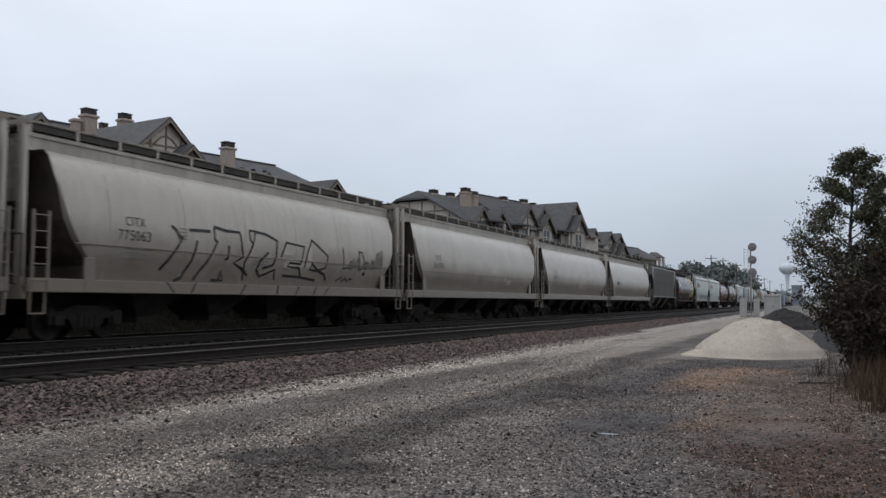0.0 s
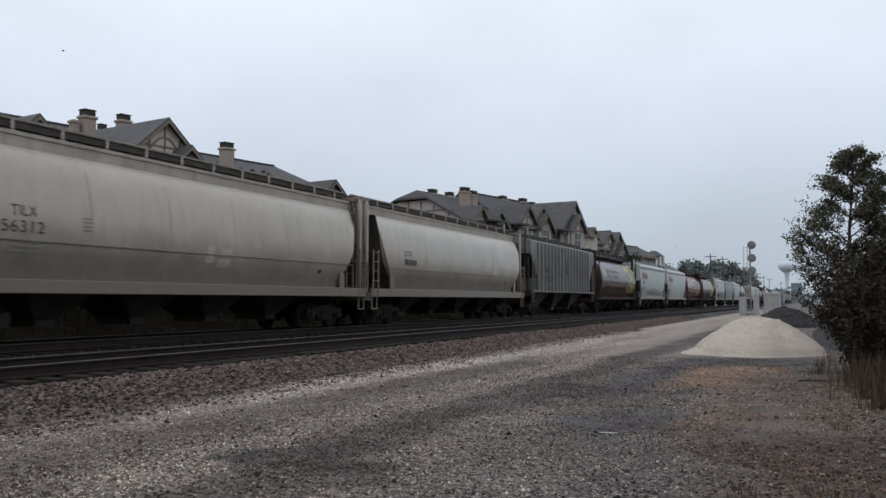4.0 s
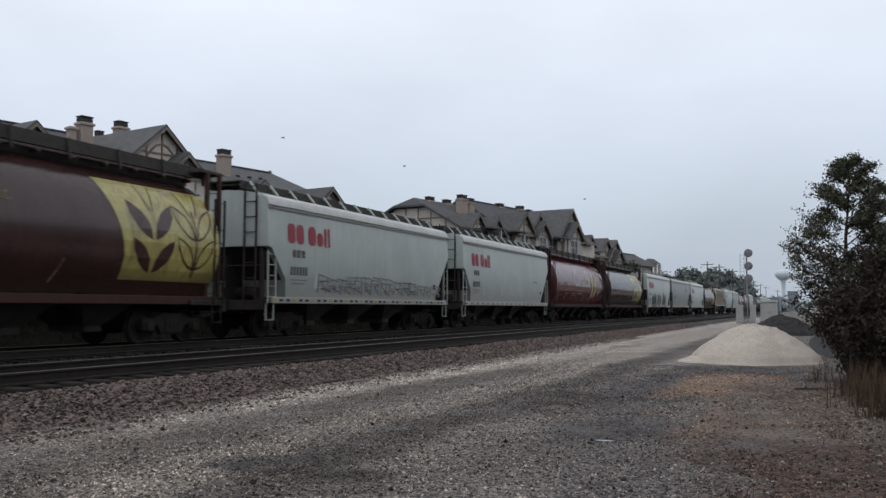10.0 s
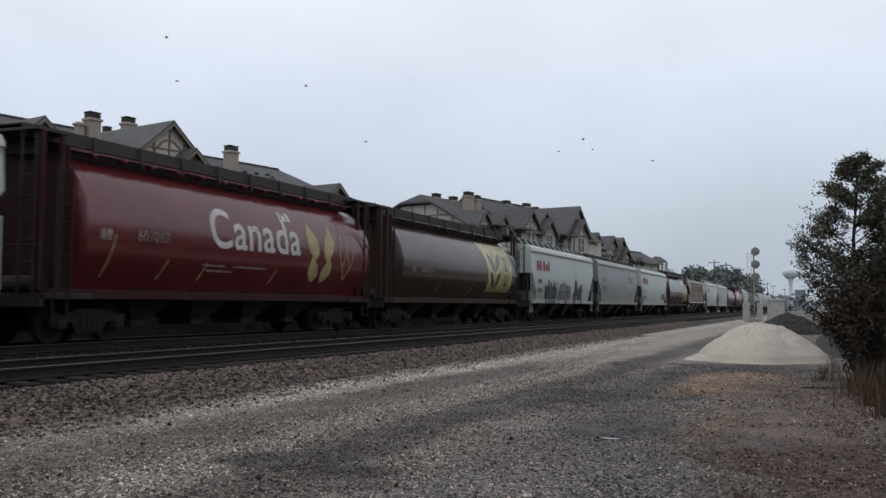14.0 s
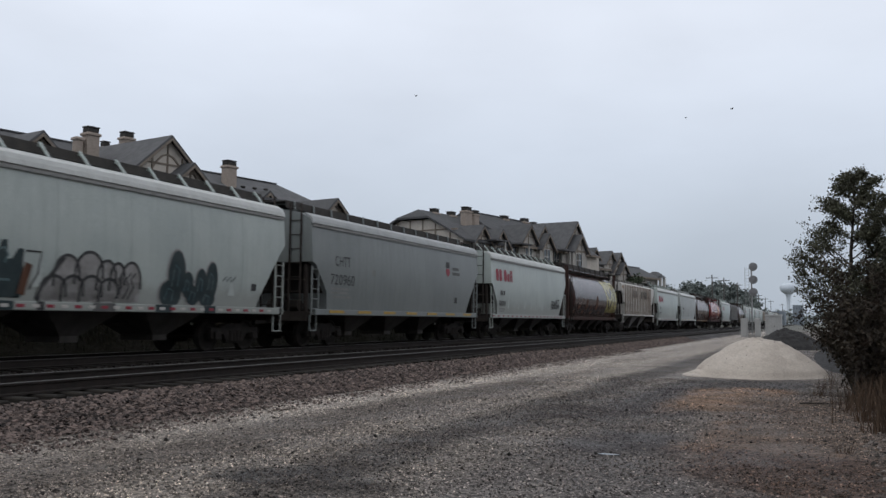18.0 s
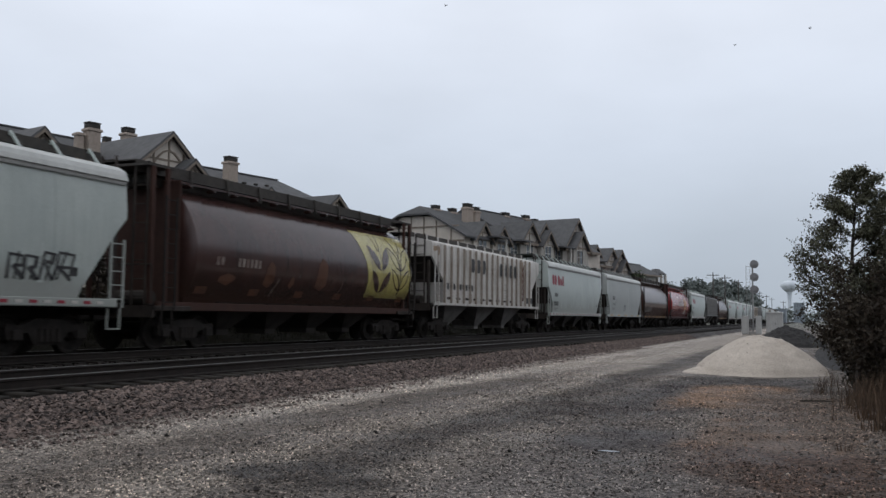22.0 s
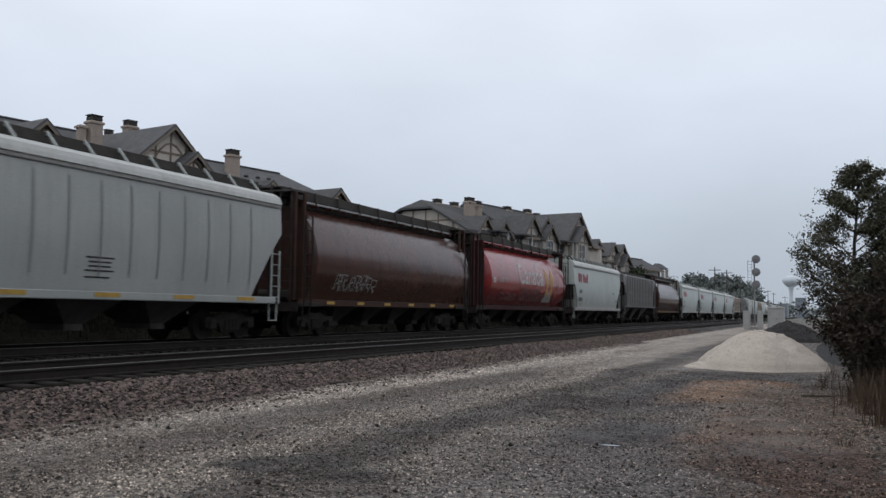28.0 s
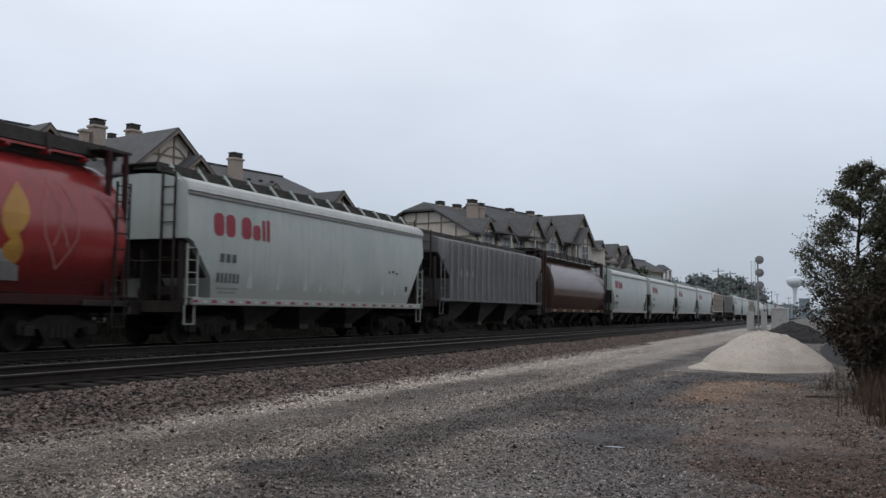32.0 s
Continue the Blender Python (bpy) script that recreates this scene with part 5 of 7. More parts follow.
        if style == "red":
            for x, w, t, n, seed in ((3.2, 2.9, 0.5, 9, 11), (6.5, 3.9, 0.85, 9, 12), (6.6, 3.6, 0.7, 6, 14), (10.3, 1.0, 0.5, 3, 13)):
                scrawl(car, kind, a + x, 1.5, w, t, n, GHOST, seed, 0.07, label="faded ghost of scrubbed graffiti")
            wrapped("paint_patch", flat([[(0, 0), (1.75, 0), (1.6, 0.3), (1.2, 0.45), (1.1, 0.62), (0.6, 0.6), (0.4, 0.42), (0.1, 0.25)]]), MARKPATCH, car, kind, a + 11.2, 1.52, out=0.03)
        else:
            bars(car, kind, [(0, 0, 1.0, 0.05), (0.2, -0.14, 1.2, 0.05), (1.4, 0, 1.6, 0.06)], a + 5.2, 1.95, MARKFADED)
            for x in (1.65, 3.6, 5.2, 8.6):
                wrapped("yellow_slash", flat(stroke([(0, 0), (0.2, 0.5 if x > 2 else 1.0)], 0.04)), MARKPALEGOLD, car, kind, a + x, 1.55)
    if style == "rust":
        if k == 19:
            scrawl(car, kind, a + 2.3, 1.55, 3.0, 0.62, 7, MARKPATCH, 21, 0.05)
        reflectors(car, kind, a + 1.0, b - 0.5, 6, 0.01, 0.5, 0.1, (YELLOWSTRIPE,))
    if style == "pale":
        lift = {8: 0.28, 9: 0.28}.get(k, 0.0)
        blocks(car, kind, a + 1.8 + {14: -0.4, 17: -0.25}.get(k, 0.0), 2.98, ((0.44, 0.62), (0.42, 0.62), (0, 0), (0.46, 0.62), (0.37, 0.44), (0.15, 0.62), (0.15, 0.64)), MARKRED, "red block of a railway's painted name")
        bars(car, kind, [(i * 0.27, 0, 0.2, 0.24) for i in range(3)], a + 2.08, 2.26 + lift, MARKDARK)
        bars(car, kind, [(i * 0.18, 0, 0.12, 0.27) for i in range(6)], a + 1.98, 1.7 + lift, MARKDARK)
        bars(car, kind, [(0, 0, 1.0, 0.05), (0.1, -0.11, 0.8, 0.05)], a + 2.0, 1.52 + lift, MARKGREY)
        bars(car, kind, [(0, 0, 0.24, 0.2)], b - 1.7, 1.75, MARKBLACK)
        r = random.Random(k)
        for i in range(8):
            x = 3.6 + i * (b - a - 5) / 8 + r.uniform(-0.3, 0.3)
            w, t = r.uniform(0.05, 0.11), r.uniform(0.5, 1.1)
            wrapped("wash_streak", flat([[(0, 0), (w * 3, 0), (w * 2.2, t * 0.6), (w * 1.5, t), (w * 1.1, t * 0.9), (w * 0.7, t * 0.5)]]), PALEWASH, car, kind, a + x, 1.58)
        reflectors(car, kind, a + 0.9, b - 0.6, 36, 0.0, 0.2, 0.07, (YELLOWSTRIPE, GRIMESHADE, GRIMESHADE) if k == 8 else (MARKRED, TRIMWHITE))
        if k == 8:
            scrawl(car, kind, a + 3.6, 1.4, 6.0, 0.7, 9, MARKGREY, 5, 0.07)
            scrawl(car, kind, a + 3.75, 1.38, 5.4, 0.6, 7, MARKDARK, 15, 0.03)
            scrawl(car, kind, a + 10.0, 1.38, 4.4, 0.6, 7, MARKGREY, 6, 0.06)
            scrawl(car, kind, a + 9.6, 1.4, 2.0, 0.7, 3, MARKDARK, 7, 0.05)
        if k == 12:
            def put(name, polys, m_, out=0.016, label=""):
                wrapped(name, flat(polys), m_, car, kind, a, 1.56, out=out, label=label)
            # a dark spiky piece that runs down over the sill, its teal lights and rusty drips
            tops = ((3.45, 2.1), (3.6, 2.25), (3.85, 2.12), (4.05, 2.14), (4.2, 2.48), (4.42, 2.55), (4.46, 2.2), (4.62, 2.22), (4.78, 2.42), (4.9, 2.3), (4.95, 2.12), (5.2, 2.12), (5.33, 2.5), (5.47, 2.52), (5.5, 2.12), (5.62, 2.14), (5.75, 2.35), (5.9, 2.36), (5.84, 1.9), (5.7, 1.36))
            for p0, p1 in zip(tops, tops[1:]):
                put("graffiti_fill", [[(p0[0], -0.22), (p1[0], -0.22), (p1[0], p1[1] - 1.56), (p0[0], p0[1] - 1.56)]], TEALDARK, 0.016, "dark spiky graffiti piece")
            for x in (3.95, 5.95):
                put("graffiti_drip", stroke([(x - 0.05, -0.15), (x + 0.02, 0.2), (x + 0.1, 0.5)], 0.2), RUSTPATCH, 0.022, "rusty yellow paint drip")
            for x, y, w in ((4.25, 0.55, 0.07), (4.6, 0.3, 0.1), (4.75, -0.02, 0.1), (4.5, -0.12, 0.12), (4.9, 0.25, 0.06), (5.35, 0.6, 0.05)):
                put("graffiti_line", stroke([(x - 0.16, y - 0.1), (x - 0.1, y + 0.14), (x + 0.06, y + 0.2), (x + 0.16, y + 0.05), (x + 0.08, y - 0.12)], w), TEAL, 0.022)
            put("graffiti_line", stroke([(3.5, 0.6), (3.7, 0.5), (3.95, 0.55), (4.2, 0.85), (4.3, 0.6), (4.5, 0.55), (4.8, 0.75)], 0.035), MARKPATCH, 0.024)
            put("graffiti_line", stroke([(5.0, 0.14), (5.6, 0.14)], 0.05), TEAL, 0.022)
            put("graffiti_line", stroke([(5.95, 0.76), (6.35, 0.76), (6.3, 0.3), (6.1, -0.05)], 0.045), MARKBLACK, 0.022)
            # pale bubble letters with thick dark outlines, in two rows
            for x, y, rx, ry in ((7.1, 0.35, 0.36, 0.4), (7.75, 0.42, 0.42, 0.44), (8.3, 0.3, 0.3, 0.4), (8.65, 0.3, 0.24, 0.36), (9.1, 0.22, 0.34, 0.48), (6.75, -0.02, 0.36, 0.3), (7.3, 0.0, 0.32, 0.3), (7.85, 0.0, 0.34, 0.32), (8.4, -0.02, 0.3, 0.3)):
                put("graffiti_bubble", [disc(x, y, rx, ry), [(x - rx, -0.24), (x + rx, -0.24), (x + rx, y), (x - rx, y)]], MARKPATCH, 0.016, "pale bubble graffiti letter")
                put("graffiti_line", stroke([(x - rx * 1.02, y - 0.3)] + disc(x, y, rx, ry)[9:0:-1] + [(x + rx * 1.02, y - 0.15)], 0.07), MARKBLACK, 0.024)
            put("graffiti_line", stroke([(6.3, -0.24), (6.45, 0.05), (6.75, 0.4), (7.0, 0.7)], 0.1), MARKBLACK, 0.026)
            for x in (8.75, 9.0, 9.15):
                put("graffiti_line", stroke([(x - 0.12, -0.18), (x + 0.05, 0.1), (x - 0.05, 0.3), (x + 0.1, 0.45)], 0.05), MARKBLACK, 0.026)
            # heavy dark letters edged in grey
            for x, y, rx, ry in ((10.75, 0.5, 0.34, 0.62), (10.55, 0.0, 0.42, 0.36), (11.2, 0.25, 0.24, 0.34), (11.45, -0.02, 0.3, 0.26), (11.75, 0.3, 0.24, 0.4), (12.2, 0.4, 0.26, 0.5), (12.05, -0.08, 0.34, 0.24)):
                put("graffiti_bubble", [disc(x, y, rx * 1.12, ry * 1.08)], MARKPATCH, 0.016)
                put("graffiti_bubble", [disc(x + 0.02, y, rx, ry)], TEALDARK, 0.022, "dark teal graffiti letter")
                put("graffiti_line", stroke([(x - rx * 0.5, y - ry * 0.5), (x - rx * 0.2, y + ry * 0.4), (x + rx * 0.3, y + ry * 0.2), (x + rx * 0.2, y - ry * 0.5)], 0.035), TEAL, 0.026)
            put("graffiti_line", stroke([(12.7, 0.4), (12.85, 0.55), (12.9, 0.4), (13.05, 0.55), (13.1, 0.4), (13.3, 0.55)], 0.04), MARKBLACK, 0.02)
            for x0, x1, m_ in ((3.45, 5.7, TEALDARK), (10.0, 10.6, TEALDARK), (11.9, 12.4, TEALDARK), (6.3, 6.5, MARKBLACK), (7.9, 8.6, MARKDARK)):
                part("sill_paint", Geo().box((1.603, a + (x0 + x1) / 2, SILL_Z[kind]), (0.008, x1 - x0, 0.19)), m_, car, "graffiti paint on the sill")
        if k == 14:
            scrawl(car, kind, b - 3.4, 1.62, 1.7, 0.65, 4, MARKBLACK, 41, 0.08)
        if k in (9, 21):
            bars(car, kind, [(0, 0, 0.14, 0.08), (0.3, 0.02, 0.22, 0.09), (0.6, -0.02, 0.2, 0.06)], b - 3.2, 2.4, MARKBLACK, "scrawl")
    if style == "chtt":
        ident(car, kind, "CHTT", a + 1.87, 2.76, 1.07, 0.35)
        ident(car, kind, "720960", a + 1.58, 2.12, 1.68, 0.36)
        bars(car, kind, [(0, 0, 1.3, 0.07), (0, -0.14, 1.2, 0.07), (0.1, -0.28, 1.4, 0.07)], a + 1.6, 1.95, MARKGREY)
        bars(car, kind, [(0, 0, 0.42, 0.26)], a + 11.77, 3.24, MARKBLACK, "shield")
        wrapped("shield", flat([[(0, 0.34), (0, 0.12), (0.21, -0.02), (0.42, 0.12), (0.42, 0.34)]]), MARKRED, car, kind, a + 11.77, 2.87)
        bars(car, kind, [(0, 0, 0.92, 0.13), (0, 0.22, 0.8, 0.13)], a + 12.5, 2.95, MARKDARK)
        bars(car, kind, [(0, 0, 0.3, 0.26)], a + 12.85, 1.7, MARKBLACK)
        bars(car, kind, [(0, 0, 0.3, 0.22)], a + 4.6, 2.55, MARKGREY)
        reflectors(car, kind, a + 1.0, b - 0.4, 7, 0.02, 1.0, 0.09, (YELLOWSTRIPE,))
    if style == "grey":
        bars(car, kind, [(i * 0.28, 0, 0.21, 0.27) for i in range(3)], a + 2.71, 2.43, MARKDARK)
        letters(car, kind, "124442", a + 2.7, 1.94, 1.18, 0.27, MARKDARK)
        bars(car, kind, [(0, 0, 0.28, 0.05), (0, 0.1, 0.28, 0.05), (0, 0.2, 0.28, 0.05)], a + 4.02, 2.22, MARKGREY)
        bars(car, kind, [(0, 0, 1.0, 0.05), (0, -0.11, 0.8, 0.05)], a + 2.6, 1.74, MARKGREY)
        for q in ((0, 0, 0.9, 0.04), (0, 0.3, 0.9, 0.04), (0.1, 0.1, 0.7, 0.04), (0.1, 0.2, 0.7, 0.04), (0, -0.15, 0.8, 0.04)):
            bars(car, kind, [q], a + 7.1, 1.72, MARKBLACK, "stencil_bar")
        reflectors(car, kind, a + 1.0, b - 0.4, 5, 0.02, 0.8, 0.1, (YELLOWSTRIPE,))
        # flat strips whose darker colour paints the shade along the panel seams
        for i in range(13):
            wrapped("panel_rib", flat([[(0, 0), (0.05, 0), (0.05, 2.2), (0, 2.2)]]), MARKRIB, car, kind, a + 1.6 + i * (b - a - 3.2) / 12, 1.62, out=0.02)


MARKDARK = surf("worn_black_stencil_paint", (0.07, 0.07, 0.07), (0.12, 0.12, 0.115), 3.0, 0.6, bump=0.0)
TEALDARK = surf("dark_teal_spray_paint", (0.018, 0.032, 0.036), (0.035, 0.05, 0.052), 2.5, 0.6, bump=0.0)
MARKRIB = surf("painted_seam_shade", (0.22, 0.235, 0.23), (0.25, 0.265, 0.26), 1.0, 0.5, bump=0.0)
PALERUST = surf("pale_rust_wash", (0.33, 0.25, 0.18), (0.25, 0.17, 0.11), 3.0, 0.75, bump=0.05)
RUSTPATCH = surf("orange_rust_patch", (0.13, 0.055, 0.03), (0.08, 0.038, 0.025), 3.0, 0.7, bump=0.1)
MARKPALEGOLD = surf("pale_gold_paint", (0.45, 0.38, 0.18), (0.33, 0.26, 0.12), 3.0, 0.5, bump=0.0)
MARKOLDGOLD = surf("worn_dull_gold_lettering", (0.26, 0.215, 0.12), (0.17, 0.13, 0.075), 4.0, 0.6, bump=0.0)
GHOST = surf("scrubbed_pale_graffiti", (0.22, 0.115, 0.11), (0.13, 0.04, 0.038), 1.5, 0.6, bump=0.0)
MARKPATCH = surf("grey_paint_patch", (0.36, 0.35, 0.34), (0.24, 0.23, 0.22), 2.5, 0.7, bump=0.0)
PALEWASH = surf("pale_rain_washed_paint", (0.5, 0.54, 0.51), (0.43, 0.47, 0.45), 2.0, 0.5, bump=0.0)
STYLE = {
    "tan": ("round", TAN, "tan grey cylindrical covered hopper car with roof walk", TAN, None),
    "ribgrey": ("tallrib", RIBGREY, "weathered blue-grey ribbed covered hopper car", RIBGREY, None),
    "dark": ("ribbed", DARKGREY, "dark grey weathered ribbed covered hopper car", DARKGREY, None),
    "soo": ("ribbed", WHITE, "dirty white ribbed covered hopper car with rust stains", WHITE, None),
    "white": ("ribbed", WHITE, "dirty white ribbed covered hopper car", WHITE, None),
    "wheat": ("barrel", BROWN, "dark brown cylindrical grain hopper with yellow wheat panel", SILLBROWN, None),
    "wheatdark": ("barrel", BROWN, "dark brown cylindrical grain hopper with yellow wheat panel", SILLBROWN, None),
    "darkred": ("barrel", DARKRED, "dark red cylindrical grain hopper with white lettering", SILLRED, None),
    "red": ("barrel", RED, "bright red cylindrical grain hopper with white lettering", SILLRED, None),
    "rust": ("barrel", RUSTBROWN, "rusty brown cylindrical grain hopper car", SILLBROWN, None),
    "pale": ("curved", PALE, "pale grey-green curved-side covered hopper car", PALE, ROOFLIGHT),
    "chtt": ("curved", GREY, "grey curved-side covered hopper car with black lettering", GREY, ROOFDULL),
    "grey": ("curved", SILVER, "light grey curved-side covered hopper car", SILVER, ROOFLIGHT),
}
for k, style in enumerate(KINDS):
    kind, paint, label, trim, roof = STYLE[style]
    pitch = COUPLINGS[k + 1] - COUPLINGS[k]
    span = round(pitch - {"round": 1.3, "ribbed": 1.5, "tallrib": 1.5, "barrel": 1.5, "curved": 1.25}[kind], 1)
    length = span - {"round": 0.0, "ribbed": 0.1, "tallrib": 0.1, "barrel": -0.3, "curved": 0.7}[kind]
    more = {13: 0.35}.get(k, 0.0)
    length, shift = length + more, SHIFT[kind] - more / 2
    car, sets = make_car(kind, "hopper_car", paint, label, length, pitch, roof, trim, 2 if 1 <= k < 31 else 0, TANK_ENDS.get(k, (1.5, 0.45)))
    if k < 31:
        dress(car, kind, style, k, -span / 2 - shift, span / 2 - shift)
    TRAIN.append((car, sets, (COUPLINGS[k] + COUPLINGS[k + 1]) / 2 + shift))


# ---- the apartment houses behind the train ----
# Both stand in one line that closes in on the track; local x runs along the front, y into the house.
HOUSE_AT = pose(-35.0, 42.6, 0, 0, 0, 77.88)


def gable(house, u, w, hw, peak, slope, back, posts=3, arcs=False, wall=None, beam=True):
    """A gabled front: wall, two roof slopes with rake boards, and its half-timbering."""
    wall = wall or STUCCO
    ze = peak - slope * hw
    body = part("gable_wall", Geo().prism([(u - hw, 0), (u + hw, 0), (u + hw, ze), (u, peak), (u - hw, ze)], w, back, lambda p, q, r: (p, r, q)), wall, house, "cream stucco gable with brown timbering")
    o = 0.3
    for s in (-1, 1):
        a, b = (u, peak + 0.02), (u + s * (hw + o), ze - slope * o + 0.02)
        part("gable_roof", Geo().prism([a, b, (b[0], b[1] + 0.14), (a[0], a[1] + 0.14)], w - 0.4, back, lambda p, q, r: (p, r, q)), SHINGLE, house, "slate grey shingled slope")
        part("rake_board", Geo().prism([(a[0], a[1] - 0.01), (b[0], b[1] - 0.01), (b[0], b[1] - 0.17), (a[0], a[1] - 0.2)], w - 0.42, w - 0.34, lambda p, q, r: (p, r, q)), TIMBER, body, "brown rake board")
    f0, f1 = w - 0.06, w + 0.01

    def bar(p0, p1, width=0.1):
        d = Vector((p1[0] - p0[0], p1[1] - p0[1])).normalized() * width / 2
        nx, nz = -d.y, d.x
        part("timber", Geo().prism([(p0[0] - nx, p0[1] - nz), (p1[0] - nx, p1[1] - nz), (p1[0] + nx, p1[1] + nz), (p0[0] + nx, p0[1] + nz)], f0, f1, lambda p, q, r: (p, r, q)), TIMBER, body)

    for k in range(posts):
        x = -hw + 2 * hw * (k + 1) / (posts + 1)
        bar((u + x, ze - 1.6), (u + x, peak - slope * abs(x) - 0.1))
    if beam:
        bar((u - hw, ze - 0.05), (u + hw, ze - 0.05), 0.2)
        zz = (ze + peak) / 2 - 0.15
        half = (peak - zz) / slope - 0.1
        bar((u - half, zz), (u + half, zz))
    if arcs:
        for s in (-1, 1):
            pts = [(u + s * hw * 0.5 * t, ze + 0.1 + (peak - ze) * 0.62 * math.sin(math.pi / 2 * (1 - t))) for t in (0.0, 0.25, 0.5, 0.75, 1.0)]
            for p0, p1 in zip(pts, pts[1:]):
                bar(p0, p1, 0.11)
    return body


def chimney(house, u, w, wide, deep, top, bottom, cap=True):
    c = part("chimney", Geo().box((u, w, (top + bottom) / 2), (wide, deep, top - bottom)).box((u, w, top - 0.12), (wide + 0.16, deep + 0.16, 0.16), chamfer=0.03), BRICKC, house, "buff brick chimney")
    if cap:
        part("chimney_cap", Geo().box((u, w, top + 0.14), (wide * 0.92, deep * 0.92, 0.3), chamfer=0.06).box((u, w, top + 0.32), (wide * 1.02, deep * 1.02, 0.07)), CAPDARK, c, "dark metal chimney cap")
    return c


def window(house, u, w, z, wide, tall, face=0):
    """A two-light sash window in a front (face 0)."""
    t = 0.07
    a, b = wide / 2, tall / 2
    ring = []
    for d in (0.02, -0.08):
        for k in (t, 0.0):
            ring += [(u - a - k, w + d, z - b - k), (u + a + k, w + d, z - b - k), (u + a + k, w + d, z + b + k), (u - a - k, w + d, z + b + k)]
    faces = []
    for i in range(4):
        j = (i + 1) % 4
        faces += [(i, j, 4 + j, 4 + i), (8 + i, 12 + i, 12 + j, 8 + j), (i, 8 + i, 8 + j, j), (4 + i, 4 + j, 12 + j, 12 + i)]
    win = part("window", Geo().add(ring, faces), TRIMWHITE, house, "off-white sash window")
    part("mullion", Geo().box((u, w - 0.03, z), (0.05, 0.08, tall)), TRIMWHITE, win)
    part("sash_bar", Geo().box((u, w - 0.035, z), (wide, 0.08, 0.05)), TRIMWHITE, win)
    part("pane", Geo().box((u, w - 0.005, z), (wide, 0.03, tall)), WINDOWGLASS, win, "dark glass pane")


def block_roof(house, u0, u1, w0, w1, eave, ridge, hip0=0.0, hip1=0.0):
    """A roof with its ridge along the front; hip0 and hip1 pull the ridge in at the ends."""
    o, wr = 0.45, (w0 + w1) / 2
    a = [(u0 - o, w0 - o, eave), (u1 + o, w0 - o, eave), (u1 + o, w1 + o, eave), (u0 - o, w1 + o, eave)]
    r = [(u0 - (0 if hip0 else o) + hip0, wr, ridge), (u1 + (0 if hip1 else o) - hip1, wr, ridge)]
    low = [(x, y, z - 0.16) for x, y, z in a]
    g = Geo().add(low + a + r, [(3, 2, 1, 0), (0, 1, 5, 4), (1, 2, 6, 5), (2, 3, 7, 6), (3, 0, 4, 7), (4, 5, 9, 8), (6, 7, 8, 9), (5, 6, 9), (7, 4, 8)])
    roof = part("roof", g, SHINGLE, house, "slate grey shingled roof")
    part("ridge_cap", Geo().box(((r[0][0] + r[1][0]) / 2, wr, ridge + 0.02), (r[1][0] - r[0][0], 0.3, 0.08)), SHINGLE, roof)
    part("fascia", Geo().box(((u0 + u1) / 2, w0 - o - 0.03, eave - 0.1), (u1 - u0 + 2 * o, 0.05, 0.24)), TIMBER, roof, "brown fascia board")
    return roof


def roof_vent(house, u, w, z):
    part("roof_vent", Geo().box((u, w, z + 0.07), (0.24, 0.24, 0.16), chamfer=0.04), CAPDARK, house, "small dark roof vent")


def build_first_house():
    h = thing("apartment_house", "cream half-timbered apartment house with slate grey roofs", "house", HOUSE_AT, group="apartment houses")
    part("wall", Geo().box((-9.5, 7.2, 4.3), (25.0, 12.0, 8.6)), STUCCO, h, "cream stucco wall")
    block_roof(h, -22, 3, 1.2, 13.2, 8.6, 12.25)
    part("wall", Geo().box((11.2, 6.8, 4.2), (16.4, 11.0, 8.4)), STUCCO, h, "cream stucco wall")
    block_roof(h, 3, 19.5, 1.3, 12.3, 8.5, 11.85, 0.0, 4.4)
    gable(h, -8.35, 0.2, 1.9, 10.93, 0.9, 6.0, 1)
    gable(h, -0.44, 0.0, 3.2, 12.03, 0.88, 9.0, 5, True)
    gable(h, 0.6, -0.8, 1.6, 10.5, 0.86, 3.0, 3, True)
    gable(h, 8.5, 1.0, 0.9, 9.95, 0.8, 4.0, 1)
    part("porch_eave", Geo().prism([(6.0, 9.35), (11.2, 9.35), (11.2, 9.55), (6.0, 9.55)], 0.3, 2.6, lambda p, q, r: (p, r, q)), SHINGLE, h, "low shingled eave under the dormer")
    gable(h, 14.22, 0.0, 1.5, 10.03, 0.86, 4.5, 2, True)
    chimney(h, -2.85, 4.0, 0.78, 0.6, 12.36, 9.5)
    chimney(h, -3.62, 4.1, 0.4, 0.42, 12.0, 9.5, False)
    chimney(h, 0.55, 7.5, 0.5, 0.4, 12.45, 11.5)
    chimney(h, 1.92, 7.2, 0.75, 0.6, 13.26, 11.5)
    chimney(h, 8.78, 5.0, 0.85, 0.62, 12.2, 10.3)
    for u, w in ((-5.2, 3.0), (-4.3, 3.2), (-3.4, 3.4), (-2.3, 3.2), (-1.7, 2.6), (-10.5, 3.3), (10.0, 4.9), (11.2, 5.0), (12.4, 5.1)):
        z = 8.6 + (w - 0.75) * (3.65 / 6.45) if u < 3 else 8.5 + (w - 0.85) * (3.35 / 5.95)
        roof_vent(h, u, w, z)
    for u in (-12.0, -8.2, -4.2, 0.0, 5.5, 12.0):
        for z in (2.0, 4.9, 7.4):
            window(h, u, 0.0 if abs(u) < 1 else 0.2 if u == -8.2 else 1.2 if u < 3 else 1.3, z, 1.5, 1.4)


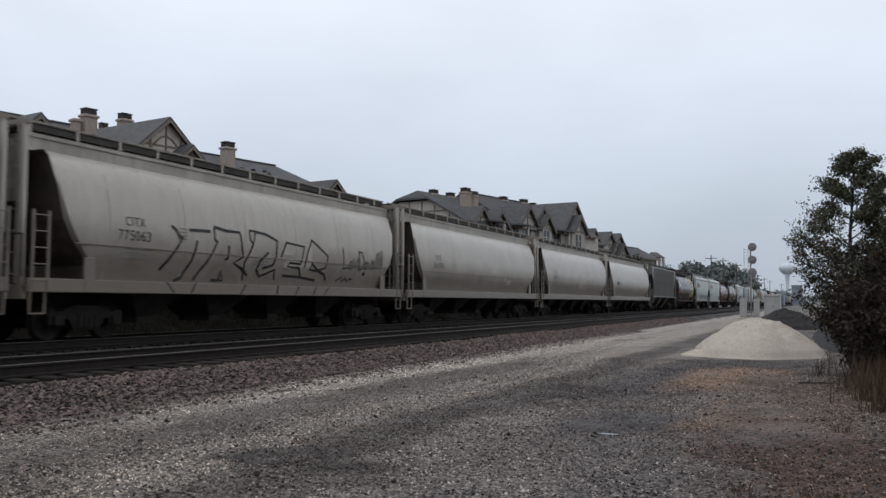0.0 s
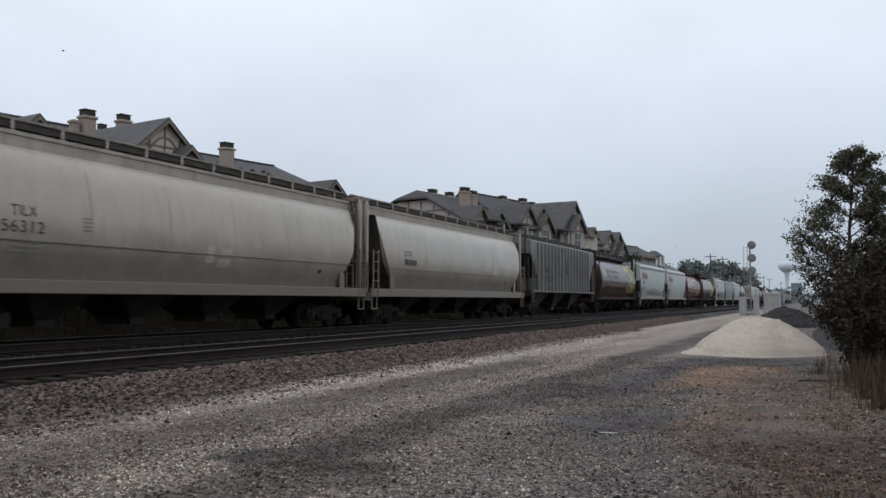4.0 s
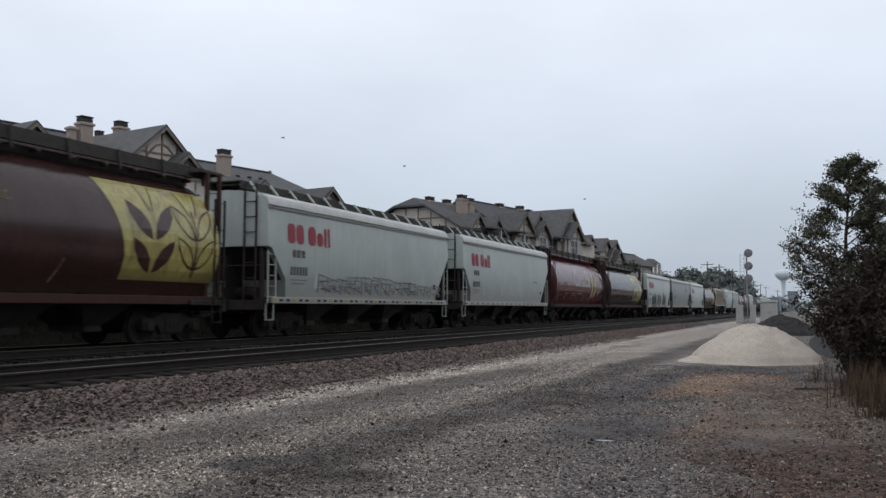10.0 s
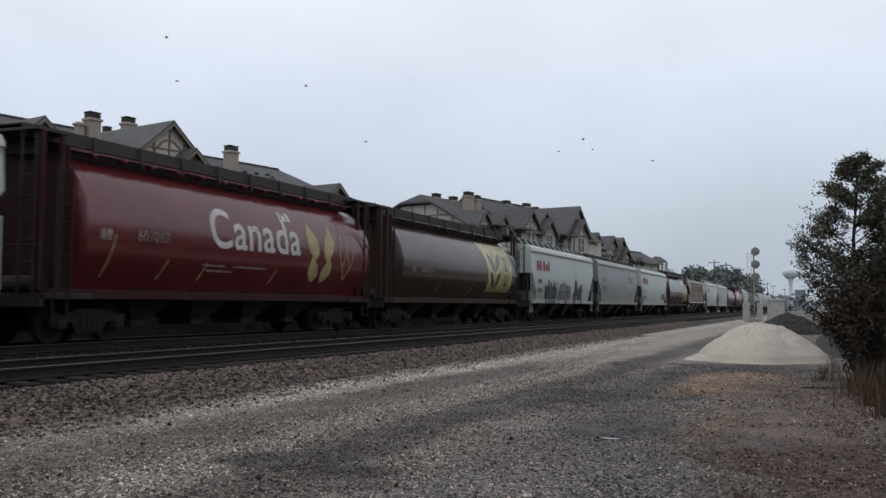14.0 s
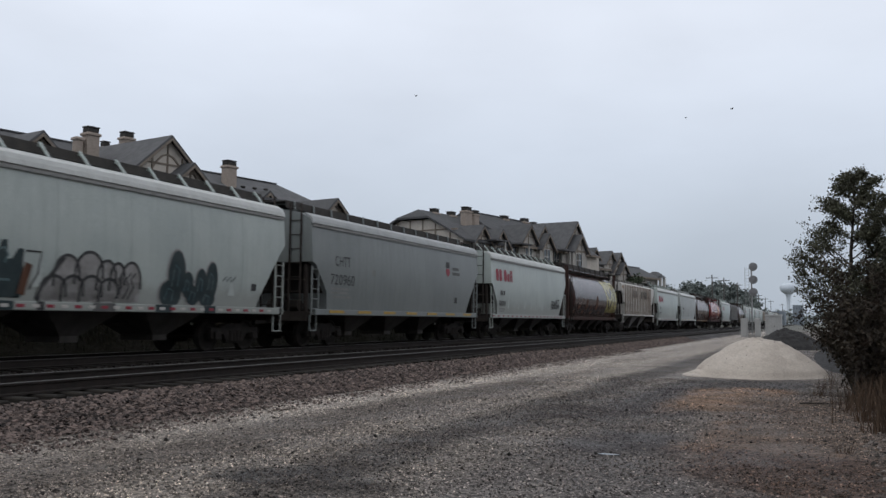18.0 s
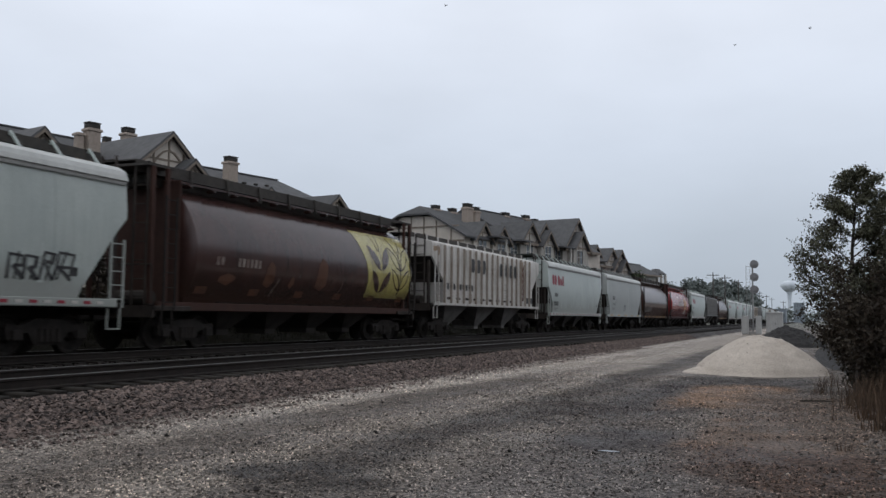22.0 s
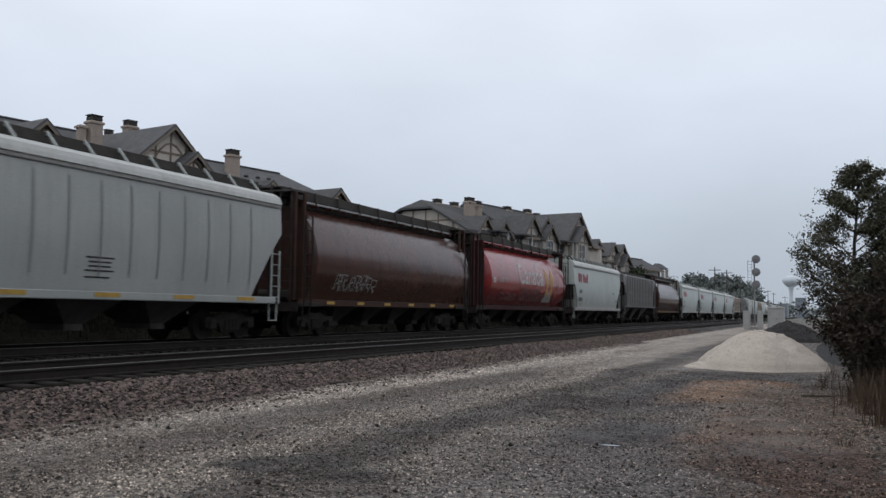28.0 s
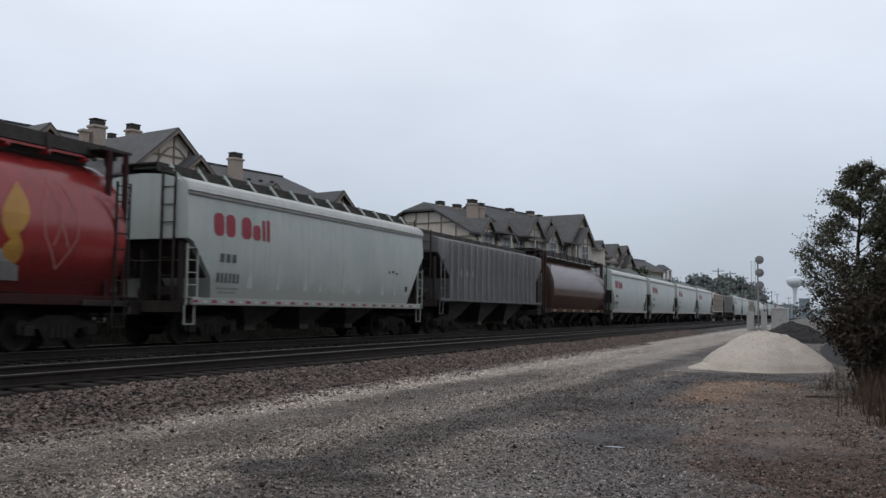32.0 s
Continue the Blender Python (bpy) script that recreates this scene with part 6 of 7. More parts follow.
def build_second_house():
    h = thing("apartment_house", "long cream half-timbered apartment house with many gables", "house", HOUSE_AT, group="apartment houses")
    # the end wall towards the first house, with a clipped gable
    wall = [(0.2, 0), (11.0, 0), (11.0, 8.5), (7.1, 10.55), (3.9, 10.55), (0.2, 8.6)]
    end = part("end_wall", Geo().prism(wall, 31.4, 34.0, lambda p, q, r: (r, p, q)), STUCCO, h, "cream stucco end wall with timber strips")
    for w in (1.6, 3.2, 4.6, 6.0, 7.4, 9.0):
        top = 10.5 if 3.9 <= w <= 7.1 else 8.55 + 1.9 * (w - 0.2) / 3.7 if w < 3.9 else 8.45 + 2.0 * (11 - w) / 3.9
        part("timber", Geo().box((31.38, w, (top + 6.5) / 2), (0.08, 0.12, top - 6.5)), TIMBER, end)
    part("timber", Geo().box((31.38, 5.5, 9.55), (0.08, 9.4, 0.14)), TIMBER, end)
    part("timber", Geo().box((31.38, 5.5, 8.2), (0.08, 10.6, 0.2)), TIMBER, end)
    part("wall", Geo().box((46.5, 5.6, 4.3), (25.5, 10.6, 8.6)), STUCCO, h, "cream stucco wall")
    o = 0.5
    ridge, eave = 11.6, 8.75
    # roof with clipped end: low eaves, clip line, ridge
    pts = [(31.4 - o, 0.2 - o, eave - 0.15), (31.4 - o, 3.7, 10.8), (31.4 - o, 7.15, 10.8), (31.4 - o, 11.0 + o, eave - 0.15),
           (31.9, 5.5, ridge), (40.0, 5.5, ridge), (40.0, 0.2 - o, eave - 0.15), (40.0, 11.0 + o, eave - 0.15)]
    low = [(x, y, z - 0.18) for x, y, z in pts]
    n = len(pts)
    faces = [(0, 6, 5, 4, 1), (1, 4, 2), (2, 4, 5, 7, 3), (5, 6, 7), (n, n + 1, n + 4, n + 5, n + 6), (n + 1, n + 2, n + 4), (n + 2, n + 3, n + 7, n + 5, n + 4), (n + 5, n + 7, n + 6)]
    rim = [0, 1, 2, 3, 7, 6]
    faces += [(rim[i], rim[(i + 1) % 6], n + rim[(i + 1) % 6], n + rim[i]) for i in range(6)]
    part("roof", Geo().add(pts + low, faces), SHINGLE, h, "slate grey roof with clipped end")
    block_roof(h, 39.9, 58.0, 0.2, 11.0, eave, 12.3)
    for u, hw, peak, w, posts in ((33.97, 1.35, 9.94, 0.0, 1), (37.21, 1.4, 9.86, 0.0, 1), (42.55, 1.75, 10.77, 0.0, 1), (45.85, 1.8, 11.0, 0.3, 1), (45.4, 1.3, 10.1, -0.5, 1), (52.65, 3.0, 12.0, 0.0, 3), (52.1, 1.5, 10.5, -0.8, 2)):
        gable(h, u, w, hw, peak, 1.05, 5.4, posts, wall=PALESTUCCO if u > 40 else STUCCO)
    for u in (33.97, 37.21, 42.55, 45.4, 53.9, 51.9, 40.0, 49.0):
        w = {42.55: 0.0, 45.4: -0.5, 53.9: 0.0, 51.9: -0.8, 33.97: 0.0, 37.21: 0.0}.get(u, 0.3)
        for z in (2.0, 4.9, 7.9):
            window(h, u, w, z, 1.3, 1.4)
    for u in (35.6, 40.0, 48.6):   # open balconies between the gables
        b = part("balcony", Geo().box((u, -0.5, 6.3), (1.9, 1.2, 0.15)).box((u, -1.05, 6.85), (1.9, 0.06, 0.08)), TIMBER, h, "brown timber balcony")
        for k in range(7):
            part("baluster", Geo().box((u - 0.85 + k * 0.283, -1.05, 6.6), (0.05, 0.05, 0.5)), TIMBER, b)
        part("post", Geo().box((u + 0.9, -1.0, 7.5), (0.14, 0.14, 2.4)), TRIMWHITE, b)
        part("balcony_roof", Geo().box((u, -0.45, 8.75), (2.1, 1.6, 0.14)), SHINGLE, b)
    for u, w, wide, top in ((34.3, 5.4, 0.85, 11.55), (37.1, 5.4, 0.85, 11.55), (36.1, 3.0, 1.0, 11.75), (37.75, 3.2, 0.85, 11.6), (47.0, 5.4, 0.95, 12.15), (51.3, 5.4, 1.0, 12.28), (53.6, 5.6, 0.85, 12.1)):
        chimney(h, u, w, wide, 0.62, top, 9.5)


def build_third_house():
    """The far wing, set back a little from the line."""
    h = thing("apartment_house", "far cream apartment wing with porch and slate roofs", "house", HOUSE_AT, group="apartment houses")
    part("wall", Geo().box((72.2, 10.5, 4.0), (10.8, 11.0, 8.0)), PALESTUCCO, h, "pale stucco wall")
    block_roof(h, 66.8, 77.4, 5.0, 16.0, 8.1, 10.3)
    part("wall", Geo().box((81.4, 6.0, 3.7), (9.2, 3.6, 7.4)), PALESTUCCO, h, "pale stucco wall")
    block_roof(h, 76.5, 86.2, 4.0, 8.0, 7.5, 9.0, 1.2, 1.6)
    gable(h, 67.75, 4.9, 1.2, 10.45, 0.95, 10.5, 1, wall=PALESTUCCO)
    gable(h, 72.2, 4.8, 1.6, 10.33, 0.95, 10.5, 1, wall=PALESTUCCO)
    gable(h, 74.6, 4.6, 2.4, 10.26, 1.0, 10.5, 3, wall=PALESTUCCO)
    gable(h, 75.0, 4.2, 1.5, 9.0, 0.9, 6.0, 1, wall=PALESTUCCO)
    for u, w in ((67.6, 4.9), (70.2, 5.0), (72.6, 4.8), (74.6, 4.6), (80.5, 4.2), (83.5, 4.2)):
        for z in (1.9, 4.6, 6.4 if u > 79 else 7.6):
            window(h, u, w, z, 1.3, 1.2)
    # open porch tower at the end
    part("porch_roof", Geo().loft([[(86.6, 4.2, 7.85), (90.2, 4.2, 7.85), (90.2, 6.0, 7.85), (86.6, 6.0, 7.85)], [(87.6, 4.9, 8.6), (89.0, 4.9, 8.6), (89.0, 5.3, 8.6), (87.6, 5.3, 8.6)]]), SHINGLE, h)
    for u in (86.9, 88.4, 89.9):
        for w in (4.4, 5.8):
            part("porch_column", Geo().box((u, w, 3.9), (0.35, 0.35, 7.8), chamfer=0.03), TRIMWHITE, h, "pale porch column")
    part("porch_floor", Geo().box((88.4, 5.1, 5.4), (3.4, 1.7, 0.3)), TRIMWHITE, h)
    part("porch_floor", Geo().box((88.4, 5.1, 2.7), (3.4, 1.7, 0.3)), TRIMWHITE, h)


build_first_house()
build_second_house()
build_third_house()


# ---- the lot: heaps, stones, weeds ----
def heap(name, cx, cy, rx, ry, top, material, label, rough_=0.05, seed=0.0, sharp=1.6):
    """A tipped heap: a cone with rounded top, uneven flanks and a spilled foot."""
    rings, seg = 44, 96
    pts, faces = [(cx, cy, height(cx, cy) + top)], []
    for k in range(1, rings + 1):
        t = k / rings
        for i in range(seg):
            a = 2 * math.pi * i / seg
            wob = 1 + 0.12 * noise.noise((math.cos(a) * 1.3 + seed, math.sin(a) * 1.3, seed)) + 0.05 * noise.noise((math.cos(a) * 5, math.sin(a) * 5 + seed, 1.0))
            x, y = cx + rx * t * wob * math.cos(a), cy + ry * t * wob * math.sin(a)
            z = top * (1 - t ** sharp) ** 1.02 + rough_ * noise.noise((x * 2.2, y * 2.2, seed)) * (1 - t) + rough_ * 0.5 * noise.noise((x * 5, y * 5, seed)) * min(1, 3 * (1 - t)) + rough_ * 0.3 * noise.noise((x * 13, y * 13, seed)) * min(1, 3 * (1 - t))
            if t > 0.9:
                z = max(z, 0) * (1 - t) / 0.1 - 0.03 * (t - 0.9) / 0.1
            pts.append((x, y, height(x, y) + z))
    for i in range(seg):
        faces.append((0, 1 + i, 1 + (i + 1) % seg))
    for k in range(rings - 1):
        for i in range(seg):
            a, b = 1 + k * seg + i, 1 + k * seg + (i + 1) % seg
            faces.append((a, a + seg, b + seg, b))
    return solid(name, Geo().add(pts, faces), material, label, "heap", smooth=50)


heap("sand_mound", -1.75, 29.2, 2.0, 2.4, 1.12, SAND, "tipped heap of pale sand on the gravel", 0.10, 2.0, 1.8)
heap("cinder_mound", -1.9, 60.0, 2.3, 3.5, 1.2, COAL, "heap of black cinders behind the sand", 0.16, 5.0)
heap("cinder_bank", 1.1, 46.0, 1.5, 17.0, 0.38, COAL, "long low bank of dark cinders", 0.2, 8.0)

pebbles("ballast_stones", 44000, scatter(-10.25, -9.15, 4.5, 75, 1.7), (0.02, 0.056), STONE, "pinkish brown crushed ballast on the shoulder", 0.55, 1.35)
pebbles("ballast_fringe", 3500, lambda n: np.stack([-9.15 + np.abs(rng_.normal(0, 0.32, n)), 4.5 + 45 * rng_.uniform(0, 1, n) ** 1.6], -1), (0.014, 0.04), STONE, "brown ballast stones spilled onto the pale strip")
pebbles("track_ballast", 9000, scatter(-15.6, -12.8, 8.0, 70, 1.5), (0.03, 0.055), DARKSTONE, "soot-dark ballast between the tracks")
pebbles("limestone_chips", 15000, scatter(-9.0, -6.6, 4.5, 40, 1.7), (0.006, 0.016), GRAVELTONE, "pale limestone chips along the ballast foot")
BARE = ((-1.7, 20.2, 1.1, 2.8), (-0.86, 13.8, 0.7, 1.6), (-0.41, 11.8, 0.9, 1.1), (-2.4, 12.1, 0.8, 1.1))   # packed earth with few stones


def lot_scatter(n):
    p = scatter(-6.8, 2.2, 4.6, 26, 2.0)(n)
    keep = rng_.uniform(0, 1, n)
    for x, y, rx, ry in BARE:
        keep = np.where(((p[:, 0] - x) / rx) ** 2 + ((p[:, 1] - y) / ry) ** 2 < 1, keep * 0.25, keep)
    return p[keep > 0.2]


pebbles("gravel_stones", 80000, lot_scatter, (0.006, 0.019), GRAVELTONE, "fine wet grey gravel")
pebbles("loose_stones", 240, scatter(-8.6, 2.2, 5.5, 24, 1.2), (0.012, 0.042), DARKSTONE, "larger dark loose stones on the lot")
pebbles("pale_stones", 60, scatter(-6.5, 2.4, 5.0, 22, 1.3), (0.015, 0.035), PALESTONE, "scattered pale stones on the lot")
pebbles("edge_rubble", 350, scatter(0.5, 2.4, 5.0, 20, 1.3), (0.015, 0.05), GRAVELSTONE, "rough grey rubble at the lot's edge")


def sand_clods():
    """Clods and small stones on the flanks of the sand heap."""
    c = bpy.data.objects["sand_mound"].data.vertices
    g, r = Geo(), random.Random(3)
    pick = [v.co for v in c if v.co.z - height(v.co.x, v.co.y) > 0.02]
    for _ in range(60):
        p = r.choice(pick)
        s = r.uniform(0.008, 0.022)
        g.add([(p[0] + s * r.uniform(0.7, 1.3), p[1], p[2]), (p[0] - s, p[1], p[2]), (p[0], p[1] + s, p[2]), (p[0], p[1] - s * r.uniform(0.7, 1.3), p[2]), (p[0], p[1], p[2] + s), (p[0], p[1], p[2] - s)],
              [(0, 2, 4), (2, 1, 4), (1, 3, 4), (3, 0, 4), (2, 0, 5), (1, 2, 5), (3, 1, 5), (0, 3, 5)])
    solid("sand_clods", g, GRAVELSTONE, "dark clods and pebbles on the sand", "stones", kind="stuff")


sand_clods()
heap("sand_spill", -3.4, 28.4, 0.5, 1.0, 0.15, SAND, "low spilled lip of pale sand", 0.06, 11.0, 1.8)


def puddle(x, y, rx, ry, seed):
    pts = [(x + rx * math.cos(a) * (1 + 0.3 * noise.noise((math.cos(a), math.sin(a), seed))), y + ry * math.sin(a) * (1 + 0.3 * noise.noise((math.cos(a) * 2, math.sin(a) * 2, seed))), 0) for a in (2 * math.pi * i / 28 for i in range(28))]
    z = max(height(p[0], p[1]) for p in pts) + 0.012
    solid("puddle", Geo().add([(p[0], p[1], z) for p in pts] + [(p[0], p[1], z - 0.06) for p in pts], [tuple(range(28))] + [(i, (i + 1) % 28, 28 + (i + 1) % 28, 28 + i) for i in range(28)]), WATERMAT, "thin puddle of rain water on the gravel", "puddle")


puddle(-2.35, 10.85, 0.13, 0.05, 1.0)


def blades(name, spots, tall, material, label, thin=0.012, lean=0.35):
    """Tufts of dry stalks in one mesh: each blade a tapered, bent strip with two faces."""
    v, f = [], []
    for x, y, n, spread, scale in spots:
        for _ in range(n):
            a, d = rng_.uniform(0, 6.28), spread * math.sqrt(rng_.uniform(0, 1))
            bx, by = x + d * math.cos(a), y + d * math.sin(a)
            z0 = height(bx, by) - 0.02
            hgt = tall * scale * rng_.uniform(0.5, 1.1)
            la, ll = rng_.uniform(0, 6.28), hgt * lean * rng_.uniform(0.1, 1.0)
            t = rng_.uniform(0, 3.14)
            wx, wy = thin * math.cos(t), thin * math.sin(t)
            k = len(v)
            mx, my = bx + 0.35 * ll * math.cos(la), by + 0.35 * ll * math.sin(la)
            ex, ey = bx + ll * math.cos(la), by + ll * math.sin(la)
            v += [(bx - wx, by - wy, z0), (bx + wx, by + wy, z0), (mx - wx * 0.7, my - wy * 0.7, z0 + hgt * 0.6), (mx + wx * 0.7, my + wy * 0.7, z0 + hgt * 0.6), (ex, ey, z0 + hgt)]
            f += [(k, k + 1, k + 3, k + 2), (k + 2, k + 3, k + 4)]
    me = bpy.data.meshes.new(name)
    me.from_pydata(v, [], f)
    me.materials.append(material)
    return tagged(new(name, me), label, "grass", kind="stuff")


r_ = random.Random(5)
blades("dry_grass", [(r_.uniform(0.7, 2.2), r_.uniform(14.5, 20.5), 42, 0.32, r_.uniform(0.3, 1.0)) for _ in range(75)], 0.78, DRYGRASS, "tall dry brown grass by the bushes", 0.008, 0.55)
blades("dry_weeds", [(r_.uniform(-0.1, 1.0), r_.uniform(14, 27), 9, 0.14, r_.uniform(0.4, 1.0)) for _ in range(26)], 0.55, DRYGRASS, "sparse dry weeds at the lot's edge", 0.005, 0.6)
blades("low_dry_tufts", [(r_.uniform(-0.9, 0.3), r_.uniform(7.6, 8.4), 22, 0.12, r_.uniform(0.5, 1.0)) for _ in range(4)] + [(r_.uniform(0.2, 1.6), r_.uniform(8, 14), 20, 0.12, r_.uniform(0.4, 1.0)) for _ in range(16)], 0.16, DRYGRASS, "low dry tufts in the brown earth", 0.005, 0.9)
blades("verge_weeds", [(r_.uniform(-22.5, -20.2), r_.uniform(0, 130), 26, 0.5, r_.uniform(0.6, 1.2)) for _ in range(700)], 0.5, surf("shade_darkened_verge_weeds", (0.014, 0.015, 0.009), (0.02, 0.018, 0.011), 1.0, 0.9, bump=0.0, piece=0.4), "green weeds behind the tracks, coloured dark for shade", 0.03, 0.5)


# ---- trees ----
def leaf_cloud(centres, n, spread, size, seed, squash=0.8):
    """Small leaves round the twig ends: folded quads, turned at random."""
    g = np.random.default_rng(seed)
    c = np.asarray(centres)[g.integers(0, len(centres), n)]
    p = c + g.normal(0, 1, (n, 3)) * spread * np.array([1, 1, squash])
    a, b = g.normal(0, 1, (n, 3)), g.normal(0, 1, (n, 3))
    a /= np.linalg.norm(a, axis=1)[:, None]
    b = np.cross(a, b)
    b /= np.linalg.norm(b, axis=1)[:, None]
    s = g.uniform(size[0], size[1], (n, 1))
    v = np.stack([p - a * s, p + b * s * 0.45, p + a * s, p - b * s * 0.45 + np.cross(a, b) * s * 0.2], 1).reshape(-1, 3)
    f = np.arange(n * 4).reshape(-1, 4)
    return v.tolist(), f.tolist()


def limb(g, p, d, length, r, rnd, depth, tips, bend=0.25, up=0.1):
    """A tapered limb in short pieces, forking as it goes."""
    n = 4
    q = Vector(p)
    d = Vector(d).normalized()
    for k in range(n):
        e = q + d * (length / n)
        g.tube(q, e, r * (1 - 0.16 * k), 6, r * (1 - 0.16 * (k + 1)))
        q = e
        d = (d + Vector((rnd.uniform(-bend, bend), rnd.uniform(-bend, bend), rnd.uniform(-bend, bend) + up))).normalized()
        if depth > 0 and k >= 1:
            for _ in range(2 if depth > 1 else 1):
                s = (d + Vector((rnd.uniform(-1, 1), rnd.uniform(-1, 1), rnd.uniform(-0.35, 0.5))) * 0.9).normalized()
                limb(g, q, s, length * rnd.uniform(0.45, 0.65), r * 0.5, rnd, depth - 1, tips, bend, up)
        if depth <= 1:
            tips.append(tuple(q))
    tips.append(tuple(q))


def ash_tree(x, y, tall, label, seed, leaves, leaf, spread, envelope):
    """An upswept, open crown: limbs reach out to an envelope of (height, radius), leaves in loose sprays at their ends."""
    rnd = random.Random(seed)
    root = thing("tree", label, "tree", pose(x, y, height(x, y) - 0.05))
    g, tips = Geo(), []
    pts = [Vector((0.06 * math.sin(k * 0.9), 0.05 * math.cos(k * 1.3), tall * 0.96 * k / 9)) for k in range(10)]
    for k in range(9):
        g.tube(pts[k], pts[k + 1], 0.085 * (1 - 0.1 * k), 10, 0.085 * (1 - 0.1 * (k + 1)))
    hs, rs = [e[0] for e in envelope], [e[1] for e in envelope]
    n = 30
    for i in range(n):
        end = hs[0] + (hs[-1] - hs[0]) * (i + 0.5) / n          # height at which this limb should end
        out = float(np.interp(end, hs, rs)) * rnd.uniform(0.75, 1.08)
        low = max(0.22 * tall, end - out * rnd.uniform(0.55, 0.95))
        k = min(int(low / tall / 0.96 * 9), 8)
        p = pts[k].lerp(pts[k + 1], low / tall / 0.96 * 9 - k)
        turn = i * 2.4 + rnd.uniform(-0.35, 0.35)
        d = Vector((out * math.cos(turn), out * math.sin(turn), end - low))
        limb(g, p, d, d.length * 0.85, 0.03 * (1.15 - 0.7 * end / tall), rnd, 2, tips, 0.16, 0.0)
    tips += [tuple(pts[9]), tuple(pts[8]), (pts[9].x, pts[9].y, tall)]
    part("trunk", g, BARK, root, "dark trunk and upswept limbs", smooth=40)
    keep = [t for t in tips if rnd.random() < 0.72]
    v, f = leaf_cloud(keep, leaves, spread, leaf, seed, 0.7)
    me = bpy.data.meshes.new("crown")
    me.from_pydata(v, [], f)
    me.materials.append(LEAF)
    part("crown", me, None, root, "loose sprays of small dull olive leaves")
    return root


def make_tree(x, y, tall, label, seed, leaves=9000, leaf=(0.03, 0.06), spread=0.13, mat_=None, limbs=9, crown_from=0.3, reach=0.3, trunk_r=0.09):
    rnd = random.Random(seed)
    root = thing("tree", label, "tree", pose(x, y, height(x, y) - 0.05))
    g, tips = Geo(), []
    pts = [Vector((0, 0, 0))]
    for k in range(1, 9):
        pts.append(Vector((rnd.uniform(-0.02, 0.02) * tall, rnd.uniform(-0.02, 0.02) * tall, tall * 0.93 * k / 8)))
    for k in range(8):
        g.tube(pts[k], pts[k + 1], trunk_r * (1 - 0.11 * k), 10, trunk_r * (1 - 0.11 * (k + 1)))
    for i in range(limbs):
        t = crown_from + (0.95 - crown_from) * i / (limbs - 1)
        k = min(int(t * 8), 7)
        p = pts[k].lerp(pts[k + 1], t * 8 - k)
        a = i * 2.4 + rnd.uniform(-0.4, 0.4)
        ln = tall * reach * (1.4 - 1.25 * t) * rnd.uniform(0.8, 1.2)
        limb(g, p, (math.cos(a), math.sin(a), 0.35 + 0.5 * t), ln, trunk_r * 0.45 * (1.1 - t * 0.6), rnd, 2, tips)
    tips.append(tuple(pts[-1]))
    part("trunk", g, BARK, root, "dark trunk and limbs", smooth=40)
    v, f = leaf_cloud(tips, leaves, spread, leaf, seed)
    me = bpy.data.meshes.new("crown")
    me.from_pydata(v, [], f)
    me.materials.append(mat_ or LEAF)
    part("crown", me, None, root, "sparse dull green leaves")
    return root


def make_bush(x, y, rx, ry, tall, label, seed, leaves=5000, leaf=(0.03, 0.06), mat_=None, spread=0.12):
    rnd = random.Random(seed)
    root = thing("bush", label, "bush", pose(x, y, height(x, y) - 0.05))
    g, tips = Geo(), []
    for i in range(14):
        a = rnd.uniform(0, 6.28)
        d = rnd.uniform(0.2, 0.9)
        limb(g, (rx * d * 0.5 * math.cos(a), ry * d * 0.5 * math.sin(a), 0), (rx * d * math.cos(a), ry * d * math.sin(a), tall * rnd.uniform(0.7, 1.0)), tall * rnd.uniform(0.55, 0.85), 0.025, rnd, 1, tips, 0.2, 0.05)
    part("stem", g, BARK, root)
    v, f = leaf_cloud(tips, leaves, spread, leaf, seed)
    me = bpy.data.meshes.new("foliage")
    me.from_pydata([(p[0], p[1], max(p[2], 0.02)) for p in v], [], f)
    me.materials.append(mat_ or BUSHLEAF)
    part("foliage", me, None, root)
    return root


ash_tree(0.72, 22.0, 5.12, "slender open-crowned tree with dull olive leaves", 3, 24000, (0.02, 0.045), 0.075,
         [(2.2, 0.8), (2.7, 1.05), (3.2, 0.9), (3.6, 0.62), (4.2, 0.52), (4.7, 0.38), (5.0, 0.12)])
ash_tree(2.0, 23.0, 4.75, "open-crowned tree with dull olive leaves", 8, 24000, (0.022, 0.05), 0.085,
         [(2.0, 0.8), (2.9, 0.85), (3.7, 0.65), (4.3, 0.42), (4.6, 0.12)])
for i, (x, y, rx, ry, t) in enumerate(((1.25, 21.0, 0.9, 0.7, 2.15), (1.75, 20.2, 0.9, 0.8, 2.3), (0.95, 22.8, 0.75, 0.7, 1.9), (2.4, 21.5, 0.9, 0.9, 2.5), (1.5, 24.0, 0.9, 0.9, 2.4), (1.7, 18.4, 0.5, 0.8, 1.5), (1.5, 30.0, 0.9, 1.6, 1.9), (2.2, 36.0, 1.2, 2.5, 2.4))):
    make_bush(x, y, rx, ry, t, "dense dark leafy bush with dry stems", 60 + i, 8500, (0.03, 0.065))


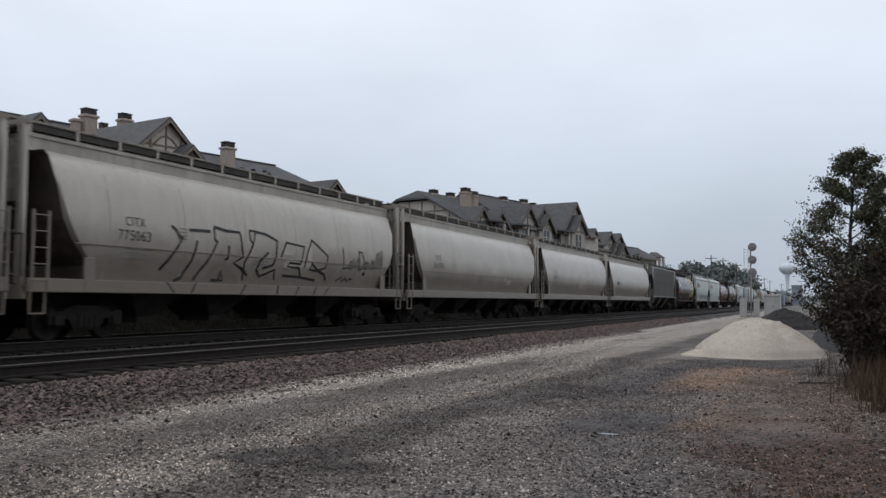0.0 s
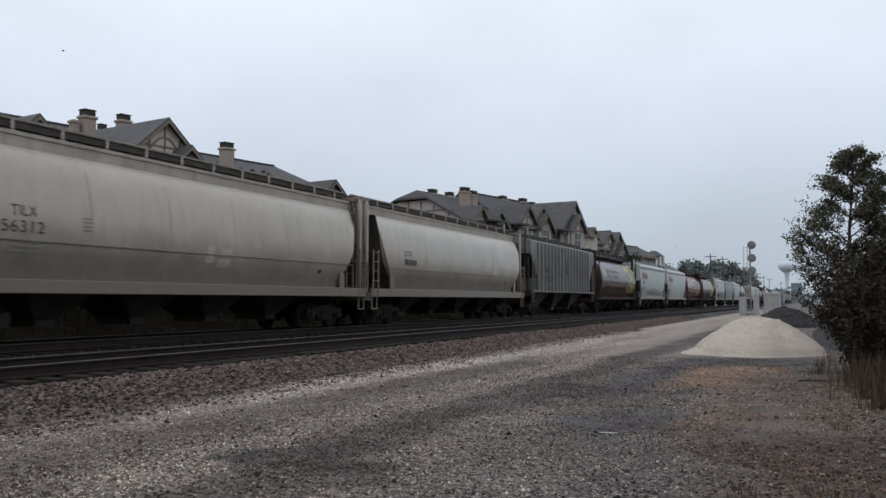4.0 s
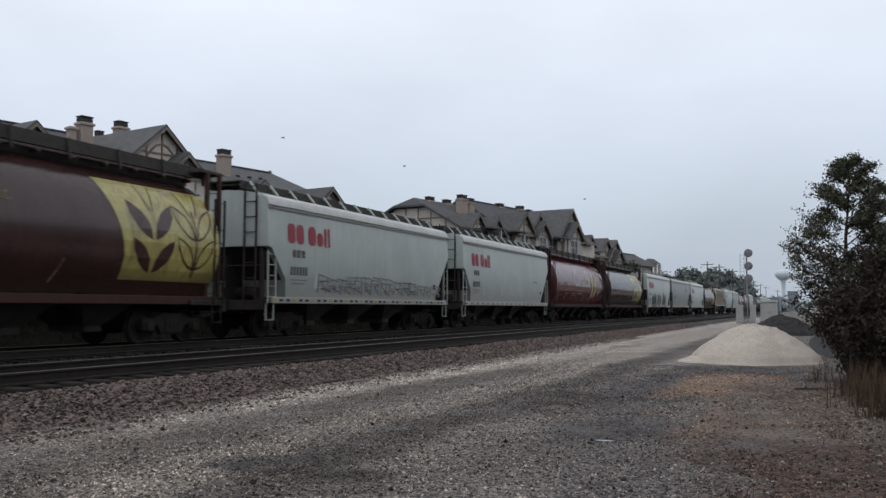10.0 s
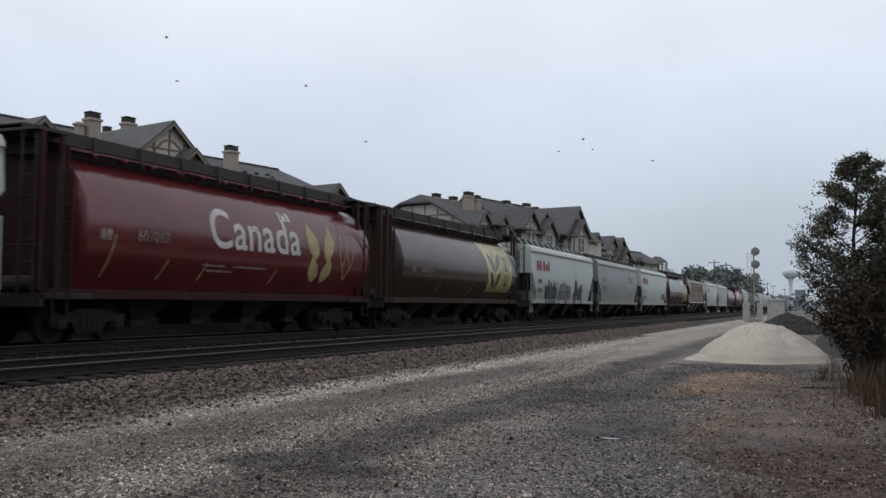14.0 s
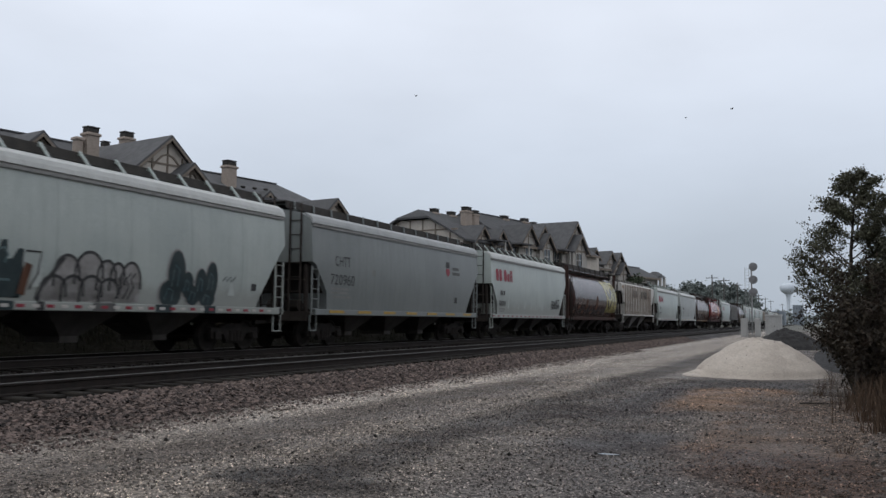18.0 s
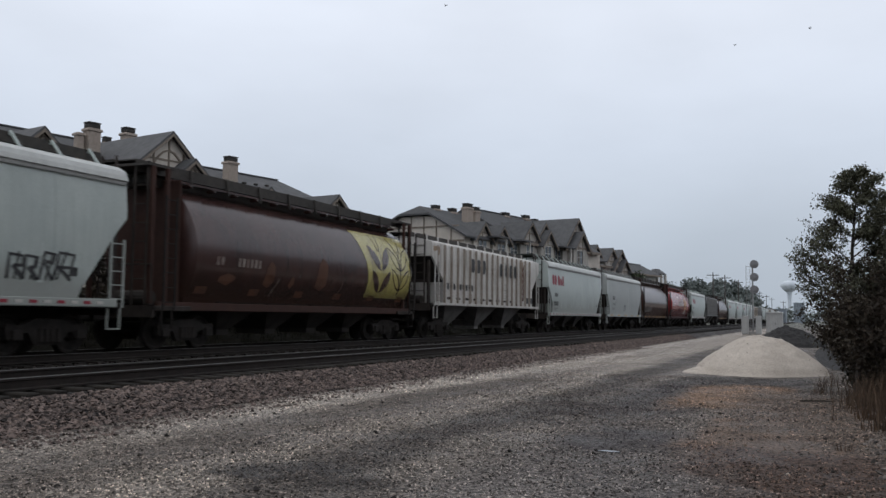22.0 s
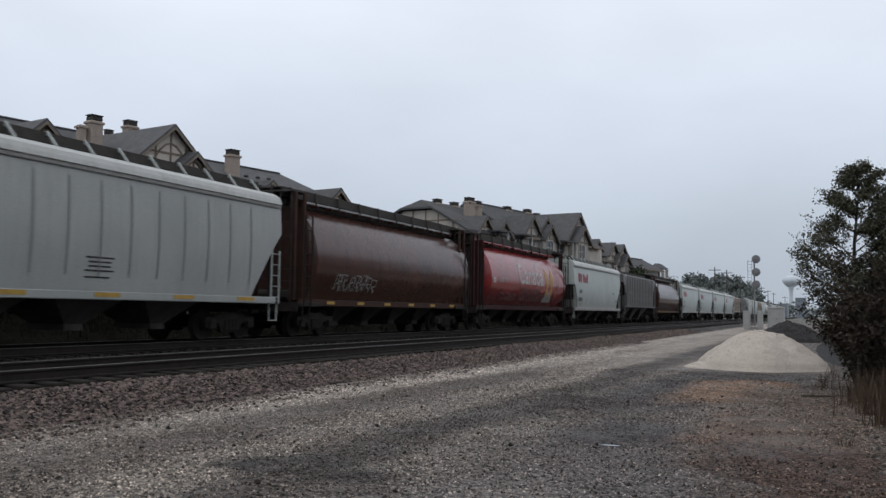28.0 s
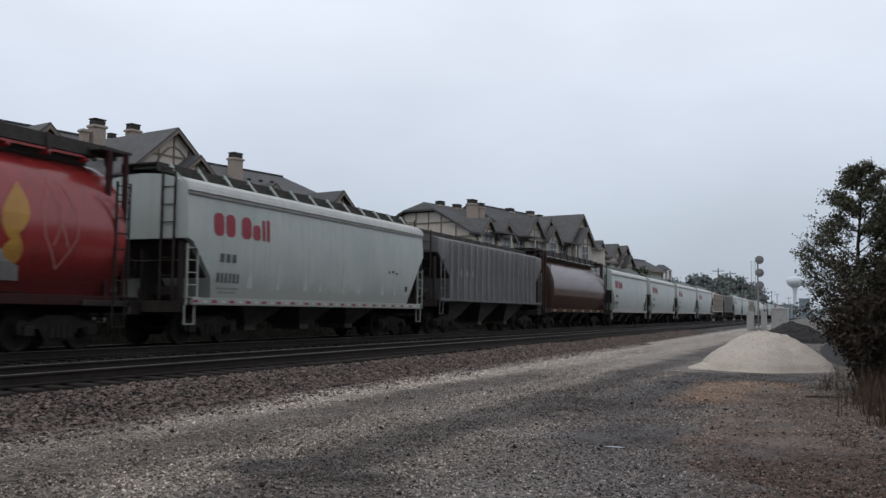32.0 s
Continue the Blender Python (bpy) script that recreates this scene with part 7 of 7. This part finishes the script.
def hedge(name, y0, y1, tall, n, label):
    """A ragged row of dark scrub in one mesh, between the tracks and the houses."""
    g = np.random.default_rng(17)
    c = []
    for i in range(2200):
        y = g.uniform(y0, y1)
        x = float(np.interp(y, (0, 60, 95, 160), (-23.2, -22.8, -20.9, -20.6)))
        c.append((x + g.uniform(-0.6, 0.6), y, tall * g.uniform(0.0, 1.0) * (0.8 + 0.2 * math.sin(y * 0.7) * math.sin(y * 0.31))))
    v, f = leaf_cloud(c, n, 0.3, (0.1, 0.22), 18)
    me = bpy.data.meshes.new(name)
    me.from_pydata([(p[0], p[1], max(p[2] + 0.5, 0.4)) for p in v], [], f)
    me.materials.append(BUSHLEAF)
    tagged(new(name, me), label, "hedge", kind="stuff")


hedge("scrub_hedge", -8, 160, 5.0, 140000, "tall dark scrub between the tracks and the houses")

# ---- far things ----
for i, (x, y, t) in enumerate(((-44, 262, 11.0), (-40, 250, 10.0), (-35, 270, 12.5), (-31, 262, 12.0), (-27, 275, 12.5), (-23.5, 280, 12.0), (-22, 300, 11.0), (-21, 320, 9.5), (-25, 240, 10.0), (-48, 240, 9.5))):
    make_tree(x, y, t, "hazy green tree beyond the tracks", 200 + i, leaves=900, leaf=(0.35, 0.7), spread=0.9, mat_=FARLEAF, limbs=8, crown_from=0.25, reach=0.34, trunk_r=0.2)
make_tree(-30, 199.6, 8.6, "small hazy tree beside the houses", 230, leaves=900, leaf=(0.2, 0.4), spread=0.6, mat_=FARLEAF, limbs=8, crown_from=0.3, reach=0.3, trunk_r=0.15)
make_tree(-30.0, 50.0, 6.8, "small green tree in front of the house", 231, leaves=2600, leaf=(0.08, 0.17), spread=0.35, mat_=NEARLEAF, limbs=9, crown_from=0.35, reach=0.24, trunk_r=0.1)
make_tree(-25.0, 93.7, 6.6, "small green tree in front of the house", 232, leaves=1800, leaf=(0.12, 0.22), spread=0.4, mat_=NEARLEAF, limbs=8, crown_from=0.35, reach=0.22, trunk_r=0.1)
make_tree(-22.0, 117.7, 6.0, "green tree beside the far wing", 233, leaves=1800, leaf=(0.15, 0.3), spread=0.5, mat_=NEARLEAF, limbs=8, crown_from=0.3, reach=0.25, trunk_r=0.12)


def far_woods():
    """The wooded skyline: joined clumps of leaves."""
    g = np.random.default_rng(9)
    c = [(x, 620 + g.uniform(-30, 30), g.uniform(1.5, 6.5)) for x in np.arange(-300, 260, 3.2)]
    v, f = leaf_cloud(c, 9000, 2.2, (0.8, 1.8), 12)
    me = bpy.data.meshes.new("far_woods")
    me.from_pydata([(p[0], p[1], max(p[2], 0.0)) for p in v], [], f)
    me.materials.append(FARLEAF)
    tagged(new("far_woods", me), "hazy wooded skyline beyond the town", "woods", kind="stuff")


far_woods()


def fallen_branch(x, y):
    root = thing("fallen_branch", "dead dark branch lying on the gravel", "branch", pose(x, y, height(x, y) + 0.02))
    g = Geo().tube((-0.3, 0.06, 0), (0.0, 0, 0.015), 0.016, 6, 0.014).tube((0.0, 0, 0.015), (0.34, 0.05, 0.01), 0.014, 6, 0.006)
    g.tube((0.05, 0, 0.015), (0.2, -0.12, 0.06), 0.009, 5, 0.004).tube((-0.15, 0.03, 0.01), (-0.02, 0.14, 0.07), 0.009, 5, 0.004)
    part("limb", g, BARK, root)


fallen_branch(-0.1, 19.2)


def utility_pole(x, y, tall, arms=1):
    root = thing("utility_pole", "weathered wooden utility pole with crossarm", "pole", pose(x, y, 0), group="utility poles")
    part("mast", Geo().tube((0, 0, -0.2), (0, 0, tall), 0.17, 10, 0.11), POLEWOOD, root)
    for k in range(arms):
        z = tall - 0.7 - 1.1 * k
        arm = part("crossarm", Geo().box((0, 0, z), (2.6, 0.12, 0.14)), POLEWOOD, root)
        for s in (-1.15, -0.6, 0.6, 1.15):
            part("insulator", Geo().tube((s, 0, z + 0.07), (s, 0, z + 0.25), 0.05, 8, 0.03), SIGNALSILVER, arm)


for x, y, t, a in ((-21.9, 208, 12.0, 1), (-20.5, 220, 11.9, 2), (-20.2, 254, 12.2, 1), (-19.8, 300, 12.0, 1), (-20.5, 350, 12.0, 1), (-20.8, 400, 12.0, 1), (-21, 450, 12.0, 1), (-17.0, 480, 11.0, 1)):
    utility_pole(x, y, t, a)


def signal_mast(x, y):
    root = thing("railway_signal", "three-headed searchlight railway signal on a slender mast", "signal", pose(x, y, 0.0))
    z0 = height(x, y)
    part("base", Geo().box((0, 0, z0 + 0.15), (0.8, 0.8, 0.5), chamfer=0.04), CONCRETE, root)
    part("mast", Geo().tube((0, 0, z0 + 0.3), (0, 0, 7.3), 0.085, 10), SIGNALSILVER, root)
    for z in (7.28, 5.95, 4.67):
        head = part("signal_head", Geo().tube((0.18, -0.15, z), (0.18, 0.35, z), 0.2, 14, 0.16), SIGNALBLACK, root)
        part("target", Geo().tube((0.18, -0.19, z), (0.18, -0.16, z), 0.43, 28), SIGNALBLACK, head, "round grey-black signal target")
        part("hood", Geo().tube((0.18, -0.5, z + 0.03), (0.18, -0.19, z + 0.03), 0.17, 12, 0.14), SIGNALBLACK, head)
    g = Geo()
    for s in (-0.2, 0.2):
        g.box((s - 0.45, 0.1, 3.9), (0.04, 0.04, 6.6))
    for k in range(20):
        g.tube((-0.65, 0.1, 0.8 + k * 0.33), (-0.25, 0.1, 0.8 + k * 0.33), 0.014, 6)
    part("mast_ladder", g, SIGNALSILVER, root)
    for s, w in ((-0.75, 0.7), (0.55, 0.55)):
        cab = part("relay_case", Geo().box((s, -0.2, z0 + 1.05), (w, 0.6, 1.9), chamfer=0.03), BOXPAINT, root, "pale grey relay case")
        part("case_door", Geo().box((s, -0.52, z0 + 1.05), (w * 0.86, 0.04, 1.7), chamfer=0.01), BOXPAINT, cab)


signal_mast(-6.4, 98.0)


def bungalow(x, y):
    root = thing("signal_hut", "pale grey steel signal equipment hut", "hut", pose(x, y, height(x, y)))
    part("wall", Geo().box((0, 0, 1.2), (1.75, 2.4, 2.3), chamfer=0.03), BOXPAINT, root)
    part("roof", Geo().loft([[(-0.95, -1.3, 2.35), (0.95, -1.3, 2.35), (0.95, 1.3, 2.35), (-0.95, 1.3, 2.35)], [(-0.9, -1.25, 2.5), (0.9, -1.25, 2.5), (0.9, 1.25, 2.5), (-0.9, 1.25, 2.5)]]), BOXPAINT, root)
    d = part("door", Geo().box((-0.2, -1.22, 1.15), (0.85, 0.04, 1.95), chamfer=0.01), BOXPAINT, root)
    part("handle", Geo().box((0.12, -1.26, 1.15), (0.04, 0.05, 0.16)), STEELDARK, d)
    part("base", Geo().box((0, 0, 0.05), (1.9, 2.5, 0.3)), CONCRETE, root)


bungalow(-4.9, 111.2)


def water_tower(x, y):
    root = thing("water_tower", "pale blue-white water tower with a round tank", "water tower", pose(x, y, 0))

    def turned(profile, n=36):
        return Geo().loft([[(r * math.cos(t), r * math.sin(t), z) for t in (2 * math.pi * i / n for i in range(n))] for r, z in profile])
    part("stem", turned([(3.2, -1), (2.4, 2), (1.5, 6), (1.3, 16), (1.5, 20), (2.4, 22.4)]), TOWERPAINT, root, smooth=40)
    part("tank", turned([(0.3, 21.2), (2.8, 22.3), (4.9, 24.0), (5.9, 25.8), (6.0, 27.0), (5.3, 28.5), (3.6, 29.6), (1.4, 30.1), (0.05, 30.2)]), TOWERPAINT, root, smooth=50)




def tree_belt():
    """Unseen trees added alongside and behind the camera, to block low sky and darken reflections."""
    g = np.random.default_rng(23)
    c = [(g.uniform(8.5, 15), g.uniform(-90, 92), 1.0 + 10.5 * g.uniform(0, 1) ** 0.8) for _ in range(900)]
    v, f = leaf_cloud(c, 11000, 0.9, (0.35, 0.8), 24)
    me = bpy.data.meshes.new("tree_belt")
    me.from_pydata([(p[0], p[1], max(p[2], 0.0)) for p in v], [], f)
    me.materials.append(BUSHLEAF)
    tagged(new("tree_belt", me), "unseen dark tree belt added to block low sky", "woods", kind="stuff")


tree_belt()
water_tower(-20.6, 700)


def far_building(name, x0, x1, y, deep, tall, label, rows, cols):
    root = thing(name, label, "building", pose((x0 + x1) / 2, y, 0))
    w = x1 - x0
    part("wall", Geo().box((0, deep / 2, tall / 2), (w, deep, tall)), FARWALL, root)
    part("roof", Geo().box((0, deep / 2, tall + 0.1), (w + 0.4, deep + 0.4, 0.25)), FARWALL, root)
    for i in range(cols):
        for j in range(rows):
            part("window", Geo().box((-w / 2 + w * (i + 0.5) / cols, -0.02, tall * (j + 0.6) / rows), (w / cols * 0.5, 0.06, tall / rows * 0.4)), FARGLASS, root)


far_building("office_building", -12.8, -7.7, 500, 12, 10.4, "hazy grey block far beyond the tracks", 3, 4)
far_building("warehouse", -24.0, -14.0, 420, 20, 6.2, "hazy low grey warehouse beyond the tracks", 1, 6)


# ---- birds ----
def make_bird(span):
    root = thing("bird", "small dark bird in flight", "bird", group="flock of birds")
    b = Geo().loft([[(r * math.cos(t), y, r * 0.8 * math.sin(t)) for t in (2 * math.pi * i / 8 for i in range(8))] for r, y in ((0.004, 0.15), (0.028, 0.11), (0.022, 0.08), (0.045, 0.02), (0.04, -0.05), (0.012, -0.12), (0.03, -0.19))])
    part("body", b, BIRDMAT, root, smooth=60)
    wings = []
    for s in (-1, 1):
        pts = [(0, 0.05), (0.4 * span, 0.08), (0.5 * span, -0.02), (0.25 * span, -0.06), (0, -0.05)]
        wings.append((part("wing", Geo().prism([(s * x, y) for x, y in pts], -0.006, 0.006, lambda p, q, r: (p, q, r)), BIRDMAT, root), s))
    return root, wings


# where each bird comes from, two places on its line with their times, and where it leaves to
FLIGHTS = [
    (6.8, (-48.4, 49.3, 21.8), 7.4, (-45.0, 53.3, 19.4)),
    (6.8, (-49.1, 49.8, 18.9), 7.4, (-47.0, 52.3, 17.0)),
    (8.3, (-50.1, 49.6, 16.2), 9.2, (-44.3, 55.0, 15.6)),
    (13.0, (-32.0, 63.0, 15.5), 14.4, (-38.5, 58.2, 19.4)),
    (13.6, (-43.4, 55.5, 16.5), 14.4, (-45.6, 52.7, 19.7)),
    (13.0, (-49.1, 49.7, 19.2), 13.4, (-47.5, 50.9, 20.0)),
    (29.8, (-42.8, 56.6, 13.7), 30.5, (-40.6, 58.1, 14.2)),
    (12.0, (-40.3, 67.9, 14.3), 13.0, (-31.2, 72.5, 14.8)),
    (12.0, (-33.8, 71.3, 14.8), 13.0, (-24.0, 75.2, 14.6)),
]
FLOCK = [(make_bird(0.42), f) for f in FLIGHTS]


def motions():
    """The train rolls by, each car in its place and its wheels turning as it passes; a few birds cross the sky."""
    times = [0, 4, 8, 12, 16, 20, 24, 28, 32]
    for k, (car, sets, y) in enumerate(TRAIN):
        walk(car, [(t, pose(TRACK_FAR, y + offset(t), RAIL_Z)) for t in times])
        start, stop = max(0.0, (y - 48) / SPEED), min(32.0, (y + 2) / SPEED)
        if stop - start < 0.5:
            continue
        steps = int((stop - start) / 0.066) + 1
        for i, w in enumerate(sets):
            d = -0.89 if i % 2 == 0 else 0.89
            rows = [] if start == 0 else [(0.0, pose(0, d, 0.457))]
            rows += [(start + (stop - start) * j / steps, pose(0, d, 0.457, math.degrees((stop - start) * j / steps * SPEED / 0.457) % 360)) for j in range(steps + 1)]
            if stop < 32:
                rows.append((32.0, rows[-1][1]))
            walk(w, rows)
    for (bird, wings), (t0, p0, t1, p1) in FLOCK:
        v = [(b - a) / (t1 - t0) for a, b in zip(p0, p1)]
        yaw = math.degrees(math.atan2(-v[0], v[1]))
        before = [p - v_ * 1.5 for p, v_ in zip(p0, v)]
        after = [p + v_ * 1.5 for p, v_ in zip(p1, v)]
        start = (before[0] - v[0] * 6, before[1] - v[1] * 6 + 200, 14)
        stop = (after[0] + v[0] * 9 - 20, after[1] + v[1] * 9 - 20, after[2] + 45)
        rows = [(0.0, start), (t0 - 1.5, before), (t0, p0), (t1, p1), (t1 + 1.4, after), (32.0, stop)]
        walk(bird, [(t, pose(*p, 0, 0, yaw)) for t, p in rows])
        n = int((t1 - t0 + 2) / 0.12)
        for w, s in wings:
            beat = [(t0 - 1 + 0.12 * j, pose(0, 0, 0, 0, -s * (12 + (28 if j % 2 else -28)), 0)) for j in range(n)]
            walk(w, [(0.0, beat[0][1])] + beat + [(32.0, beat[-1][1])])


motions()
